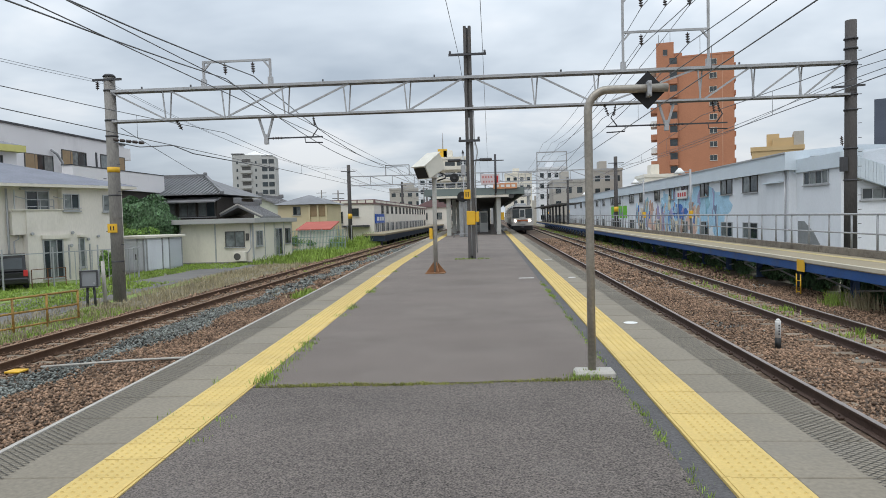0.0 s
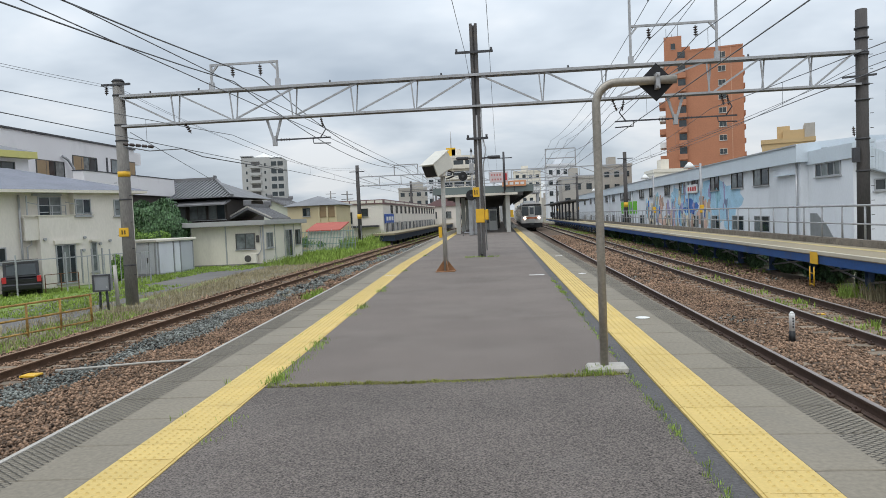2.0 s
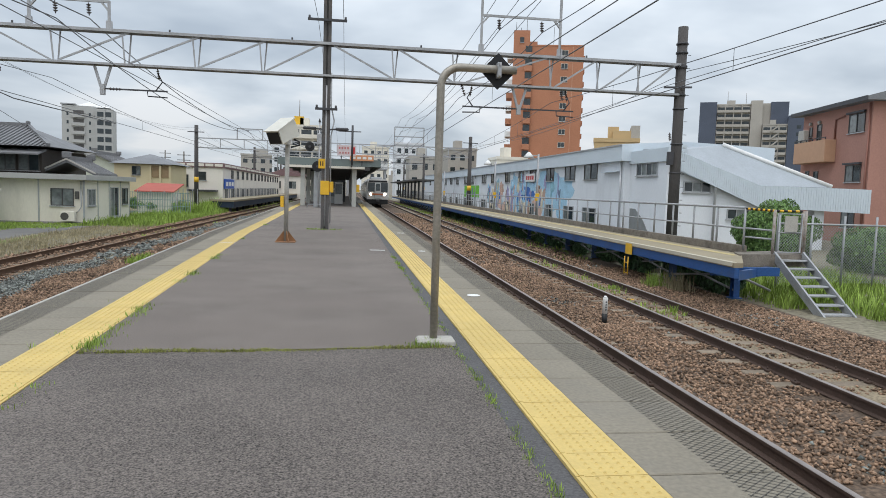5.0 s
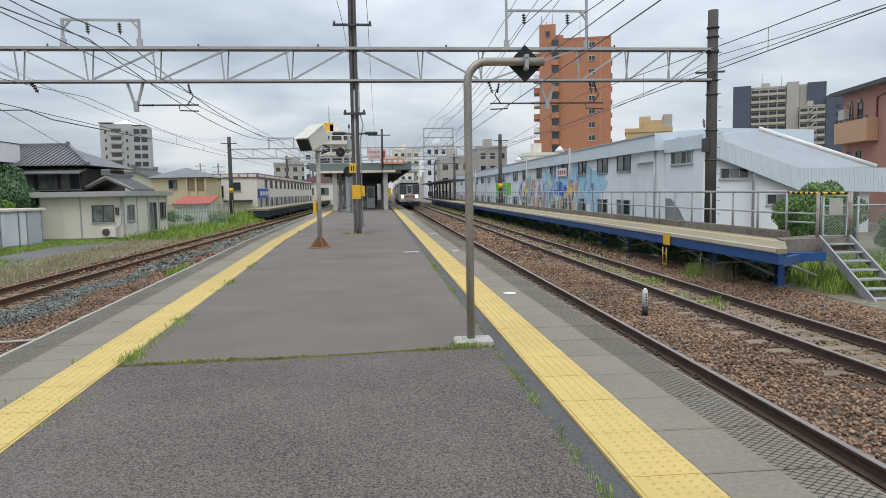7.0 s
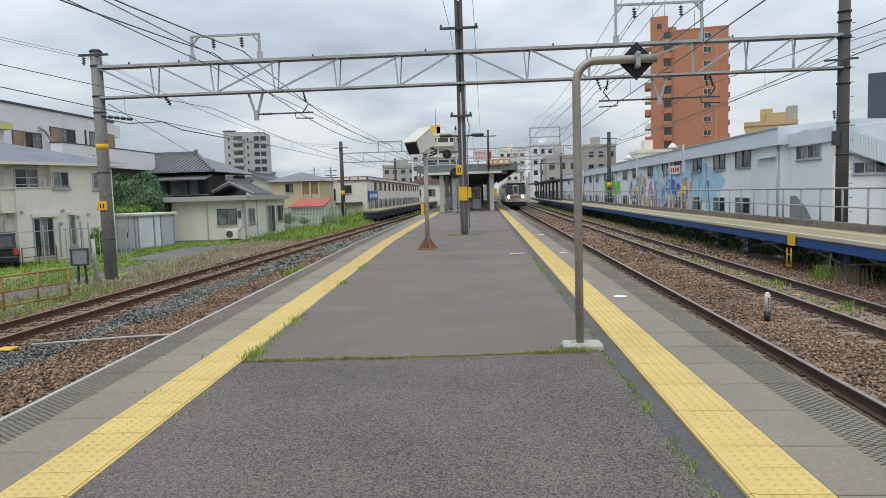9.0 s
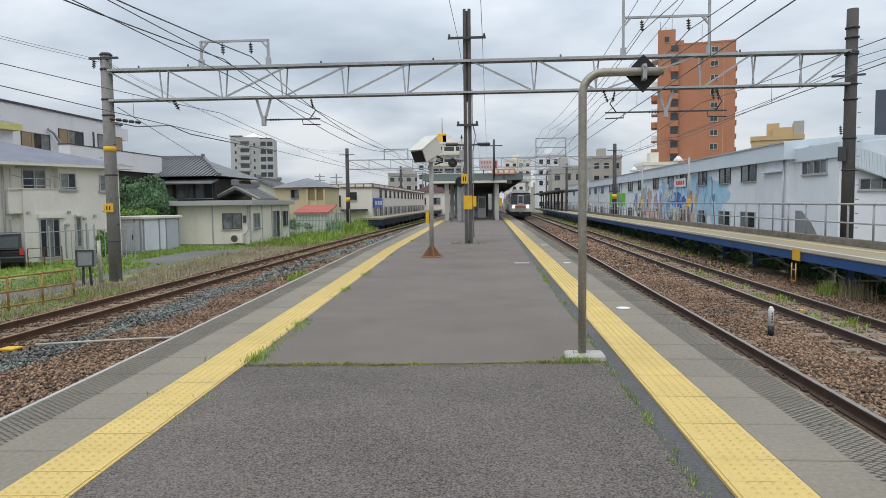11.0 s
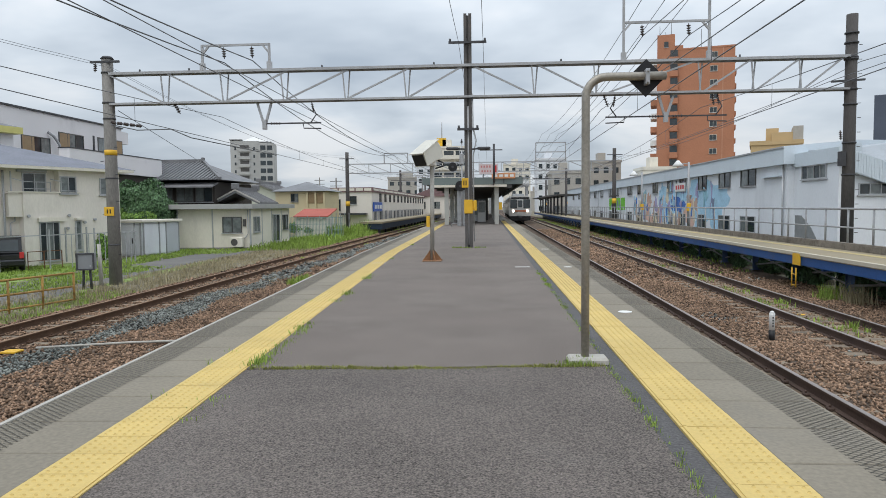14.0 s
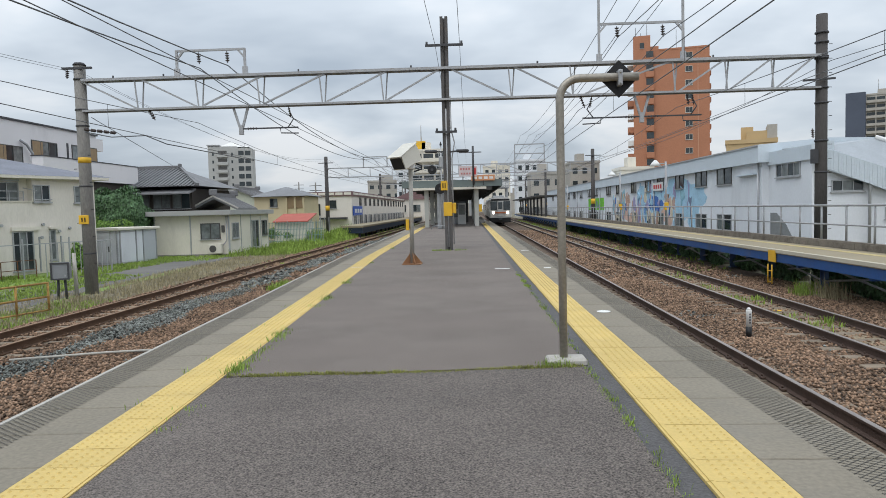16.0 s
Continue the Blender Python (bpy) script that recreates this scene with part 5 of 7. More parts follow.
def lumpy(centre, radii, lumps, seed, power=0.25):
    rr0 = np.random.default_rng(seed)
    dirs = rr0.normal(0, 1, (lumps, 3))
    dirs /= np.linalg.norm(dirs, axis=1)[:, None]
    c, r_ = np.array(centre, float), np.array(radii, float)

    def shape(rr):
        d = rr.normal(0, 1, 3)
        d /= np.linalg.norm(d)
        bumpy = 0.72 + 0.30 * np.max(dirs @ d) ** 14 + 0.05 * math.sin(7 * d[0] + 5 * d[2])
        q = bumpy * (1 - power * rr.random() ** 2)
        return c + d * r_ * q, d
    return shape


def bush(name, label, centre, radii, leaves, size, material, seed, lumps=18):
    b = thing(name, label, "bush", (centre[0], centre[1], GROUND_Z))
    cz = centre[2] - GROUND_Z
    rr = random.Random(seed)
    for _ in range(4):
        a = rr.uniform(0, 6.28)
        part("stem", bm_tube([(0.1 * math.cos(a), 0.1 * math.sin(a), 0), (radii[0] * 0.3 * math.cos(a), radii[1] * 0.3 * math.sin(a), cz)], 0.05, 6, r_end=0.02), SLEEPER, b)
    vs, fs = leaf_cloud(leaves, lumpy((0, 0, cz), radii, lumps, seed), size, seed + 1)
    soup("foliage", vs, fs, material, b)
    # inner leaves always dark green: shade inside lighter bushes, put into colour
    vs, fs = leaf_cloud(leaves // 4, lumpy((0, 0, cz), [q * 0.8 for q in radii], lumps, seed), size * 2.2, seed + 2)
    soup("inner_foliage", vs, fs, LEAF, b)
    return b


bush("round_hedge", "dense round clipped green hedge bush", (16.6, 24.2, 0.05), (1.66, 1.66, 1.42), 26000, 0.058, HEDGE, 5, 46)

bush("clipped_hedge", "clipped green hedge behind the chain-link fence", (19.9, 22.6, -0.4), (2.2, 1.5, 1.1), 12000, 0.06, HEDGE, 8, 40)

chain = thing("mesh_fence", "grey chain-link fence beside the stairs", "fence", (12.0, 17.2, GROUND_Z))
for k in range(5):
    part("post", tube(bmesh.new(), [(k * 1.0, 0, 0), (k * 1.0, 0, 2.2)], 0.03, 8), FENCE, chain)
part("rail", tube(bmesh.new(), [(0, 0, 1.95), (4, 0, 1.95)], 0.03, 8), FENCE, chain)
bm = bmesh.new()
for k in range(-18, 48):
    a, b = (k * 0.085, 0.3), (k * 0.085 + 1.6, 1.9)
    for s in (0, 1):
        pts = [(max(0, min(4, a[0])), a[1] + max(0, -a[0])), (min(4, b[0]), b[1] - max(0, b[0] - 4))]
        if pts[1][0] - pts[0][0] < 0.05:
            continue
        (xa, za), (xb, zb) = pts
        if s:
            xa, xb = 4 - xa, 4 - xb
        bar(bm, (xa, 0, za), (xb, 0, zb), 0.006)
part("wire_mesh", bm, FENCE, chain)

# ---- farther buildings in the east ----
tower = thing("orange_tower", "tall orange-brown tiled apartment tower with balconies", "building", (36.7, 152.0, GROUND_Z), -14)
H_T = 35.6
part("wall", bm_box(3.6, 15.6, 0, 14, 0, H_T), ORANGE_BRICK, tower)
part("stair_tower", bm_box(0.0, 3.6, -0.4, 12, 0, H_T + 3.3), ORANGE_BRICK, tower)
part("upper_block", bm_box(3.6, 5.3, 0.3, 8, H_T, H_T + 1.0), ORANGE_BRICK, tower)
part("parapet", bm_box(3.55, 15.65, -0.06, 0.25, H_T - 0.1, H_T + 0.25), ORANGE_BRICK, tower)
part("drain_strip", bm_box(13.2, 13.34, -0.05, 0, 0, H_T), mat("pale_orange_strip", (0.52, 0.30, 0.20), 0.8, vary=0.1, bump=0.0), tower)
for f in range(12):
    z = 1.6 + 2.9 * f
    window(tower, Matrix.Identity(4), 10.7, z, 1.5, 1.2, 2, CREAM_LIGHT, GLASS)
    recess = part("balcony", bm_box(2.6, 4.3, -0.9, -0.41, z - 0.7, z + 0.55, 0.05), ORANGE_BRICK, tower)
    part("opening", bm_box(2.7, 4.2, -0.44, -0.40, z + 0.6, z + 2.0), GLASS, recess)
    part("side_balcony", bm_box(-1.3, -0.02, 0.5, 6, z - 0.7, z + 0.5), WHITE if f % 2 else ORANGE_BRICK, tower)
    part("east_balcony", bm_box(15.6, 16.1, 2, 12, z - 0.6, z + 0.4), ORANGE_BRICK, tower)
window(tower, Matrix.Translation((0, -0.4, 0)), 1.4, H_T + 0.6, 0.9, 1.2, 1)
bm = bmesh.new()
for x, h in ((0.5, 2.5), (1.6, 1.2), (2.9, 3.0), (9, 1.3)):
    tube(bm, [(x, 2, H_T), (x, 2, H_T + 3.2 + h)], 0.05, 5)
part("antenna", bm, STEEL_DARK, tower)

GREY_TILE = mat("grey_beige_tile", (0.40, 0.375, 0.335), 0.8, vary=0.12, scale=0.2, fine=3, bump=0.05)
# navy lifted towards grey-blue in its base colour for distant haze
NAVY = mat("hazed_navy_tile", (0.075, 0.09, 0.125), 0.6, vary=0.2, scale=0.2, fine=3, bump=0.05)


def flats(name, label, at, rz, w, d, floors, bays, wall, frame=None, balcony=True, floor_h=2.9, side_wall=None, side_bays=0):
    """A block of flats with balconies or window bays floor by floor."""
    b = thing(name, label, "building", at, rz)
    h = floors * floor_h + 1.0
    part("wall", bm_box(0, w, 0, d, 0, h), wall, b)
    part("roof_parapet", bm_box(-0.15, w + 0.15, -0.15, d + 0.15, h - 0.35, h + 0.25), wall, b)
    part("roof_house", bm_box(w * 0.3, w * 0.55, d * 0.3, d * 0.7, h, h + 2.2), wall, b)
    bw = w / bays
    for f in range(floors):
        z = 0.9 + f * floor_h
        for k in range(bays):
            if balcony:
                o = part("opening", bm_box(k * bw + 0.25, (k + 1) * bw - 0.25, -0.03, 0.0, z, z + 1.95), GLASS, b)
                part("balcony_front", bm_box(k * bw + 0.1, (k + 1) * bw - 0.1, -1.1, -0.95, z - 0.25, z + 0.75), wall, o)
                part("balcony_floor", bm_box(k * bw + 0.1, (k + 1) * bw - 0.1, -1.1, 0, z - 0.3, z - 0.18), wall, o)
            else:
                part("opening", bm_box(k * bw + bw * 0.25, (k + 1) * bw - bw * 0.25, -0.04, 0.0, z + 0.3, z + 1.6), GLASS, b)
        for k in range(side_bays):
            sd = d / side_bays
            part("opening", bm_box(w, w + 0.04, k * sd + sd * 0.25, (k + 1) * sd - sd * 0.25, z + 0.2, z + 1.6), GLASS, b)
    return b


apt = flats("apartment_block", "grey-beige balcony apartment block between navy walls", (151.3, 266, GROUND_Z), -29, 12.6, 12, 14, 4, GREY_TILE)
part("navy_end", bm_box(-6.7, -0.1, -1.2, 12, 0, 42.6), NAVY, apt, "navy tiled end wall")
part("plain_bay", bm_box(12.8, 17.1, -1.2, 12, 0, 43.0), GREY_TILE, apt)
part("set_back_bay", bm_box(17.11, 20.1, 0.5, 12, 0, 42.0), GREY_TILE, apt)
part("navy_end", bm_box(20.11, 26.6, -1.0, 12, 0, 42.4), NAVY, apt)
for k in (1, 2, 3):
    part("balcony_fin", bm_box(k * 3.15 - 0.15, k * 3.15 + 0.15, -1.2, 0, 0, 41.2), GREY_TILE, apt)
for x, h in ((4.0, 6.0), (11.0, 5.0)):
    part("antenna", bm_tube([(x, 4, 41.6), (x, 4, 41.6 + h)], 0.12, 6), STEEL, apt)
low = flats("apartment_block", "stepped grey apartment block with open stairs", (163.8, 253, GROUND_Z), -30, 8.8, 10, 11, 3, GREY_TILE)
for f in range(11):
    part("stair_flight", bm_bar((2.9, -1.3, 1.0 + 2.9 * f), (5.8, -1.3, 3.4 + 2.9 * f), 0.3, 0.5), GREY_TILE, low, "pale open stair flight")
part("navy_end", bm_box(8.9, 17.0, -1, 10, 0, 35.0), NAVY, low)
part("navy_frame", bm_box(9.2, 16.7, 0, 8, 35.0, 36.4), NAVY, low)
for f in range(4):
    part("opening", bm_box(12.0, 13.6, -1.06, -1.0, 22.5 + 2.9 * f, 23.9 + 2.9 * f), GLASS, low)

BRICK = mat("salmon_brick_wall", (0.40, 0.21, 0.165), 0.85, vary=0.12, scale=0.5, fine=9, bump=0.25)
bh = thing("brick_house", "salmon brick house with a tan balcony", "building", (33.8, 46.9, GROUND_Z), -101.7)
part("wall", bm_box(0, 9.15, 0, 9, 0, 8.9), BRICK, bh)
bm = bmesh.new()
prism(bm, [(-0.7, 8.88), (-0.7, 9.1), (4.5, 10.6), (9.6, 9.1), (9.6, 8.88)], -0.5, 9.75, "x")
part("roof", fixed(bm), ROOF_GREY, bh)
part("eave_board", bm_box(-0.55, 9.8, -0.78, -0.7, 8.84, 9.12), STEEL_DARK, bh)
bal = part("balcony", bm_box(0.37, 5.0, -0.75, -0.003, 5.35, 6.85, 0.02), mat("tan_balcony_render", (0.50, 0.30, 0.19), 0.8, vary=0.08, bump=0.1), bh, "tan rendered balcony")
bm = bmesh.new()
bar(bm, (0.37, -0.72, 7.0), (5.0, -0.72, 7.0), 0.06)
for k in range(6):
    bar(bm, (0.4 + 0.91 * k, -0.72, 6.85), (0.4 + 0.91 * k, -0.72, 7.0), 0.05)
part("balcony_rail", bm, STEEL_DARK, bal)
part("air_unit", bm_box(0.75, 1.6, -0.68, -0.3, 6.86, 7.75, 0.03), CONCRETE_WHITE, bh, "pale air-conditioning unit")
for u, z, w_, h_, n in ((6.5, 7.1, 1.9, 1.2, 2), (6.5, 3.95, 1.85, 1.1, 2), (1.06, 7.3, 0.45, 0.7, 1), (2.2, 6.9, 0.68, 1.2, 1), (0.9, 4.1, 0.55, 0.75, 1), (2.14, 3.9, 0.67, 0.9, 1), (6.4, 1.0, 1.6, 1.6, 2), (2.0, 0.8, 1.4, 1.6, 2)):
    fr_ = window(bh, Matrix.Identity(4), u, z, w_, h_, n)
    if w_ > 1.7:
        part("window_hood", bm_box(u - 0.12, u + w_ + 0.12, -0.22, -0.07, z + h_ + 0.02, z + h_ + 0.14), STEEL_DARK, fr_)
for u in (1.3, 2.6):
    part("vent_hood", bm_tube([(u, -0.02, 8.25), (u, -0.18, 8.2)], 0.12, 10), CONCRETE_WHITE, bh)
part("drain_pipe", bm_tube([(4.85, -0.08, 6.9), (4.85, -0.08, 8.2), (6.0, -0.08, 8.3)], 0.06, 8), mat("dull_red_pipe", (0.26, 0.12, 0.09), 0.6, vary=0.1, bump=0.02), bh)
part("drain_pipe", bm_tube([(8.95, -0.08, 0), (8.95, -0.08, 8.8)], 0.07, 8), MATS["dull_red_pipe"], bh)
OCHRE = mat("ochre_wall", (0.50, 0.36, 0.19), 0.8, vary=0.1, scale=0.3, bump=0.05)
yb = flats("ochre_building", "ochre and grey flat-roofed building", (37.7, 101.0, GROUND_Z), -21, 6.6, 8, 3, 3, OCHRE, balcony=False, floor_h=3.4)
part("upper_storey", bm_box(2.7, 5.4, 0.5, 6, 11.2, 12.6), OCHRE, yb)
part("stair_tower", bm_box(5.41, 6.7, 0.4, 6, 11.2, 13.4), GREY_TILE, yb)
flats("grey_building", "grey flat-roofed office building", (24.6, 165, GROUND_Z), 0, 7.0, 10, 4, 3, GREY_TILE, balcony=False, floor_h=3.0)
flats("pale_building", "small pale flat-roofed building", (29, 130, GROUND_Z), 0, 6, 8, 3, 2, CREAM_LIGHT, balcony=False, floor_h=2.8)


# ---- west side: lane, lawns, weeds ----
lane = bmesh.new()
prism(lane, [(-13.6, 16.0), (-12.4, 15.5), (-13.4, 24.0), (-14.2, 33.0), (-13.6, 44), (-15.0, 44), (-17.6, 36), (-17.0, 28), (-16.0, 16.0)], GROUND_Z - 0.1, GROUND_Z + 0.012, "z")
tagged(link_bm("lane", fixed(lane), ROADWAY), "narrow grey asphalt lane beside the track", "lane", kind="structure")
lane = bmesh.new()
prism(lane, [(12.4, 19.0), (15.8, 19.0), (15.8, 150), (12.2, 150)], GROUND_Z - 0.1, GROUND_Z + 0.012, "z")
tagged(link_bm("lane", fixed(lane), ROADWAY), "asphalt lane behind the side platform", "lane", kind="structure")


def field(name, n, x0, x1, y0, y1, material, label, h, per=3, w=0.01, keep=None, lean=0.6, z=GROUND_Z):
    rr = random.Random(n)
    pts = []
    for _ in range(n):
        x, y = rr.uniform(x0, x1), rr.uniform(y0, y1)
        k = 0.55 + 0.45 * math.sin(x * 1.7 + 2 * math.sin(y * 0.6)) * math.sin(y * 0.9)
        if keep and not keep(x, y) or rr.random() > 0.35 + k:
            continue
        pts.append((x, y, z, rr.uniform(0.5, 1.2) * (0.6 + 0.5 * k)))
    return blades(name, pts, material, label, h, per, 0.05, w, lean)


LAWN = mat("mown_grass_ground", (0.19, 0.265, 0.07), 0.95, vary=0.35, scale=0.7, fine=14, bump=0.6, dirt=(0.19, 0.165, 0.10), dirt_amount=0.35, dirt_scale=0.6, grain=2)
for poly in ([(-23.5, 16), (-16.4, 16), (-17.3, 28), (-17.9, 35.5), (-21, 33)], [(-13.5, 20), (-12.6, 20), (-13.3, 33), (-13.8, 33)], [(-20.5, 37), (-17.4, 36.5), (-14.9, 41.2), (-20, 41.6)], [(-14.4, 42), (-11.2, 42), (-10.9, 75), (-17.5, 75), (-17.5, 52)]):
    bm = bmesh.new()
    prism(bm, poly, GROUND_Z - 0.1, GROUND_Z + 0.008, "z")
    tagged(link_bm("lawn", fixed(bm), LAWN), "patch of green grass ground", "lawn", kind="structure")
field("lawn_grass", 5200, -21.5, -12.6, 19.5, 29.5, GRASS, "bright green rough lawn by the house", (0.05, 0.14), 5, 0.010, lambda x, y: x < -14.1 and not (-17.2 < x < -16.8))
field("lawn_grass", 2600, -19.0, -14.6, 29.0, 42.0, GRASS, "green grass strip before the hut", (0.05, 0.16), 5, 0.012, lambda x, y: x < -16.4 - 0.0 * y or y > 37)
field("dry_grass", 5200, -13.6, -10.35, 11.0, 40.0, GRASS_DRY, "dry straw-coloured grass beside the track", (0.05, 0.24), 4, 0.006, None, 0.5)
field("verge_grass", 2600, -12.9, -10.6, 10.0, 20.0, GRASS, "green verge grass along the railing", (0.04, 0.14), 4, 0.007)
field("verge_grass", 4200, -15.5, -10.6, 40.0, 66.0, GRASS, "tall green weeds beside the track", (0.12, 0.5), 4, 0.016, lambda x, y: x > -14.7 or y > 51)
field("tall_weeds", 1500, -14.2, -11.4, 58.0, 72.0, GRASS, "tall green weeds before the far platform", (0.4, 1.2), 5, 0.025)
field("track_weeds", 1500, -10.2, -7.9, 30.0, 120.0, GRASS, "low weeds along the far track", (0.08, 0.25), 4, 0.03)
field("track_weeds", 500, -10.3, -6.2, 14.0, 34.0, GRASS_DRY, "sparse dry weeds in the ballast", (0.08, 0.2), 4, 0.012)
field("bank_weeds", 160, -6.4, -5.4, 21.0, 23.5, GRASS, "green weed patch in the ballast", (0.1, 0.25), 6, 0.014, None, 0.6, -1.08)
field("track_weeds", 5200, 7.3, 9.6, 24.0, 130.0, GRASS, "green weeds along the east track", (0.08, 0.26), 5, 0.02, lambda x, y: x - 0.0095 * y > 7.3)
field("track_weeds", 900, 6.3, 7.8, 30.0, 120.0, GRASS, "green weeds between the east rails", (0.05, 0.14), 4, 0.02, lambda x, y: abs(x - 0.0095 * y - 6.62) < 0.42)
field("corner_weeds", 4200, 10.4, 16.5, 9.5, 21.0, GRASS, "tall weeds below the stairs", (0.15, 0.6), 5, 0.009, lambda x, y: x > 11.6 or y > 14.5)
blades("sleeper_weeds", [(6.62 + 0.0095 * y + r.uniform(-0.45, 0.45), y, -1.08, r.uniform(0.5, 1.0)) for y in [r.choice((13.2, 13.6, 16.5, 16.8, 19.2, 22.5, 27.0)) + r.gauss(0, 0.35) for _ in range(90)]], GRASS, "green weeds between the rails", (0.06, 0.2), 7, 0.06, 0.008)
for x, y, s, sd in [(10.5 + 0.25 * math.sin(3.0 * k), 15.4 + 1.6 * k, 0.50 + 0.06 * math.sin(5.0 * k), 100 + k) for k in range(1, 34)]:
    bush("wild_shrub", "wild green shrub under the side platform", (x, y, GROUND_Z + s * 0.9), (s, s * 1.5, s), 1500, 0.075, LEAF_LIGHT if sd % 7 == 0 else LEAF, sd, 8)
# second shrub row, added to deepen the shade below the deck
for k in range(26):
    bush("wild_shrub", "low dark green shrub in the shade under the side platform", (9.95 + 0.2 * math.sin(2.3 * k), 17.0 + 2.0 * k, GROUND_Z + 0.36), (0.38, 0.8, 0.38 + 0.05 * math.sin(4.0 * k)), 900, 0.06, LEAF, 300 + k, 8)
blades("bamboo_tuft", [(8.9 + r.gauss(0, 0.15), 16.9 + r.gauss(0, 0.25), GROUND_Z, r.uniform(0.6, 1.0)) for _ in range(60)], GRASS_DRY, "tuft of tall reedy dry grass", (0.35, 0.75), 5, 0.05, 0.006, 0.45)
blades("reed_tuft", [(8.7 + r.gauss(0, 0.15), 17.6 + r.gauss(0, 0.2), GROUND_Z, r.uniform(0.6, 1.0)) for _ in range(60)], GRASS, "tuft of tall green grass", (0.3, 0.6), 6, 0.05, 0.007, 0.6)

# white cable trough cover and marker in the ballast
tagged(link_bm("cable_pipe", bm_tube([(-7.9, 11.2, -1.05), (-6.4, 11.6, -1.03), (-4.6, 11.9, -1.02)], 0.022, 8), CONCRETE_WHITE), "pale pipe lying across the ballast", "pipe")
tagged(link_bm("track_plate", bm_box(-8.25, -7.98, 10.75, 11.0, -1.06, -1.03, 0.005), YELLOW), "small yellow plate beside the rail", "marker")
tagged(link_bm("track_plate", bm_box(6.72, 6.86, 14.95, 15.05, -1.075, -1.055, 0.005), YELLOW), "small yellow plate beside the rail", "marker")

# orange-brown pipe railing
OR_PAINT = mat("peeling_orange_paint", (0.42, 0.25, 0.065), 0.7, vary=0.3, scale=5, bump=0.2, dirt=(0.10, 0.05, 0.03), dirt_amount=0.7, dirt_scale=7)
rail_f = thing("pipe_railing", "low pipe railing with peeling orange paint", "railing")
ra, rb = Vector((-11.3, 17.7, GROUND_Z)), Vector((-12.9, 12.2, GROUND_Z))
for z in (0.85, 0.48):
    part("rail", bm_tube([ra + Vector((0, 0, z)), rb + Vector((0, 0, z))], 0.028, 8), OR_PAINT, rail_f)
part("rail", bm_tube([ra + Vector((0, 0, 0.12)), rb + Vector((0, 0, 0.12))], 0.025, 8), OR_PAINT, rail_f)
for k in range(7):
    p = ra.lerp(rb, k / 6)
    part("post", bm_tube([p, p + Vector((0, 0, 0.87))], 0.03, 8), OR_PAINT, rail_f)

# trackside cabinet
cab = thing("trackside_cabinet", "grey metal cabinet with dark rim on two legs", "cabinet", (-12.88, 20.9, GROUND_Z), 18)
part("body", bm_box(-0.26, 0.26, -0.17, 0.17, 0.66, 1.18, 0.015), mat("cabinet_grey", (0.24, 0.25, 0.26), 0.5, vary=0.1, bump=0.03), cab)
bm = bmesh.new()
for x0, x1, z0, z1 in ((-0.215, 0.215, 1.14, 1.19), (-0.215, 0.215, 0.64, 0.69), (-0.27, -0.215, 0.64, 1.19), (0.215, 0.27, 0.64, 1.19)):
    box(bm, x0, x1, -0.195, -0.16, z0, z1)
part("rim", bm, STEEL_DARK, cab)
for x in (-0.12, 0.12):
    part("leg", bm_tube([(x, 0, 0), (x * 0.8, 0, 0.67)], 0.04, 8), STEEL_DARK, cab)
part("lock", bm_box(0.13, 0.17, -0.185, -0.168, 0.74, 0.8), STEEL, cab)
tagged(link_bm("concrete_post", bm_tube([(-12.65, 21.3, GROUND_Z), (-12.68, 21.3, 0.25)], 0.06, 8), CONCRETE_WHITE), "short pale concrete post beside the cabinet", "post")

# ---- cream house with a hipped roof ----
house = thing("cream_house", "cream two-storey house with a blue-grey hipped roof", "house", (-23.2, 26.2, GROUND_Z), 64.9)
HW, HD, HH = 8.9, 8.0, 4.5
part("wall", bm_box(-1.5, HW, 0, HD, 0, HH), CREAM, house)
bm = bmesh.new()
box(bm, 4.0, HW + 0.02, -0.38, 0.0, 0, 3.4)
box(bm, 5.72, HW + 0.02, -0.38, 0.0, 3.4, HH)
part("front_wall", bm, CREAM, house)
part("balcony_parapet", bm_box(3.4, 4.0, -0.3, -0.002, 2.3, 3.36), CREAM, house)
part("balcony_coping", bm_box(3.35, 6.75, -0.43, -0.22, 3.403, 3.45), CREAM_LIGHT, house)


def hip_roof(parent, w, d, z, rise, over, material, ridge=0.35):
    bm = bmesh.new()
    e = [bm.verts.new(p) for p in ((-over, -over, z), (w + over, -over, z), (w + over, d + over, z), (-over, d + over, z))]
    if w > d:
        rdg = [bm.verts.new((d * 0.5 * 0.95, d / 2, z + rise)), bm.verts.new((w - d * 0.5 * 0.95, d / 2, z + rise))]
        fs = ((e[0], e[1], rdg[1], rdg[0]), (e[1], e[2], rdg[1]), (e[2], e[3], rdg[0], rdg[1]), (e[3], e[0], rdg[0]))
    else:
        rdg = [bm.verts.new((w / 2, w * 0.5 * 0.95, z + rise)), bm.verts.new((w / 2, d - w * 0.5 * 0.95, z + rise))]
        fs = ((e[0], e[1], rdg[0]), (e[1], e[2], rdg[1], rdg[0]), (e[2], e[3], rdg[1]), (e[3], e[0], rdg[0], rdg[1]))
    for f in fs:
        bm.faces.new(f)
    bm.faces.new(e[::-1])
    return part("roof", fixed(bm), material, parent)


rf = hip_roof(house, HW, HD, HH + 0.12, 1.35, 0.75, ROOF_BLUE)
part("eave_board", bm_box(-0.77, HW + 0.62, -0.77, HD + 0.62, HH - 0.02, HH + 0.115), CREAM_LIGHT, house, "pale eaves board")
I4 = Matrix.Identity(4)
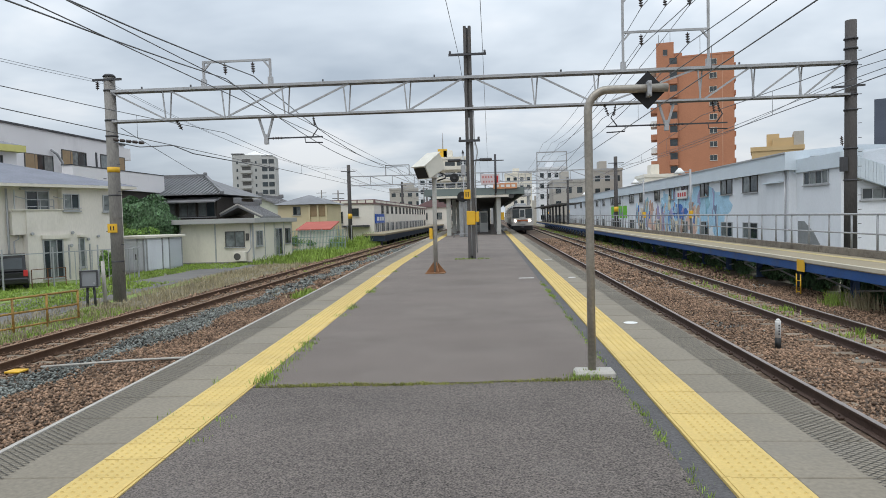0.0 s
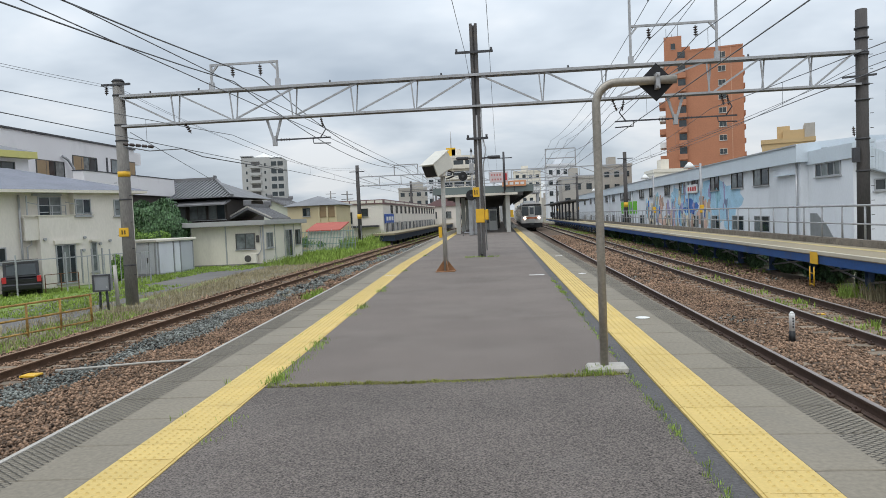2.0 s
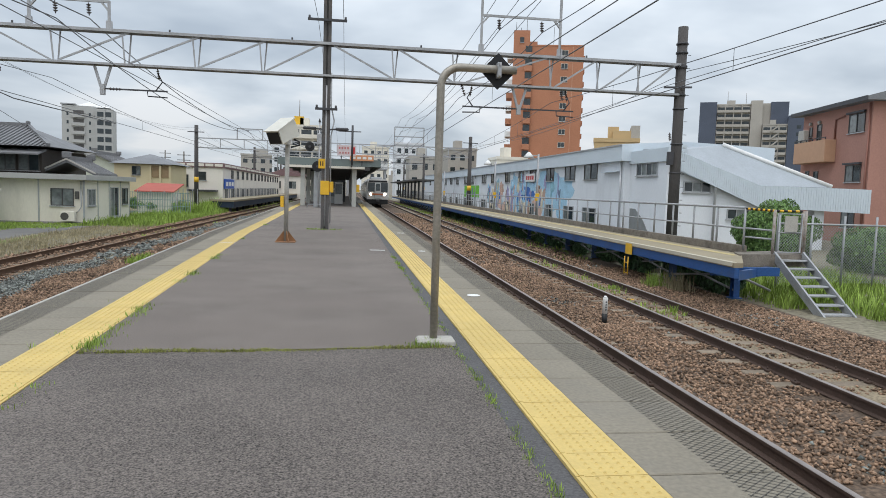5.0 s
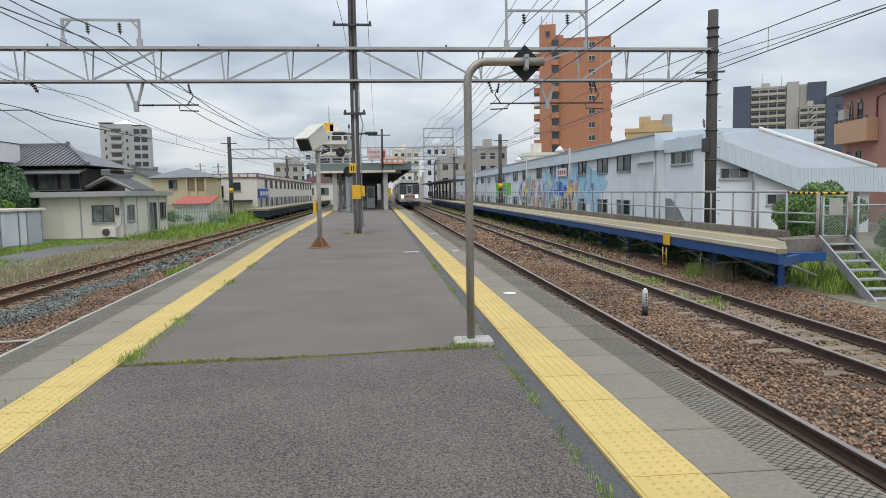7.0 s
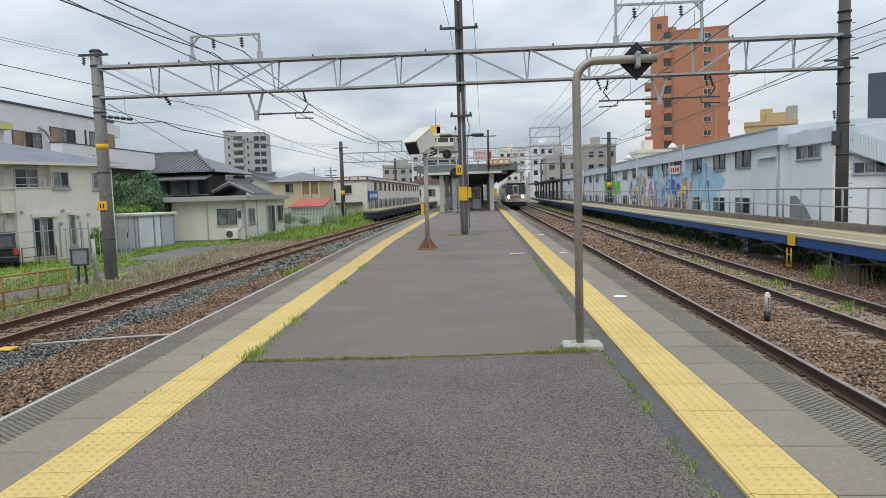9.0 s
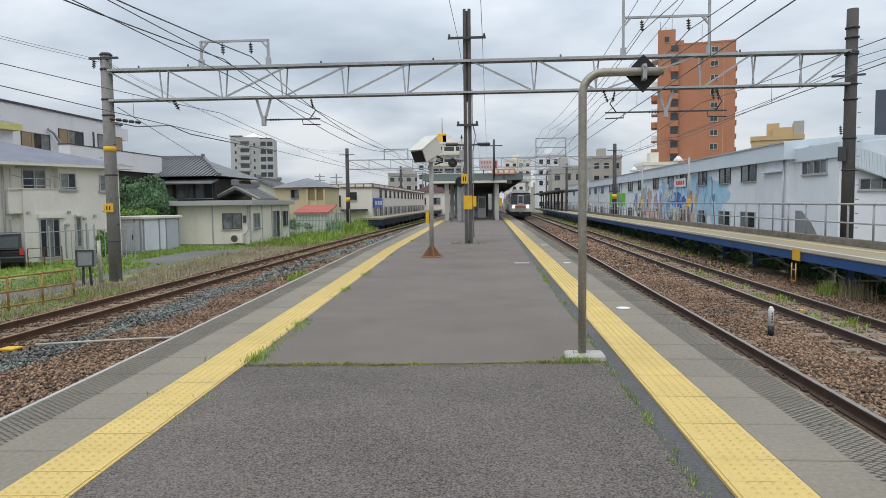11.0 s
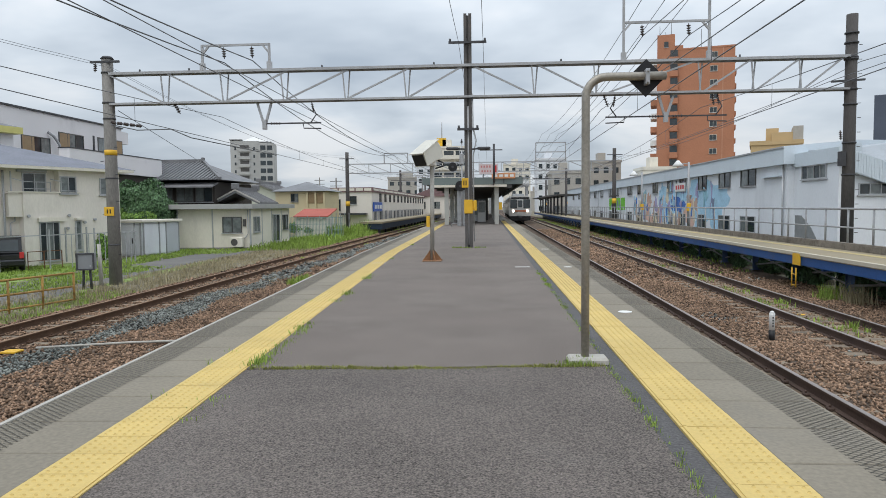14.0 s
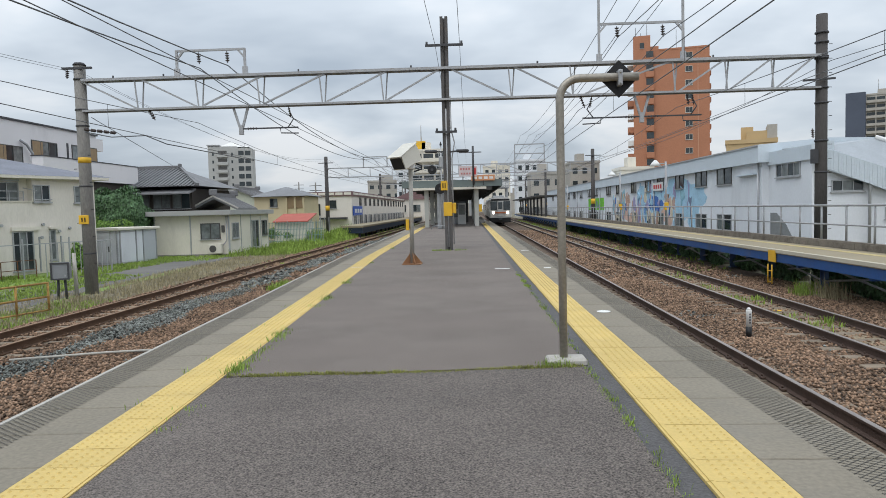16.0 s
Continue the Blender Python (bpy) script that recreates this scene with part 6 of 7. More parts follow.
window(house, I4, 4.2, 3.2, 1.1, 1.13, 2, FRAME_LIGHT)
M_P = Matrix.Translation((0, -0.38, 0))
bm = bmesh.new()
for z in (3.58, 3.9):
    bar(bm, (4.05, -0.3, z), (5.35, -0.3, z), 0.035)
for x in (4.05, 4.7, 5.35):
    bar(bm, (x, -0.3, 3.44), (x, -0.3, 3.9), 0.035)
part("balcony_rail", bm, FRAME_LIGHT, house)
part("awning_box", bm_box(3.95, 5.3, -0.14, -0.003, 4.36, 4.46), FRAME_LIGHT, house)
for x, dx in ((3.55, 0.3), (5.35, 0.35)):
    part("laundry_arm", bm_bar((x, -0.3, 4.05), (x + dx, -0.75, 3.9), 0.04), STEEL, house)
part("aerial_post", bm_bar((3.52, -0.34, 3.4), (3.52, -0.34, 4.35), 0.05), FRAME_LIGHT, house)
window(house, M_P, 5.76, 3.38, 0.8, 0.82, 2, FRAME_LIGHT)
part("window_rail", bm_bar((5.72, -0.5, 3.5), (6.6, -0.5, 3.5), 0.04), FRAME_LIGHT, house)
window(house, M_P, 7.8, 3.33, 0.75, 0.84, 2, FRAME_LIGHT)
window(house, M_P, 4.67, 0.2, 0.97, 1.83, 3, FRAME_LIGHT)
part("shutter_box", bm_box(4.6, 5.9, -0.53, -0.385, 2.05, 2.24), CREAM_LIGHT, house)
window(house, M_P, 6.43, 0.6, 0.3, 1.45, 1, FRAME_LIGHT)
part("door_canopy", bm_box(6.38, 6.82, -0.62, -0.385, 2.1, 2.2), CREAM_LIGHT, house)
for x in (5.78, 6.3, 6.85):
    part("blue_screen", bm_box(x, x + 0.05, -0.62, -0.55, 0.1, 1.75), STEEL, house)
window(house, I4, 2.3, 1.3, 0.35, 0.75, 1, FRAME_LIGHT)
bm = bmesh.new()
tube(bm, [(3.3, -0.12, 0), (3.3, -0.12, 4.4)], 0.05, 8)
tube(bm, [(3.75, -0.1, 2.6), (3.75, -0.1, 2.1), (3.55, -0.1, 2.0), (3.55, -0.1, 0)], 0.035, 8)
part("downpipe", bm, STEEL, house)
for x, z in ((4.2, 2.32), (6.13, 2.32), (6.04, 1.7), (7.46, 2.1), (6.92, 1.97)):
    part("vent_cap", bm_tube([(x, -0.38, z), (x, -0.48, z)], 0.07, 10), FRAME_LIGHT, house)
part("hip_ridge", bm_bar((-0.4, -0.4, HH + 0.18), (4.0, 4.0, HH + 1.52), 0.16, 0.08), ROOF_BLUE, rf)

yard = thing("yard_fence", "pale steel garden fence in front of the house", "fence", (-20.3, 25.2, GROUND_Z), 64.9)
part("top_rail", bm_bar((-1, 0, 1.5), (7.5, 0, 1.5), 0.04), FRAME_LIGHT, yard)
for k in range(12):
    part("picket", bm_bar((4.2 + k * 0.27, 0, 0.0), (4.2 + k * 0.27, 0, 1.5), 0.028), FRAME_LIGHT, yard)
for k in range(5):
    part("post", bm_bar((-1 + k * 2.1, 0, 0), (-1 + k * 2.1, 0, 1.75), 0.05), FRAME_LIGHT, yard)
step_rail = thing("step_railing", "thin brown handrail at the house door", "railing", (-19.6, 27.6, GROUND_Z), 64.9)
for x in (0, 0.7, 1.5):
    part("post", bm_bar((x, 0, 0), (x, 0, 0.8), 0.03), RUST, step_rail)
for z in (0.8, 0.4):
    part("rail", bm_bar((0, 0, z), (1.5, 0, z), 0.03), RUST, step_rail)

# parked car
CAR = mat("black_car_paint", (0.012, 0.012, 0.014), 0.25, vary=0.1, bump=0.0, spec=0.6)
car = thing("parked_car", "small black car parked beside the house", "car", (-20.75, 27.75, GROUND_Z), 36)
bm = bmesh.new()
box(bm, -0.72, 0.72, -1.7, 1.7, 0.25, 0.85, 0, 0.10)
prism(bm, [(-1.68, 0.84), (-1.55, 1.4), (-1.2, 1.52), (0.4, 1.5), (0.95, 0.84)], -0.64, 0.64, "x")
part("body", fixed(bm), CAR, car)
bm = bmesh.new()
prism(bm, [(-1.70, 0.92), (-1.585, 1.36), (-1.56, 1.36), (-1.66, 0.92)], -0.52, 0.52, "x")
part("rear_window", fixed(bm), GLASS, car)
for x in (-0.62, 0.62):
    part("tail_light", bm_box(x - 0.08, x + 0.08, -1.73, -1.68, 0.6, 0.86, 0.01), RED, car, "red tail light")
    for y in (-1.05, 1.05):
        wh = part("wheel", bm_tube([(x - 0.1, y, 0.28), (x + 0.1, y, 0.28)], 0.28, 16), BLACK, car)
        part("rim", bm_tube([(x - 0.11, y, 0.28), (x + 0.11, y, 0.28)], 0.16, 10), STEEL, wh)
part("bumper", bm_box(-0.72, 0.72, -1.78, -1.66, 0.28, 0.55, 0.05), CAR, car)

# garden shed
shed = thing("garden_shed", "white steel garden shed with a grey flat roof", "shed", (-21.3, 36.3, GROUND_Z), -9)
part("wall", bm_box(0, 2.45, 0, 3.3, 0, 1.85), mat("shed_white", (0.66, 0.68, 0.72), 0.6, vary=0.1, scale=1, bump=0.05, dirt=(0.33, 0.33, 0.33), dirt_amount=0.4, dirt_scale=1.5, stretch=(1, 1, 0.3)), shed)
part("roof", bm_box(-0.15, 2.65, -0.25, 3.45, 1.86, 2.0, 0.02), CREAM_LIGHT, shed)
for x, xw in ((0.1, 0.85), (1.0, 0.95), (2.02, 0.3)):
    part("door_panel", bm_box(x, x + xw, -0.05, -0.003, 0.1, 1.75, 0.01), MATS["shed_white"], shed)
for x in (0.05, 0.97, 1.985, 2.36):
    part("door_post", bm_box(x - 0.025, x + 0.025, -0.075, -0.003, 0.02, 1.84), STEEL, shed)
M_S = face_matrix("right", 2.45, 3.3)
for u, w_, shade in ((0.12, 1.25, "shed_white"), (1.5, 0.5, "shed_white"), (2.12, 1.1, "cabinet_grey_door")):
    bm = bmesh.new()
    box(bm, u, u + w_, -0.05, -0.003, 0.1, 1.76, 0, 0.01, M_S)
    part("door_panel", bm, MATS["shed_white"] if shade == "shed_white" else mat(shade, (0.46, 0.48, 0.52), 0.6, vary=0.1, scale=1, bump=0.05), shed)
for u in (0.06, 1.43, 2.06, 3.25):
    bm = bmesh.new()
    box(bm, u - 0.03, u + 0.03, -0.075, -0.003, 0.02, 1.84, 0, 0, M_S)
    part("door_post", bm, STEEL, shed)
part("handle", bm_box(1.85, 1.9, -0.08, -0.05, 0.7, 1.0), STEEL_DARK, shed)

# hut
hut = thing("track_hut", "cream prefabricated hut with a flat grey roof", "hut", (-19.7, 41.9, GROUND_Z))
part("wall", bm_box(0, 4.75, 0, 8.3, 0.12, 2.55), CREAM_LIGHT, hut)
part("plinth", bm_box(-0.05, 4.8, -0.05, 8.35, 0, 0.12), CONCRETE_OLD, hut)
part("roof", bm_box(-0.95, 5.1, -0.6, 8.7, 2.555, 2.86, 0.01), mat("grey_roof_edge", (0.36, 0.36, 0.35), 0.6, vary=0.1, scale=1, bump=0.05, dirt=(0.24, 0.22, 0.2), dirt_amount=0.3, dirt_scale=1.5), hut, "pale grey roof edge")
for x in (0.02, 2.3, 4.73):
    part("wall_strip", bm_box(x - 0.04, x + 0.04, -0.03, -0.002, 0.12, 2.54), FRAME_LIGHT, hut)
M_R = face_matrix("right", 4.75, 8.3)
for x in (0.02, 2.2, 4.2, 6.4, 8.28):
    bm = bmesh.new()
    box(bm, x - 0.04, x + 0.04, -0.03, -0.002, 0.12, 2.54, m=M_R)
    part("wall_strip", bm, FRAME_LIGHT, hut)
window(hut, I4, 2.95, 1.05, 1.25, 1.0, 2, FRAME, CURTAIN)
window(hut, M_R, 0.5, 1.05, 1.2, 1.0, 2, FRAME_LIGHT, CURTAIN)
window(hut, M_R, 4.4, 0.25, 1.5, 1.9, 2, FRAME_LIGHT)
window(hut, M_R, 6.7, 1.0, 1.2, 1.1, 2, FRAME)
ac = part("outdoor_unit", bm_box(3.55, 4.35, -0.42, -0.08, 0.16, 0.76, 0.02), CREAM_LIGHT, hut, "white air-conditioner unit")
part("fan_grille", bm_tube([(3.83, -0.42, 0.46), (3.83, -0.44, 0.46)], 0.22, 16), FRAME, ac)
part("gas_meter", bm_box(4.3, 4.48, -0.12, -0.003, 1.45, 1.9, 0.02), FRAME, hut)
bm = bmesh.new()
tube(bm, [(4.3, -0.1, 0.6), (4.5, -0.1, 0.8), (4.62, -0.1, 1.0), (4.62, -0.1, 2.5)], 0.03, 8)
part("pipe", bm, FRAME_LIGHT, hut)

# shrubs before the houses
bush("garden_tree", "dense dark green garden tree", (-22.0, 41.5, 1.0), (2.8, 1.8, 2.4), 20000, 0.10, LEAF, 51, 40)
bush("garden_shrub", "light green garden shrub", (-21.6, 40.2, 0.35), (1.7, 1.0, 1.2), 8000, 0.085, LEAF_LIGHT, 54, 14)
bush("garden_shrub", "dark climbing shrub beside the shed", (-20.4, 41.2, -0.1), (0.55, 0.6, 1.2), 2500, 0.1, LEAF, 57, 10)
bush("garden_shrub", "light green shrub by the house door", (-19.6, 33.2, -0.5), (0.6, 0.6, 0.8), 1500, 0.09, LEAF_LIGHT, 59, 8)

# white building and annex behind
wb = thing("white_building", "white flat-roofed building with brown-framed windows", "building", (-30.6, 36.0, GROUND_Z), 90)
LILAC = mat("pale_lilac_wall", (0.72, 0.70, 0.705), 0.8, vary=0.06, scale=0.4, bump=0.1, dirt=(0.38, 0.37, 0.38), dirt_amount=0.25, dirt_scale=0.4, stretch=(1, 1, 0.4))
part("wall", bm_box(0, 19.4, 0, 11, 0, 9.3), LILAC, wb)
part("end_bay", bm_box(19.41, 21.2, 0.4, 11, 8.2, 9.2), LILAC, wb)
part("parapet", bm_box(-0.1, 19.5, -0.12, 11.1, 9.303, 9.42), STEEL_DARK, wb)
TANP = mat("tan_shutter", (0.30, 0.21, 0.12), 0.7, vary=0.15, bump=0.1)
for u, w_, z, h_, n in ((7.0, 2.95, 6.1, 1.5, 3), (10.95, 3.0, 7.05, 1.15, 3), (15.85, 3.55, 7.15, 1.15, 3)):
    wn_ = window(wb, I4, u, z, w_, h_, n)
    su = u + 0.05 if u < 15 else u + w_ - 1.25
    part("shutter_panel", bm_box(su, su + 1.2, -0.055, -0.02, z + 0.05, z + h_ - 0.05), TANP, wn_, "tan shutter panel")
part("vent_slot", bm_box(15.2, 15.4, -0.05, -0.003, 7.1, 8.35), STEEL_DARK, wb)
part("stove_pipe", bm_tube([(9.6, -0.15, 8.0), (10.1, -0.25, 7.75), (10.6, -0.3, 7.2), (10.7, -0.3, 6.6)], 0.09, 8), STEEL, wb)
annex = thing("annex_building", "pale low annex with a plain parapet", "building", (-25.2, 38.4, GROUND_Z), 90)
part("wall", bm_box(0.95, 11.9, 0, 5.2, 0, 5.0), mat("dark_timber_and_shade", (0.05, 0.042, 0.036), 0.8, vary=0.3, scale=1, bump=0.2), annex)
part("parapet", bm_box(0.86, 12.3, -0.3, 0.4, 5.005, 6.3), LILAC, annex)
part("coping", bm_box(0.82, 12.34, -0.34, 0.44, 6.303, 6.36), STEEL_DARK, annex)
yh = thing("yellow_trim_house", "house with a yellow fascia and grey roof", "house", (-27.15, 30.35, GROUND_Z), 72)
part("wall", bm_box(0, 5.2, 0, 4, 0, 6.7), LILAC, yh)
part("fascia", bm_box(-0.4, 5.4, -0.5, 4.3, 6.7, 7.05), mat("pale_yellow_fascia", (0.56, 0.52, 0.18), 0.6, vary=0.1, bump=0.03), yh)
hip_roof(yh, 5.2, 4, 7.06, 0.75, 0.3, ROOF_GREY)
window(yh, I4, 2.2, 5.1, 2.2, 1.4, 3)

# old tiled house
jp = thing("tiled_house", "old wooden house with a dark tiled gable roof", "house", (-27.2, 50.2, GROUND_Z))
part("wall", bm_box(0, 6.6, 0, 8, 0, 4.6), MATS["dark_timber_and_shade"], jp)


def tile_roof(parent, w, d, z, rise, over, name="roof"):
    bm = bmesh.new()
    prism(bm, [(-over, z), (d / 2, z + rise), (d + over, z), (d + over, z - 0.15), (d / 2, z + rise - 0.18), (-over, z - 0.15)], -over, w + over, "x")
    ro = part(name, fixed(bm), ROOF_TILE, parent)
    n = int((w + 2 * over) / 0.3)
    for k in range(n):
        x = -over + 0.15 + k * 0.3
        part("roof_tile", bm_bar((x, -over, z + 0.03), (x, d / 2, z + rise + 0.03), 0.11, 0.06), ROOF_TILE, ro)
    part("ridge", bm_bar((-over, d / 2, z + rise + 0.12), (w + over, d / 2, z + rise + 0.12), 0.3, 0.3), ROOF_TILE, ro)
    for x in (-over, w + over):
        part("ridge_end", bm_box(x - 0.12, x + 0.12, d / 2 - 0.3, d / 2 + 0.3, z + rise + 0.1, z + rise + 0.55, 0.05), ROOF_TILE, ro)
    return ro


bm = bmesh.new()
rv = [bm.verts.new(p) for p in ((-0.7, -0.9, 4.75), (7.4, -0.9, 4.75), (7.4, 8.5, 4.75), (-0.7, 8.5, 4.75), (-0.7, 3.8, 6.35), (4.1, 3.8, 6.35))]
for f in ((0, 1, 5, 4), (1, 2, 5), (2, 3, 4, 5), (3, 0, 4), (3, 2, 1, 0)):
    bm.faces.new([rv[i] for i in f])
jr = part("roof", fixed(bm), ROOF_TILE, jp, "dark clay tile roof")
for k in range(26):
    x = -0.6 + 0.31 * k
    t_ = 1.0 if x < 4.1 else max(0.0, (7.4 - x) / 3.3)
    if t_ > 0.05:
        part("tile_strip", bm_bar((x, -0.9, 4.8), (x, -0.9 + 4.7 * t_, 4.8 + 1.6 * t_), 0.11, 0.06), ROOF_TILE, jr)
part("ridge", bm_bar((-0.7, 3.8, 6.45), (4.2, 3.8, 6.45), 0.3, 0.3), ROOF_TILE, jr)
part("ridge_end", bm_box(4.05, 4.25, 3.6, 4.0, 6.4, 6.75, 0.05), ROOF_TILE, jr)
part("hip_ridge", bm_bar((4.2, 3.8, 6.42), (7.4, -0.9, 4.85), 0.22, 0.2), ROOF_TILE, jr)
bm = bmesh.new()
prism(bm, [(-1.3, 4.15), (-1.3, 4.25), (0, 4.6), (0, 4.45)], -0.2, 6.9, "x")
part("lower_eave", fixed(bm), ROOF_TILE, jp)
for u in (0.4, 2.0, 3.6, 5.1):
    window(jp, I4, u, 3.1, 1.35, 1.2, 2, FRAME, CURTAIN if int(u * 2) % 2 else None)
part("balcony", bm_box(0.2, 6.4, -0.5, -0.02, 2.4, 2.6), MATS["dark_timber_and_shade"], jp)
ent = thing("entrance_roof", "small tiled gable with pale edge tiles", "house", (-17.6, 51.0, GROUND_Z), 90)
# dark wall colour stands for the shaded interior below this gable
part("wall", bm_box(0.4, 4, 0.3, 2.9, 0, 2.8), MATS["dark_timber_and_shade"], ent)
tile_roof(ent, 4, 3.2, 3.0, 0.95, 0.3)
bm = bmesh.new()
bar(bm, (-0.36, -0.3, 3.04), (-0.36, 1.6, 4.0), 0.1, 0.1)
bar(bm, (-0.36, 3.5, 3.04), (-0.36, 1.6, 4.0), 0.1, 0.1)
part("edge_tiles", bm, CONCRETE_WHITE, ent)
g2 = thing("green_house", "pale green house with a grey gable roof", "house", (-24.4, 78.0, GROUND_Z), 90)
bm = bmesh.new()
prism(bm, [(0, 0), (4.4, 0), (4.4, 4.3), (2.2, 5.3), (0, 4.3)], 0, 7, "x")
part("wall", fixed(bm), mat("pale_green_wall", (0.50, 0.52, 0.43), 0.8, vary=0.1, bump=0.1), g2)
tile_roof(g2, 7, 4.4, 4.4, 1.1, 0.4)

# yellow house, red roof, fence
ye = thing("yellow_house", "pale yellow house with a blue-grey hipped roof", "house", (-20.95, 66.0, GROUND_Z))
YWALL = mat("pale_yellow_wall", (0.60, 0.51, 0.33), 0.8, vary=0.08, scale=0.5, bump=0.1)
part("wall", bm_box(0, 5.0, 0, 6, 0, 4.2), YWALL, ye)
hip_roof(ye, 5.0, 6, 4.22, 1.0, 0.4, ROOF_GREY)
window(ye, I4, 1.55, 3.2, 0.75, 0.8, 2)
part("balcony_opening", bm_box(3.2, 4.9, -0.05, -0.003, 3.0, 4.1), MATS["tan_shutter"], ye)
for x in (3.2, 4.05, 4.9):
    part("balcony_post", bm_box(x - 0.08, x + 0.08, -0.2, 0.0, 1.9, 4.1), YWALL, ye)
red = thing("red_roof_shed", "low shed with a faded red roof", "shed", (-16.7, 58.0, GROUND_Z))
part("wall", bm_box(0, 2.7, 0, 3, 0, 1.75), CREAM, red)
bm = bmesh.new()
prism(bm, [(-0.3, 1.77), (-0.3, 1.86), (3.3, 2.5), (3.3, 2.41)], -0.1, 2.95, "x")
part("roof", fixed(bm), mat("faded_red_roof", (0.40, 0.10, 0.07), 0.7, vary=0.15, scale=1, bump=0.1), red)
gf = thing("green_mesh_fence", "teal wire mesh fence panels", "fence", (-18.2, 56.5, GROUND_Z))
for k in range(7):
    part("post", bm_bar((k, 0, 0), (k, 0, 1.9), 0.05), FENCE, gf)
TEAL = mat("teal_wire", (0.22, 0.32, 0.30), 0.7, vary=0.2, bump=0.0)
for k in range(48):
    part("wire_bar", bm_bar((k * 0.125, 0, 0.1), (k * 0.125, 0, 1.8), 0.03), TEAL, gf)
for z in (0.2, 0.7, 1.2, 1.75):
    part("wire_rail", bm_bar((0, 0, z), (6, 0, z), 0.04), TEAL, gf)
bush("wild_shrub", "wild green shrub behind the mesh fence", (-16.0, 58.6, -0.4), (2.0, 0.8, 0.8), 2500, 0.12, LEAF_LIGHT, 71, 14)

# beige building by the far west platform
bb = thing("beige_building", "long beige two-storey building with a maroon parapet band", "building", (-17.6, 75.0, GROUND_Z))
part("wall", bm_box(0, 4.7, 0, 62, 0, 4.3), CREAM, bb)
MAROON = mat("maroon_trim", (0.19, 0.115, 0.115), 0.7, vary=0.15, bump=0.05)
part("parapet", bm_box(-0.15, 4.85, -0.15, 62, 4.305, 4.8), MAROON, bb, "maroon parapet band")
for k in range(5):
    part("parapet_panel", bm_box(0.1 + k * 0.95, 0.9 + k * 0.95, -0.18, -0.152, 4.42, 4.7), CREAM_LIGHT, bb)
M_B = face_matrix("right", 4.7, 62)
for k in range(15):
    window(bb, M_B, 5.2 + 4.0 * k, 3.22, 1.5, 0.98, 2, FRAME, None, False) if k < 14 else None
    window(bb, M_B, 1.4 + 4.0 * k, 1.05, 1.5, 1.05, 2, FRAME, None, False)
    bm = bmesh.new()
    box(bm, 0.4 + 4.0 * k, 3.9 + 4.0 * k, -0.18, -0.152, 4.45, 4.68, m=M_B)
    part("parapet_panel", bm, CREAM_LIGHT, bb)
window(bb, I4, 2.2, 2.95, 0.8, 0.9, 1)
window(bb, I4, 0.9, 2.2, 0.3, 1.3, 1)
part("canopy", bm_box(1.2, 4.2, -0.8, -0.003, 1.75, 1.95), STEEL_DARK, bb)
sg = part("blue_sign", bm_box(4.75, 4.85, 0.4, 6.6, 2.1, 3.15), mat("blue_sign_paint", (0.03, 0.10, 0.42), 0.5, vary=0.1, bump=0.02), bb, "blue sign with white writing")
for k in range(3):
    part("text_bar", bm_box(4.855, 4.865, 1.1 + k * 1.8, 2.4 + k * 1.8, 2.4, 2.85), WHITE, sg)
bar_f = thing("bar_fence", "tall fence of grey vertical bars", "fence", (-12.6, 62.0, GROUND_Z))
for k in range(60):
    part("bar", bm_bar((-4.5 if k < 0 else 0, k * 1.1, 0), (0, k * 1.1, 2.2), 0.07) if k > 11 else bm_bar((-4.6 + k * 0.4, 0, 0), (-4.6 + k * 0.4, 0, 2.1), 0.06), STEEL, bar_f)

wp = thing("west_platform", "low far platform with a dark blue timber end", "platform", kind="structure")
bm = bmesh.new()
prism(bm, [(-12.2, 64.5), (-10.05, 64.5), (-9.5, 160), (-12.0, 160)], -0.2, -0.02, "z")
part("deck", fixed(bm), TAN, wp)
bm = bmesh.new()
prism(bm, [(-12.1, 64.6), (-10.12, 64.6), (-9.6, 160), (-11.9, 160)], -0.75, -0.2, "z")
part("girder", fixed(bm), mat("navy_girder", (0.02, 0.035, 0.06), 0.7, vary=0.3, bump=0.1), wp)
for k in range(24):
    part("leg", bm_box(-10.6, -10.4, 65 + 4 * k, 65.2 + 4 * k, GROUND_Z, -0.75), STEEL_DARK, wp)

# west tower block
tb = thing("tower_block", "pale grey apartment tower with a domed roof light", "building", (-78.8, 205.0, GROUND_Z + 0.6), 12)
TB = mat("pale_grey_tower", (0.42, 0.42, 0.405), 0.8, vary=0.06, scale=0.1, fine=2, bump=0.03)
part("wall", bm_box(0, 8.5, 0, 10, 0, 22.8), TB, tb)
part("wing", bm_box(8.5, 13.0, -0.8, 9, 0, 22.2), TB, tb)
bm = bmesh.new()
vs_ = [bm.verts.new(p) for p in ((3, 2, 22.8), (12, 2, 22.8), (12, 8, 22.8), (3, 8, 22.8), (6.5, 5, 24.6))]
for f in ((0, 1, 4), (1, 2, 4), (2, 3, 4), (3, 0, 4)):
    bm.faces.new([vs_[i] for i in f])
part("roof_top", fixed(bm), WHITE, tb)
part("corner_frame", bm_box(-0.3, 3.5, -0.2, 3, 23.0, 23.3), STEEL, tb)
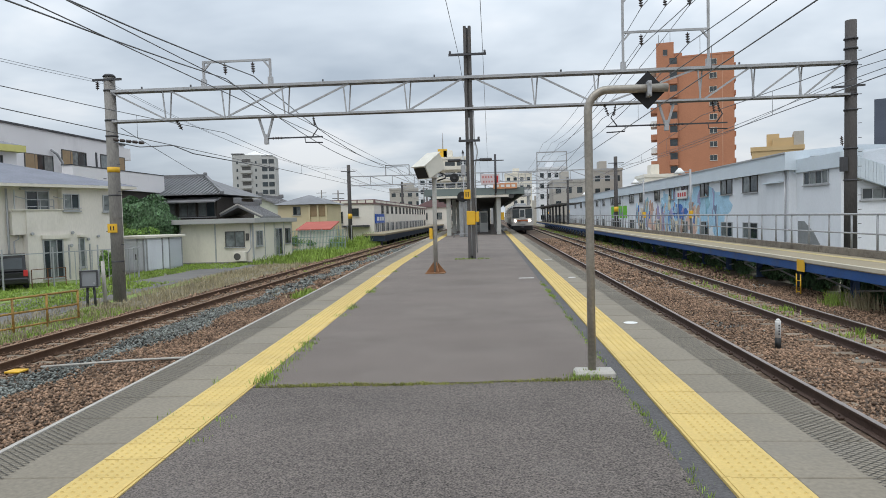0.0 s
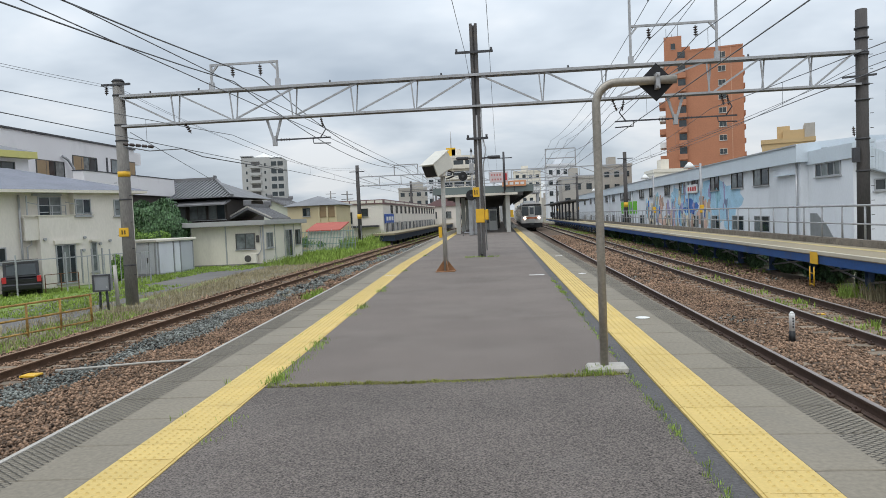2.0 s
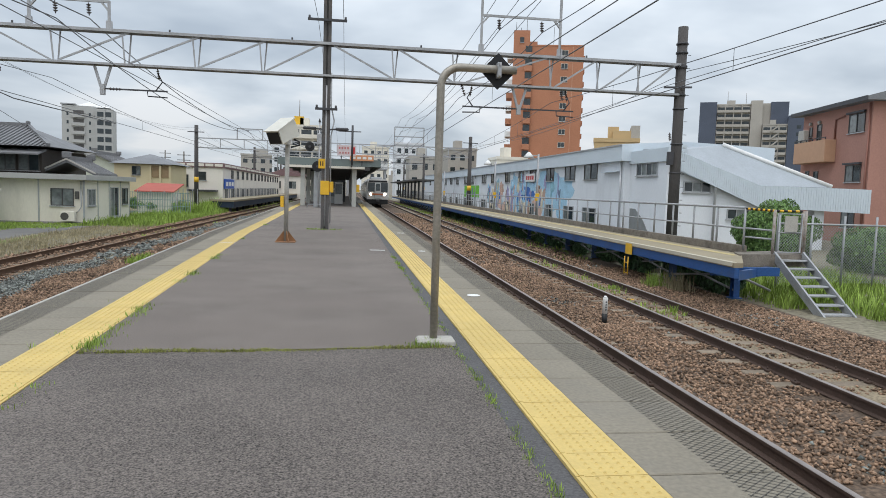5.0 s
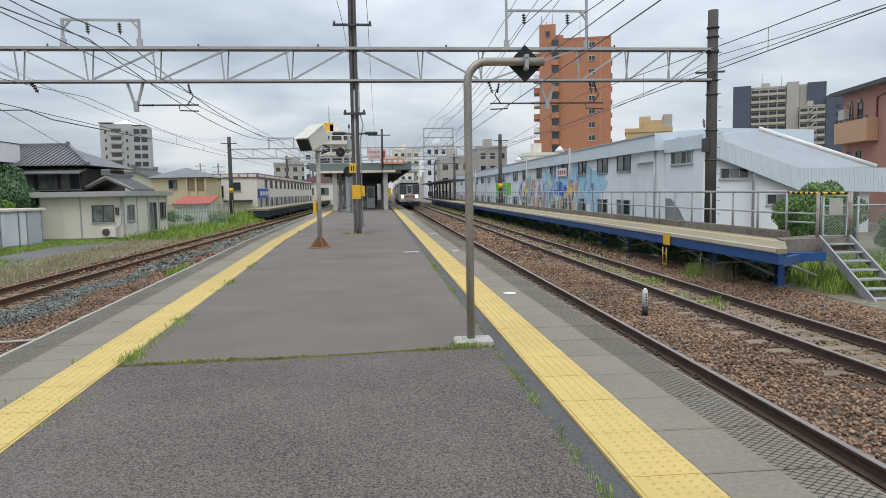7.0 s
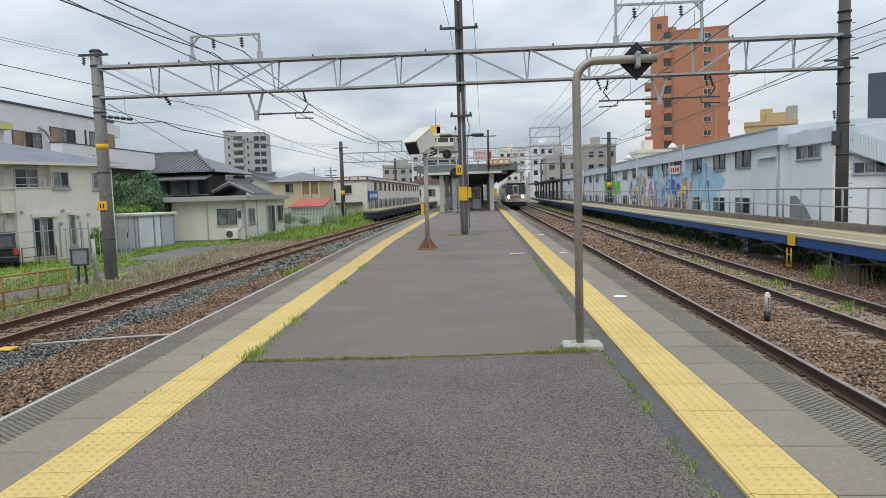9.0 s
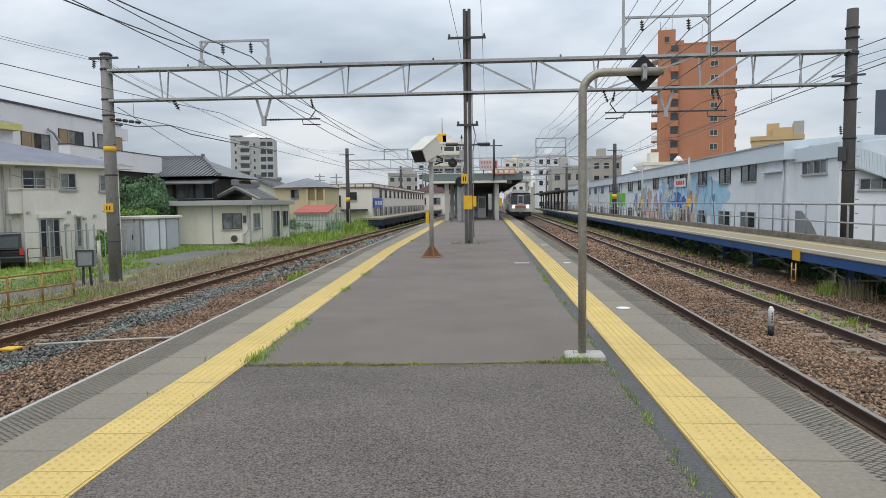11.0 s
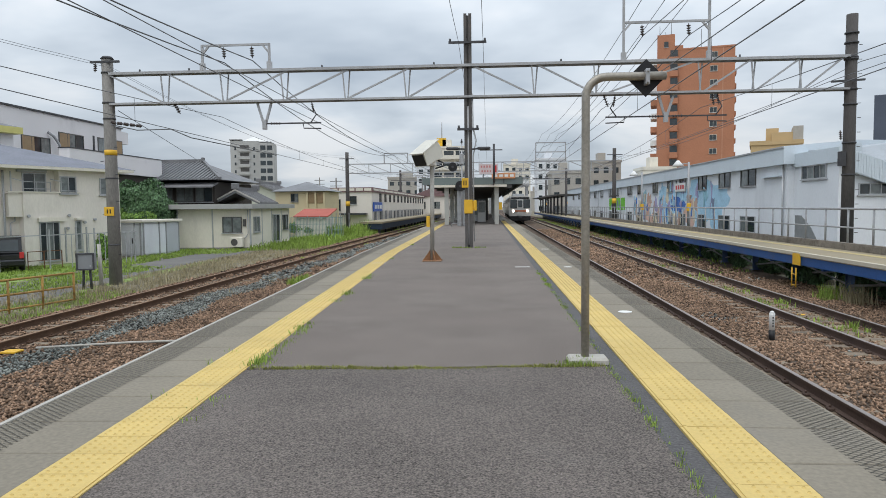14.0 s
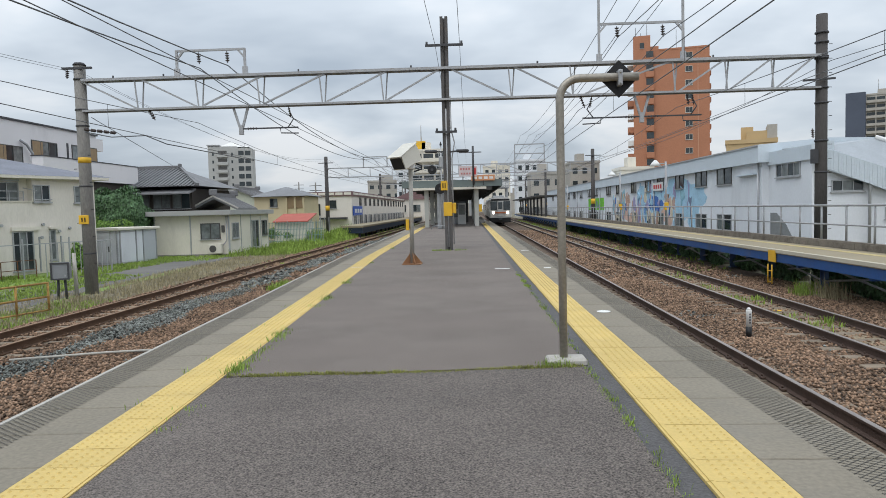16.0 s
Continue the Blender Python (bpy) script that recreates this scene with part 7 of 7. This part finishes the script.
for f in range(9):
    z = 1.2 + 2.35 * f
    for u in (9.0, 11.0):
        part("opening", bm_box(u, u + 1.6, -0.86, -0.8, z, z + 1.35), GLASS, tb)
    part("balcony", bm_box(2.6, 5.8, -0.7, -0.003, z - 0.5, z + 0.4), TB, tb)
    part("opening", bm_box(2.9, 5.5, -0.04, -0.003, z + 0.45, z + 1.5), FRAME, tb)
    for u in (1.2, 6.8):
        part("opening", bm_box(u, u + 0.5, -0.04, -0.003, z, z + 0.9), GLASS, tb)


# ---- station buildings on the platform ----
STY = 51.0
GREEN_G = mat("grey_green_fascia", (0.14, 0.17, 0.165), 0.6, vary=0.1, scale=0.6, bump=0.05)
# near-black base colour carries the shaded interior below the canopies
CANOPY_SHADE = mat("canopy_shade_dark", (0.07, 0.068, 0.065), 0.8, vary=0.2, bump=0.05)
can = thing("platform_canopy", "platform canopy with grey-green fascia on pale columns", "canopy", (0, STY, 0))
part("roof", bm_box(-4.6, 1.9, 0, 70, 2.95, 3.1), CANOPY_SHADE, can)
part("fascia", bm_box(-4.9, 2.6, -0.12, 0.0, 2.98, 3.5), GREEN_G, can, "grey-green front fascia")
part("side_fascia", bm_box(2.45, 2.6, 0.003, 70, 2.95, 3.45), GREEN_G, can)
part("light_soffit", bm_box(-4.2, 1.4, -0.6, -0.123, 2.78, 2.95), CREAM_LIGHT, can, "pale soffit edge")
part("roof_top", bm_box(-4.9, 2.6, 0.003, 70, 3.3, 3.42), ROOF_GREY, can)
PCOL = mat("pale_column_paint", (0.42, 0.42, 0.39), 0.6, vary=0.1, scale=2, bump=0.05)
for k in range(9):
    for x in (-3.08, 0.66):
        c_ = part("column", bm_box(x - 0.16, x + 0.16, k * 7.5 - 0.15, k * 7.5 + 0.15, 0, 2.95, 0.01), PCOL, can)
        if k < 3 and x > 0:
            part("yellow_plate", bm_box(x + 0.17, x + 0.4, k * 7.5 - 0.05, k * 7.5 + 0.05, 1.1, 1.65), YELLOW, c_)
    part("beam", bm_box(-4.4, 1.8, k * 7.5 - 0.1, k * 7.5 + 0.1, 2.7, 2.95), CANOPY_SHADE, can)
# inner block painted as dark as the shade it stands in
inner = thing("platform_building", "platform building with stairs, darkened for the shade under the canopy", "building", (-2.6, STY + 16, 0))
part("wall", bm_box(0, 2.6, 0, 20, 0, 2.7), CANOPY_SHADE, inner)
for k in range(3):
    part("doorway", bm_box(0.2 + k * 0.8, 0.8 + k * 0.8, -0.03, -0.003, 0.05, 2.1), GLASS, inner)
for x, y, w, h, m, nm in ((-0.9, 8, 0.7, 1.85, WHITE, "white vending machine under the canopy"), (-1.6, 11, 0.8, 1.3, FRAME_LIGHT, "grey cabinet under the canopy")):
    vm = thing("vending_machine" if m is WHITE else "metal_cabinet", nm, "machine" if m is WHITE else "cabinet", (x, STY + y, 0))
    part("body", bm_box(0, w, 0, 0.6, 0, h, 0.02), m, vm)
    part("front_panel", bm_box(0.08, w - 0.08, -0.02, -0.002, h * 0.45, h * 0.92), CURTAIN, vm)
PALE_RED = mat("faded_red_letters", (0.50, 0.20, 0.19), 0.6, vary=0.1, bump=0.0)
pb = thing("pink_sign", "white hanging sign with red writing on the canopy", "sign", (-0.5, STY - 1.2, 3.7))
part("board", bm_box(-0.1, 1.25, 0, 0.08, 0, 0.75, 0.01), mat("pale_pink_board", (0.60, 0.50, 0.50), 0.6, vary=0.08, bump=0.02), pb)
for k in range(4):
    part("text_bar", bm_box(0.0 + 0.2 * k, 0.12 + 0.2 * k, -0.008, -0.002, 0.46, 0.62), PALE_RED, pb)
    part("text_bar", bm_box(0.05 + 0.2 * k, 0.16 + 0.2 * k, -0.008, -0.002, 0.14, 0.27), PALE_RED, pb)
part("red_mark", bm_box(0.88, 1.15, -0.01, -0.002, 0.12, 0.62), RED, pb)
for x in (0.2, 1.0):
    part("hanger", bm_bar((x, 0.04, -0.3), (x, 0.04, 0.0), 0.05), STEEL_DARK, pb)
ob_ = thing("orange_board", "orange and white station board", "sign", (0.3, STY - 0.25, 3.4))
part("board", bm_box(0, 1.75, 0, 0.08, 0, 0.42, 0.01), mat("orange_board_paint", (0.60, 0.28, 0.14), 0.6, vary=0.15, scale=3, bump=0.02), ob_)
for k in range(4):
    part("text_bar", bm_box(0.15 + 0.4 * k, 0.42 + 0.4 * k, -0.008, -0.002, 0.12, 0.3), WHITE, ob_)
part("foot", bm_bar((0.9, 0.04, -0.35), (0.9, 0.04, 0), 0.08), STEEL_DARK, ob_)
sig = thing("signal_mast", "thin signal mast with round black signal heads", "signal", (-1.75, STY - 4.5, 0))
part("mast", bm_tube([(0, 0, 0), (0, 0, 5.7)], 0.055, 10), STEEL, sig)
bm = bmesh.new()
for s in (-0.15, 0.15):
    tube(bm, [(s, 0.08, 2.6), (s, 0.08, 5.4)], 0.014, 6)
for k in range(9):
    tube(bm, [(-0.15, 0.08, 2.7 + 0.3 * k), (0.15, 0.08, 2.7 + 0.3 * k)], 0.012, 6)
part("ladder", bm, STEEL, sig)
for x, z, rr in ((-0.62, 4.05, 0.31), (-0.1, 2.75, 0.36)):
    hd = part("signal_head", bm_tube([(x, -0.1, z), (x, 0.05, z)], rr, 20), BLACK, sig, "round black signal backplate")
    part("lens", bm_tube([(x, -0.2, z), (x, -0.1, z)], 0.09, 12), STEEL_DARK, hd)
    part("bracket", bm_bar((x, 0.06, z), (0, 0.0, z), 0.05), STEEL_DARK, hd)
part("lamp_unit", bm_box(-0.13, 0.13, -0.15, 0.12, 4.2, 4.95, 0.03), STEEL, sig)
part("finial", bm_tube([(0, 0, 5.7), (0, 0, 5.95)], 0.09, 8, r_end=0.02), STEEL_DARK, sig)
part("base_cabinet", bm_box(-0.35, 0.35, 0.2, 0.6, 0, 2.45, 0.03), FENCE, sig, "tall grey equipment cabinet")
tagged(link_bm("hoop_rail", bm_tube([(-2.5, STY - 5, 0), (-2.4, STY - 5, 0.22), (-1.2, STY - 5, 0.22), (-1.0, STY - 5, 0)], 0.03, 8), FENCE), "low pale hoop rail at the signal mast", "railing")
sp = thing("speaker_pole", "dark pole with a crossbar of loudspeakers", "pole", (0.42, STY - 6.5, 0))
part("pole", bm_tube([(0, 0, 2.9), (0, 0, 5.4)], 0.07, 8), STEEL_DARK, sp)
part("arm", bm_bar((-0.9, 0, 5.0), (0.55, 0, 5.0), 0.06), STEEL_DARK, sp)
part("support", bm_bar((0, 0, 2.9), (0, 6.4, 2.97), 0.08), STEEL_DARK, sp)

# footbridge and east canopy
fb = thing("footbridge", "white covered station footbridge over the tracks", "footbridge", (0, 150, 0))
part("deck", bm_box(-6, 9, 0, 4, 5.6, 5.9), STEEL, fb)
part("side_panel", bm_box(-6, 9, -0.1, 0, 5.9, 7.4), WHITE, fb, "white side panels")
part("roof", bm_box(-6.2, 9.2, -0.5, 4.5, 7.41, 7.6), ROOF_GREY, fb)
for x in (-5.5, 0.4, 8.5):
    part("column", bm_box(x - 0.25, x + 0.25, 0.5, 3.5, GROUND_Z, 5.6), STEEL, fb)
st = part("stair_flight", bm_bar((10.6, 149, 4.6), (10.6, 128, 0.2), 2.2, 0.5), FENCE, fb)
part("stair_roof", bm_bar((10.6, 149, 7.3), (10.6, 122, 3.0), 2.6, 0.2), mat("olive_roof_sheet", (0.26, 0.26, 0.21), 0.7, vary=0.1, bump=0.1), st)
part("stair_roof", bm_bar((-0.6, 149, 7.3), (-0.6, 125, 3.6), 2.6, 0.2), MATS["olive_roof_sheet"], st)
ec = thing("east_canopy", "dark canopy over the east platform", "canopy", (0, 92, 0))
part("roof", bm_box(9.2, 12.0, 0, 50, 2.7, 2.9), CANOPY_SHADE, ec)
for k in range(9):
    part("column", bm_box(10.3, 10.55, k * 5.5, k * 5.5 + 0.25, 0, 2.7), STEEL_DARK, ec)

# ---- train ----
STEELCAR = mat("brushed_train_steel", (0.50, 0.50, 0.49), 0.38, metal=0.5, vary=0.1, scale=1, fine=20, bump=0.03)
LAMP = bpy.data.materials.new("lit_headlamp")
LAMP.use_nodes = True
LAMP.node_tree.nodes["Principled BSDF"].inputs["Emission Color"].default_value = (1, 0.95, 0.85, 1)
LAMP.node_tree.nodes["Principled BSDF"].inputs["Emission Strength"].default_value = 9.0
train = thing("commuter_train", "stainless steel commuter train with lit headlamps", "train", (3.50 + 0.008 * 90.0, 90.0, RAIL_Z), -0.46)
for c in range(3):
    y = c * 20.0
    bm = bmesh.new()
    prism(bm, [(-1.40, 1.0), (-1.475, 1.5), (-1.475, 2.6), (-1.36, 3.35), (-0.95, 3.62), (0.95, 3.62), (1.36, 3.35), (1.475, 2.6), (1.475, 1.5), (1.40, 1.0)], y + (0.35 if c == 0 else 0.2), y + 19.7)
    body = part("car_body", fixed(bm), STEELCAR, train)
    for k in range(6):
        for s in (-1, 1):
            part("side_window", bm_box(min(s * 1.47, s * 1.49), max(s * 1.47, s * 1.49), y + 1.6 + 3 * k, y + 3.4 + 3 * k, 1.95, 2.85), GLASS, body)
    part("roof_unit", bm_box(-0.8, 0.8, y + 6, y + 11, 3.6, 3.98, 0.05), STEEL, body)
    for yy in (3.5, 16.0):
        bg = part("bogie", bm_box(-1.1, 1.1, y + yy - 1.3, y + yy + 1.3, 0.25, 0.95, 0.05), BLACK, train)
        for dy in (-1.0, 1.0):
            for s in (-1, 1):
                part("wheel", bm_tube([(s * 0.5, y + yy + dy, 0.43), (s * 0.6, y + yy + dy, 0.43)], 0.43, 16), STEEL_DARK, bg)
bm = bmesh.new()
prism(bm, [(-1.42, 0.95), (-1.475, 1.5), (-1.475, 2.6), (-1.34, 3.3), (-0.9, 3.58), (0.9, 3.58), (1.34, 3.3), (1.475, 2.6), (1.475, 1.5), (1.42, 0.95)], 0.0, 0.36)
cabf = part("cab_front", fixed(bm), mat("silver_cab_mask", (0.46, 0.45, 0.43), 0.45, vary=0.1, bump=0.02), train)
part("windscreen", bm_box(-1.28, -0.42, -0.04, -0.003, 1.95, 3.12, 0.01), GLASS, cabf)
part("windscreen", bm_box(0.42, 1.28, -0.04, -0.003, 1.95, 3.12, 0.01), GLASS, cabf)
part("gangway_door", bm_box(-0.38, 0.38, -0.1, -0.003, 1.1, 3.15, 0.02), STEELCAR, cabf)
part("door_window", bm_box(-0.27, 0.27, -0.115, -0.101, 2.1, 3.0), GLASS, cabf)
part("destination_sign", bm_box(-1.2, 1.2, -0.05, -0.003, 3.2, 3.42), BLACK, cabf)
part("orange_band", bm_box(-1.1, 1.1, -0.118, -0.004, 1.52, 1.72), mat("train_orange", (0.42, 0.13, 0.05), 0.5, vary=0.05, bump=0.0), cabf, "orange band")
for x in (-0.92, 0.92):
    part("headlamp", bm_tube([(x, -0.06, 1.62), (x, -0.125, 1.62)], 0.16, 14), LAMP, cabf, "lit round headlamp")
part("skirt", bm_box(-1.35, 1.35, 0.05, 0.3, 0.35, 0.95, 0.03), BLACK, train, "dark skirt")
part("coupler", bm_box(-0.2, 0.2, -0.45, 0.1, 0.65, 0.95, 0.03), STEEL_DARK, train)
part("pantograph", bm_tube([(-0.6, 24, 3.7), (0, 25, 4.9), (0.6, 24, 3.7)], 0.04, 6), STEEL_DARK, train)

# ---- distant town ----
flats("pale_building", "pale apartment block behind the station", (-14.5, 175, GROUND_Z), 0, 9, 10, 6, 3, CREAM_LIGHT, balcony=True, floor_h=2.8)
tank = thing("roof_tank", "yellow framed mast on an apartment roof", "mast", (-11.5, 178, 17.0))
part("frame", bm_box(-1.8, 0.6, 0, 2, 0, 2.2), YELLOW, tank)
part("mast", bm_tube([(-0.5, 1, 2.2), (-0.5, 1, 6.5)], 0.12, 6), STEEL, tank)
flats("pale_building", "white apartment block behind the station", (-22, 210, GROUND_Z), 5, 8, 10, 5, 3, WHITE_WALL, balcony=False)
flats("office_building", "grey office block beyond the station", (-34, 230, GROUND_Z), 0, 14, 12, 4, 5, GREY_TILE, balcony=False)
flats("office_building", "pale office block east of the station", (13.5, 190, GROUND_Z), 0, 8, 10, 5, 4, WHITE_WALL, balcony=False)
flats("office_building", "cream block of flats beyond the tracks", (6.0, 260, GROUND_Z), 0, 10, 10, 6, 4, CREAM_LIGHT, balcony=False)
flats("office_building", "white block beside the east platform", (14.0, 152, GROUND_Z), 0, 7, 10, 3, 3, GREY_TILE, balcony=False, floor_h=3.0)
mroof = thing("maroon_roof_hall", "hall with a maroon gable roof", "building", (-15.5, 140, GROUND_Z))
part("wall", bm_box(0, 7, 0, 10, 0, 4.8), CREAM, mroof)
bm = bmesh.new()
prism(bm, [(-0.5, 4.7), (6.8, 7.6), (7.4, 4.7)], -0.4, 10.4)
part("roof", fixed(bm), MAROON, mroof)
window(mroof, I4, 1, 2.2, 1.6, 1.4, 2)
window(mroof, I4, 4, 2.2, 1.6, 1.4, 2)
tr = random.Random(77)
for k in range(16):
    x = -95 + k * 7.2 + tr.uniform(-2, 2)
    y = tr.uniform(130, 190) if x < -26 else tr.uniform(190, 260)
    if -24 < x < 24:
        continue
    hs = thing("distant_house", "distant low house with a grey roof", "house", (x, y, GROUND_Z), tr.uniform(-20, 20), group="distant houses")
    w_, d_, h_ = tr.uniform(6, 9), tr.uniform(6, 9), tr.uniform(4.5, 6.2)
    part("wall", bm_box(0, w_, 0, d_, 0, h_), tr.choice((CREAM, CREAM_LIGHT, WHITE_WALL, LILAC)), hs)
    hip_roof(hs, w_, d_, h_ + 0.02, 1.5, 0.5, tr.choice((ROOF_GREY, ROOF_TILE, ROOF_BLUE)))
    for u in (0.8, w_ - 2.2):
        window(hs, I4, u, h_ - 2.0, 1.4, 1.1, 2)
        window(hs, I4, u, 1.0, 1.4, 1.1, 2)
for x, y, h in ((-22.5, 100, 7.0), (-14.5, 150, 9.5), (-30, 120, 8.0), (-62, 150, 12), (-68, 150, 12)):
    up = thing("utility_pole", "distant concrete utility pole with crossarms", "pole", (x, y, GROUND_Z), group="utility poles")
    part("pole", bm_tube([(0, 0, 0), (0, 0, h)], 0.15, 8, r_end=0.1), POLE_CONCRETE, up)
    for z in (h - 0.5, h - 1.2):
        part("cross_arm", bm_bar((-0.9, 0, z), (0.9, 0, z), 0.09), STEEL_DARK, up)
for k in range(40):
    x = -300 + 15.5 * k + tr.uniform(-4, 4)
    y = 330 + tr.uniform(-20, 60)
    h = tr.uniform(5, 13)
    fbk = thing("skyline_building", "hazy distant town building", "building", (x, y, GROUND_Z), tr.uniform(-15, 15), group="distant skyline")
    part("wall", bm_box(0, tr.uniform(9, 16), 0, 12, 0, h), tr.choice((CREAM_LIGHT, GREY_TILE, WHITE_WALL, LILAC)), fbk)
    for j in range(3):
        part("window", bm_box(1 + 2.6 * j, 2.6 + 2.6 * j, -0.05, 0, h - 2.4, h - 1.0), GLASS, fbk)
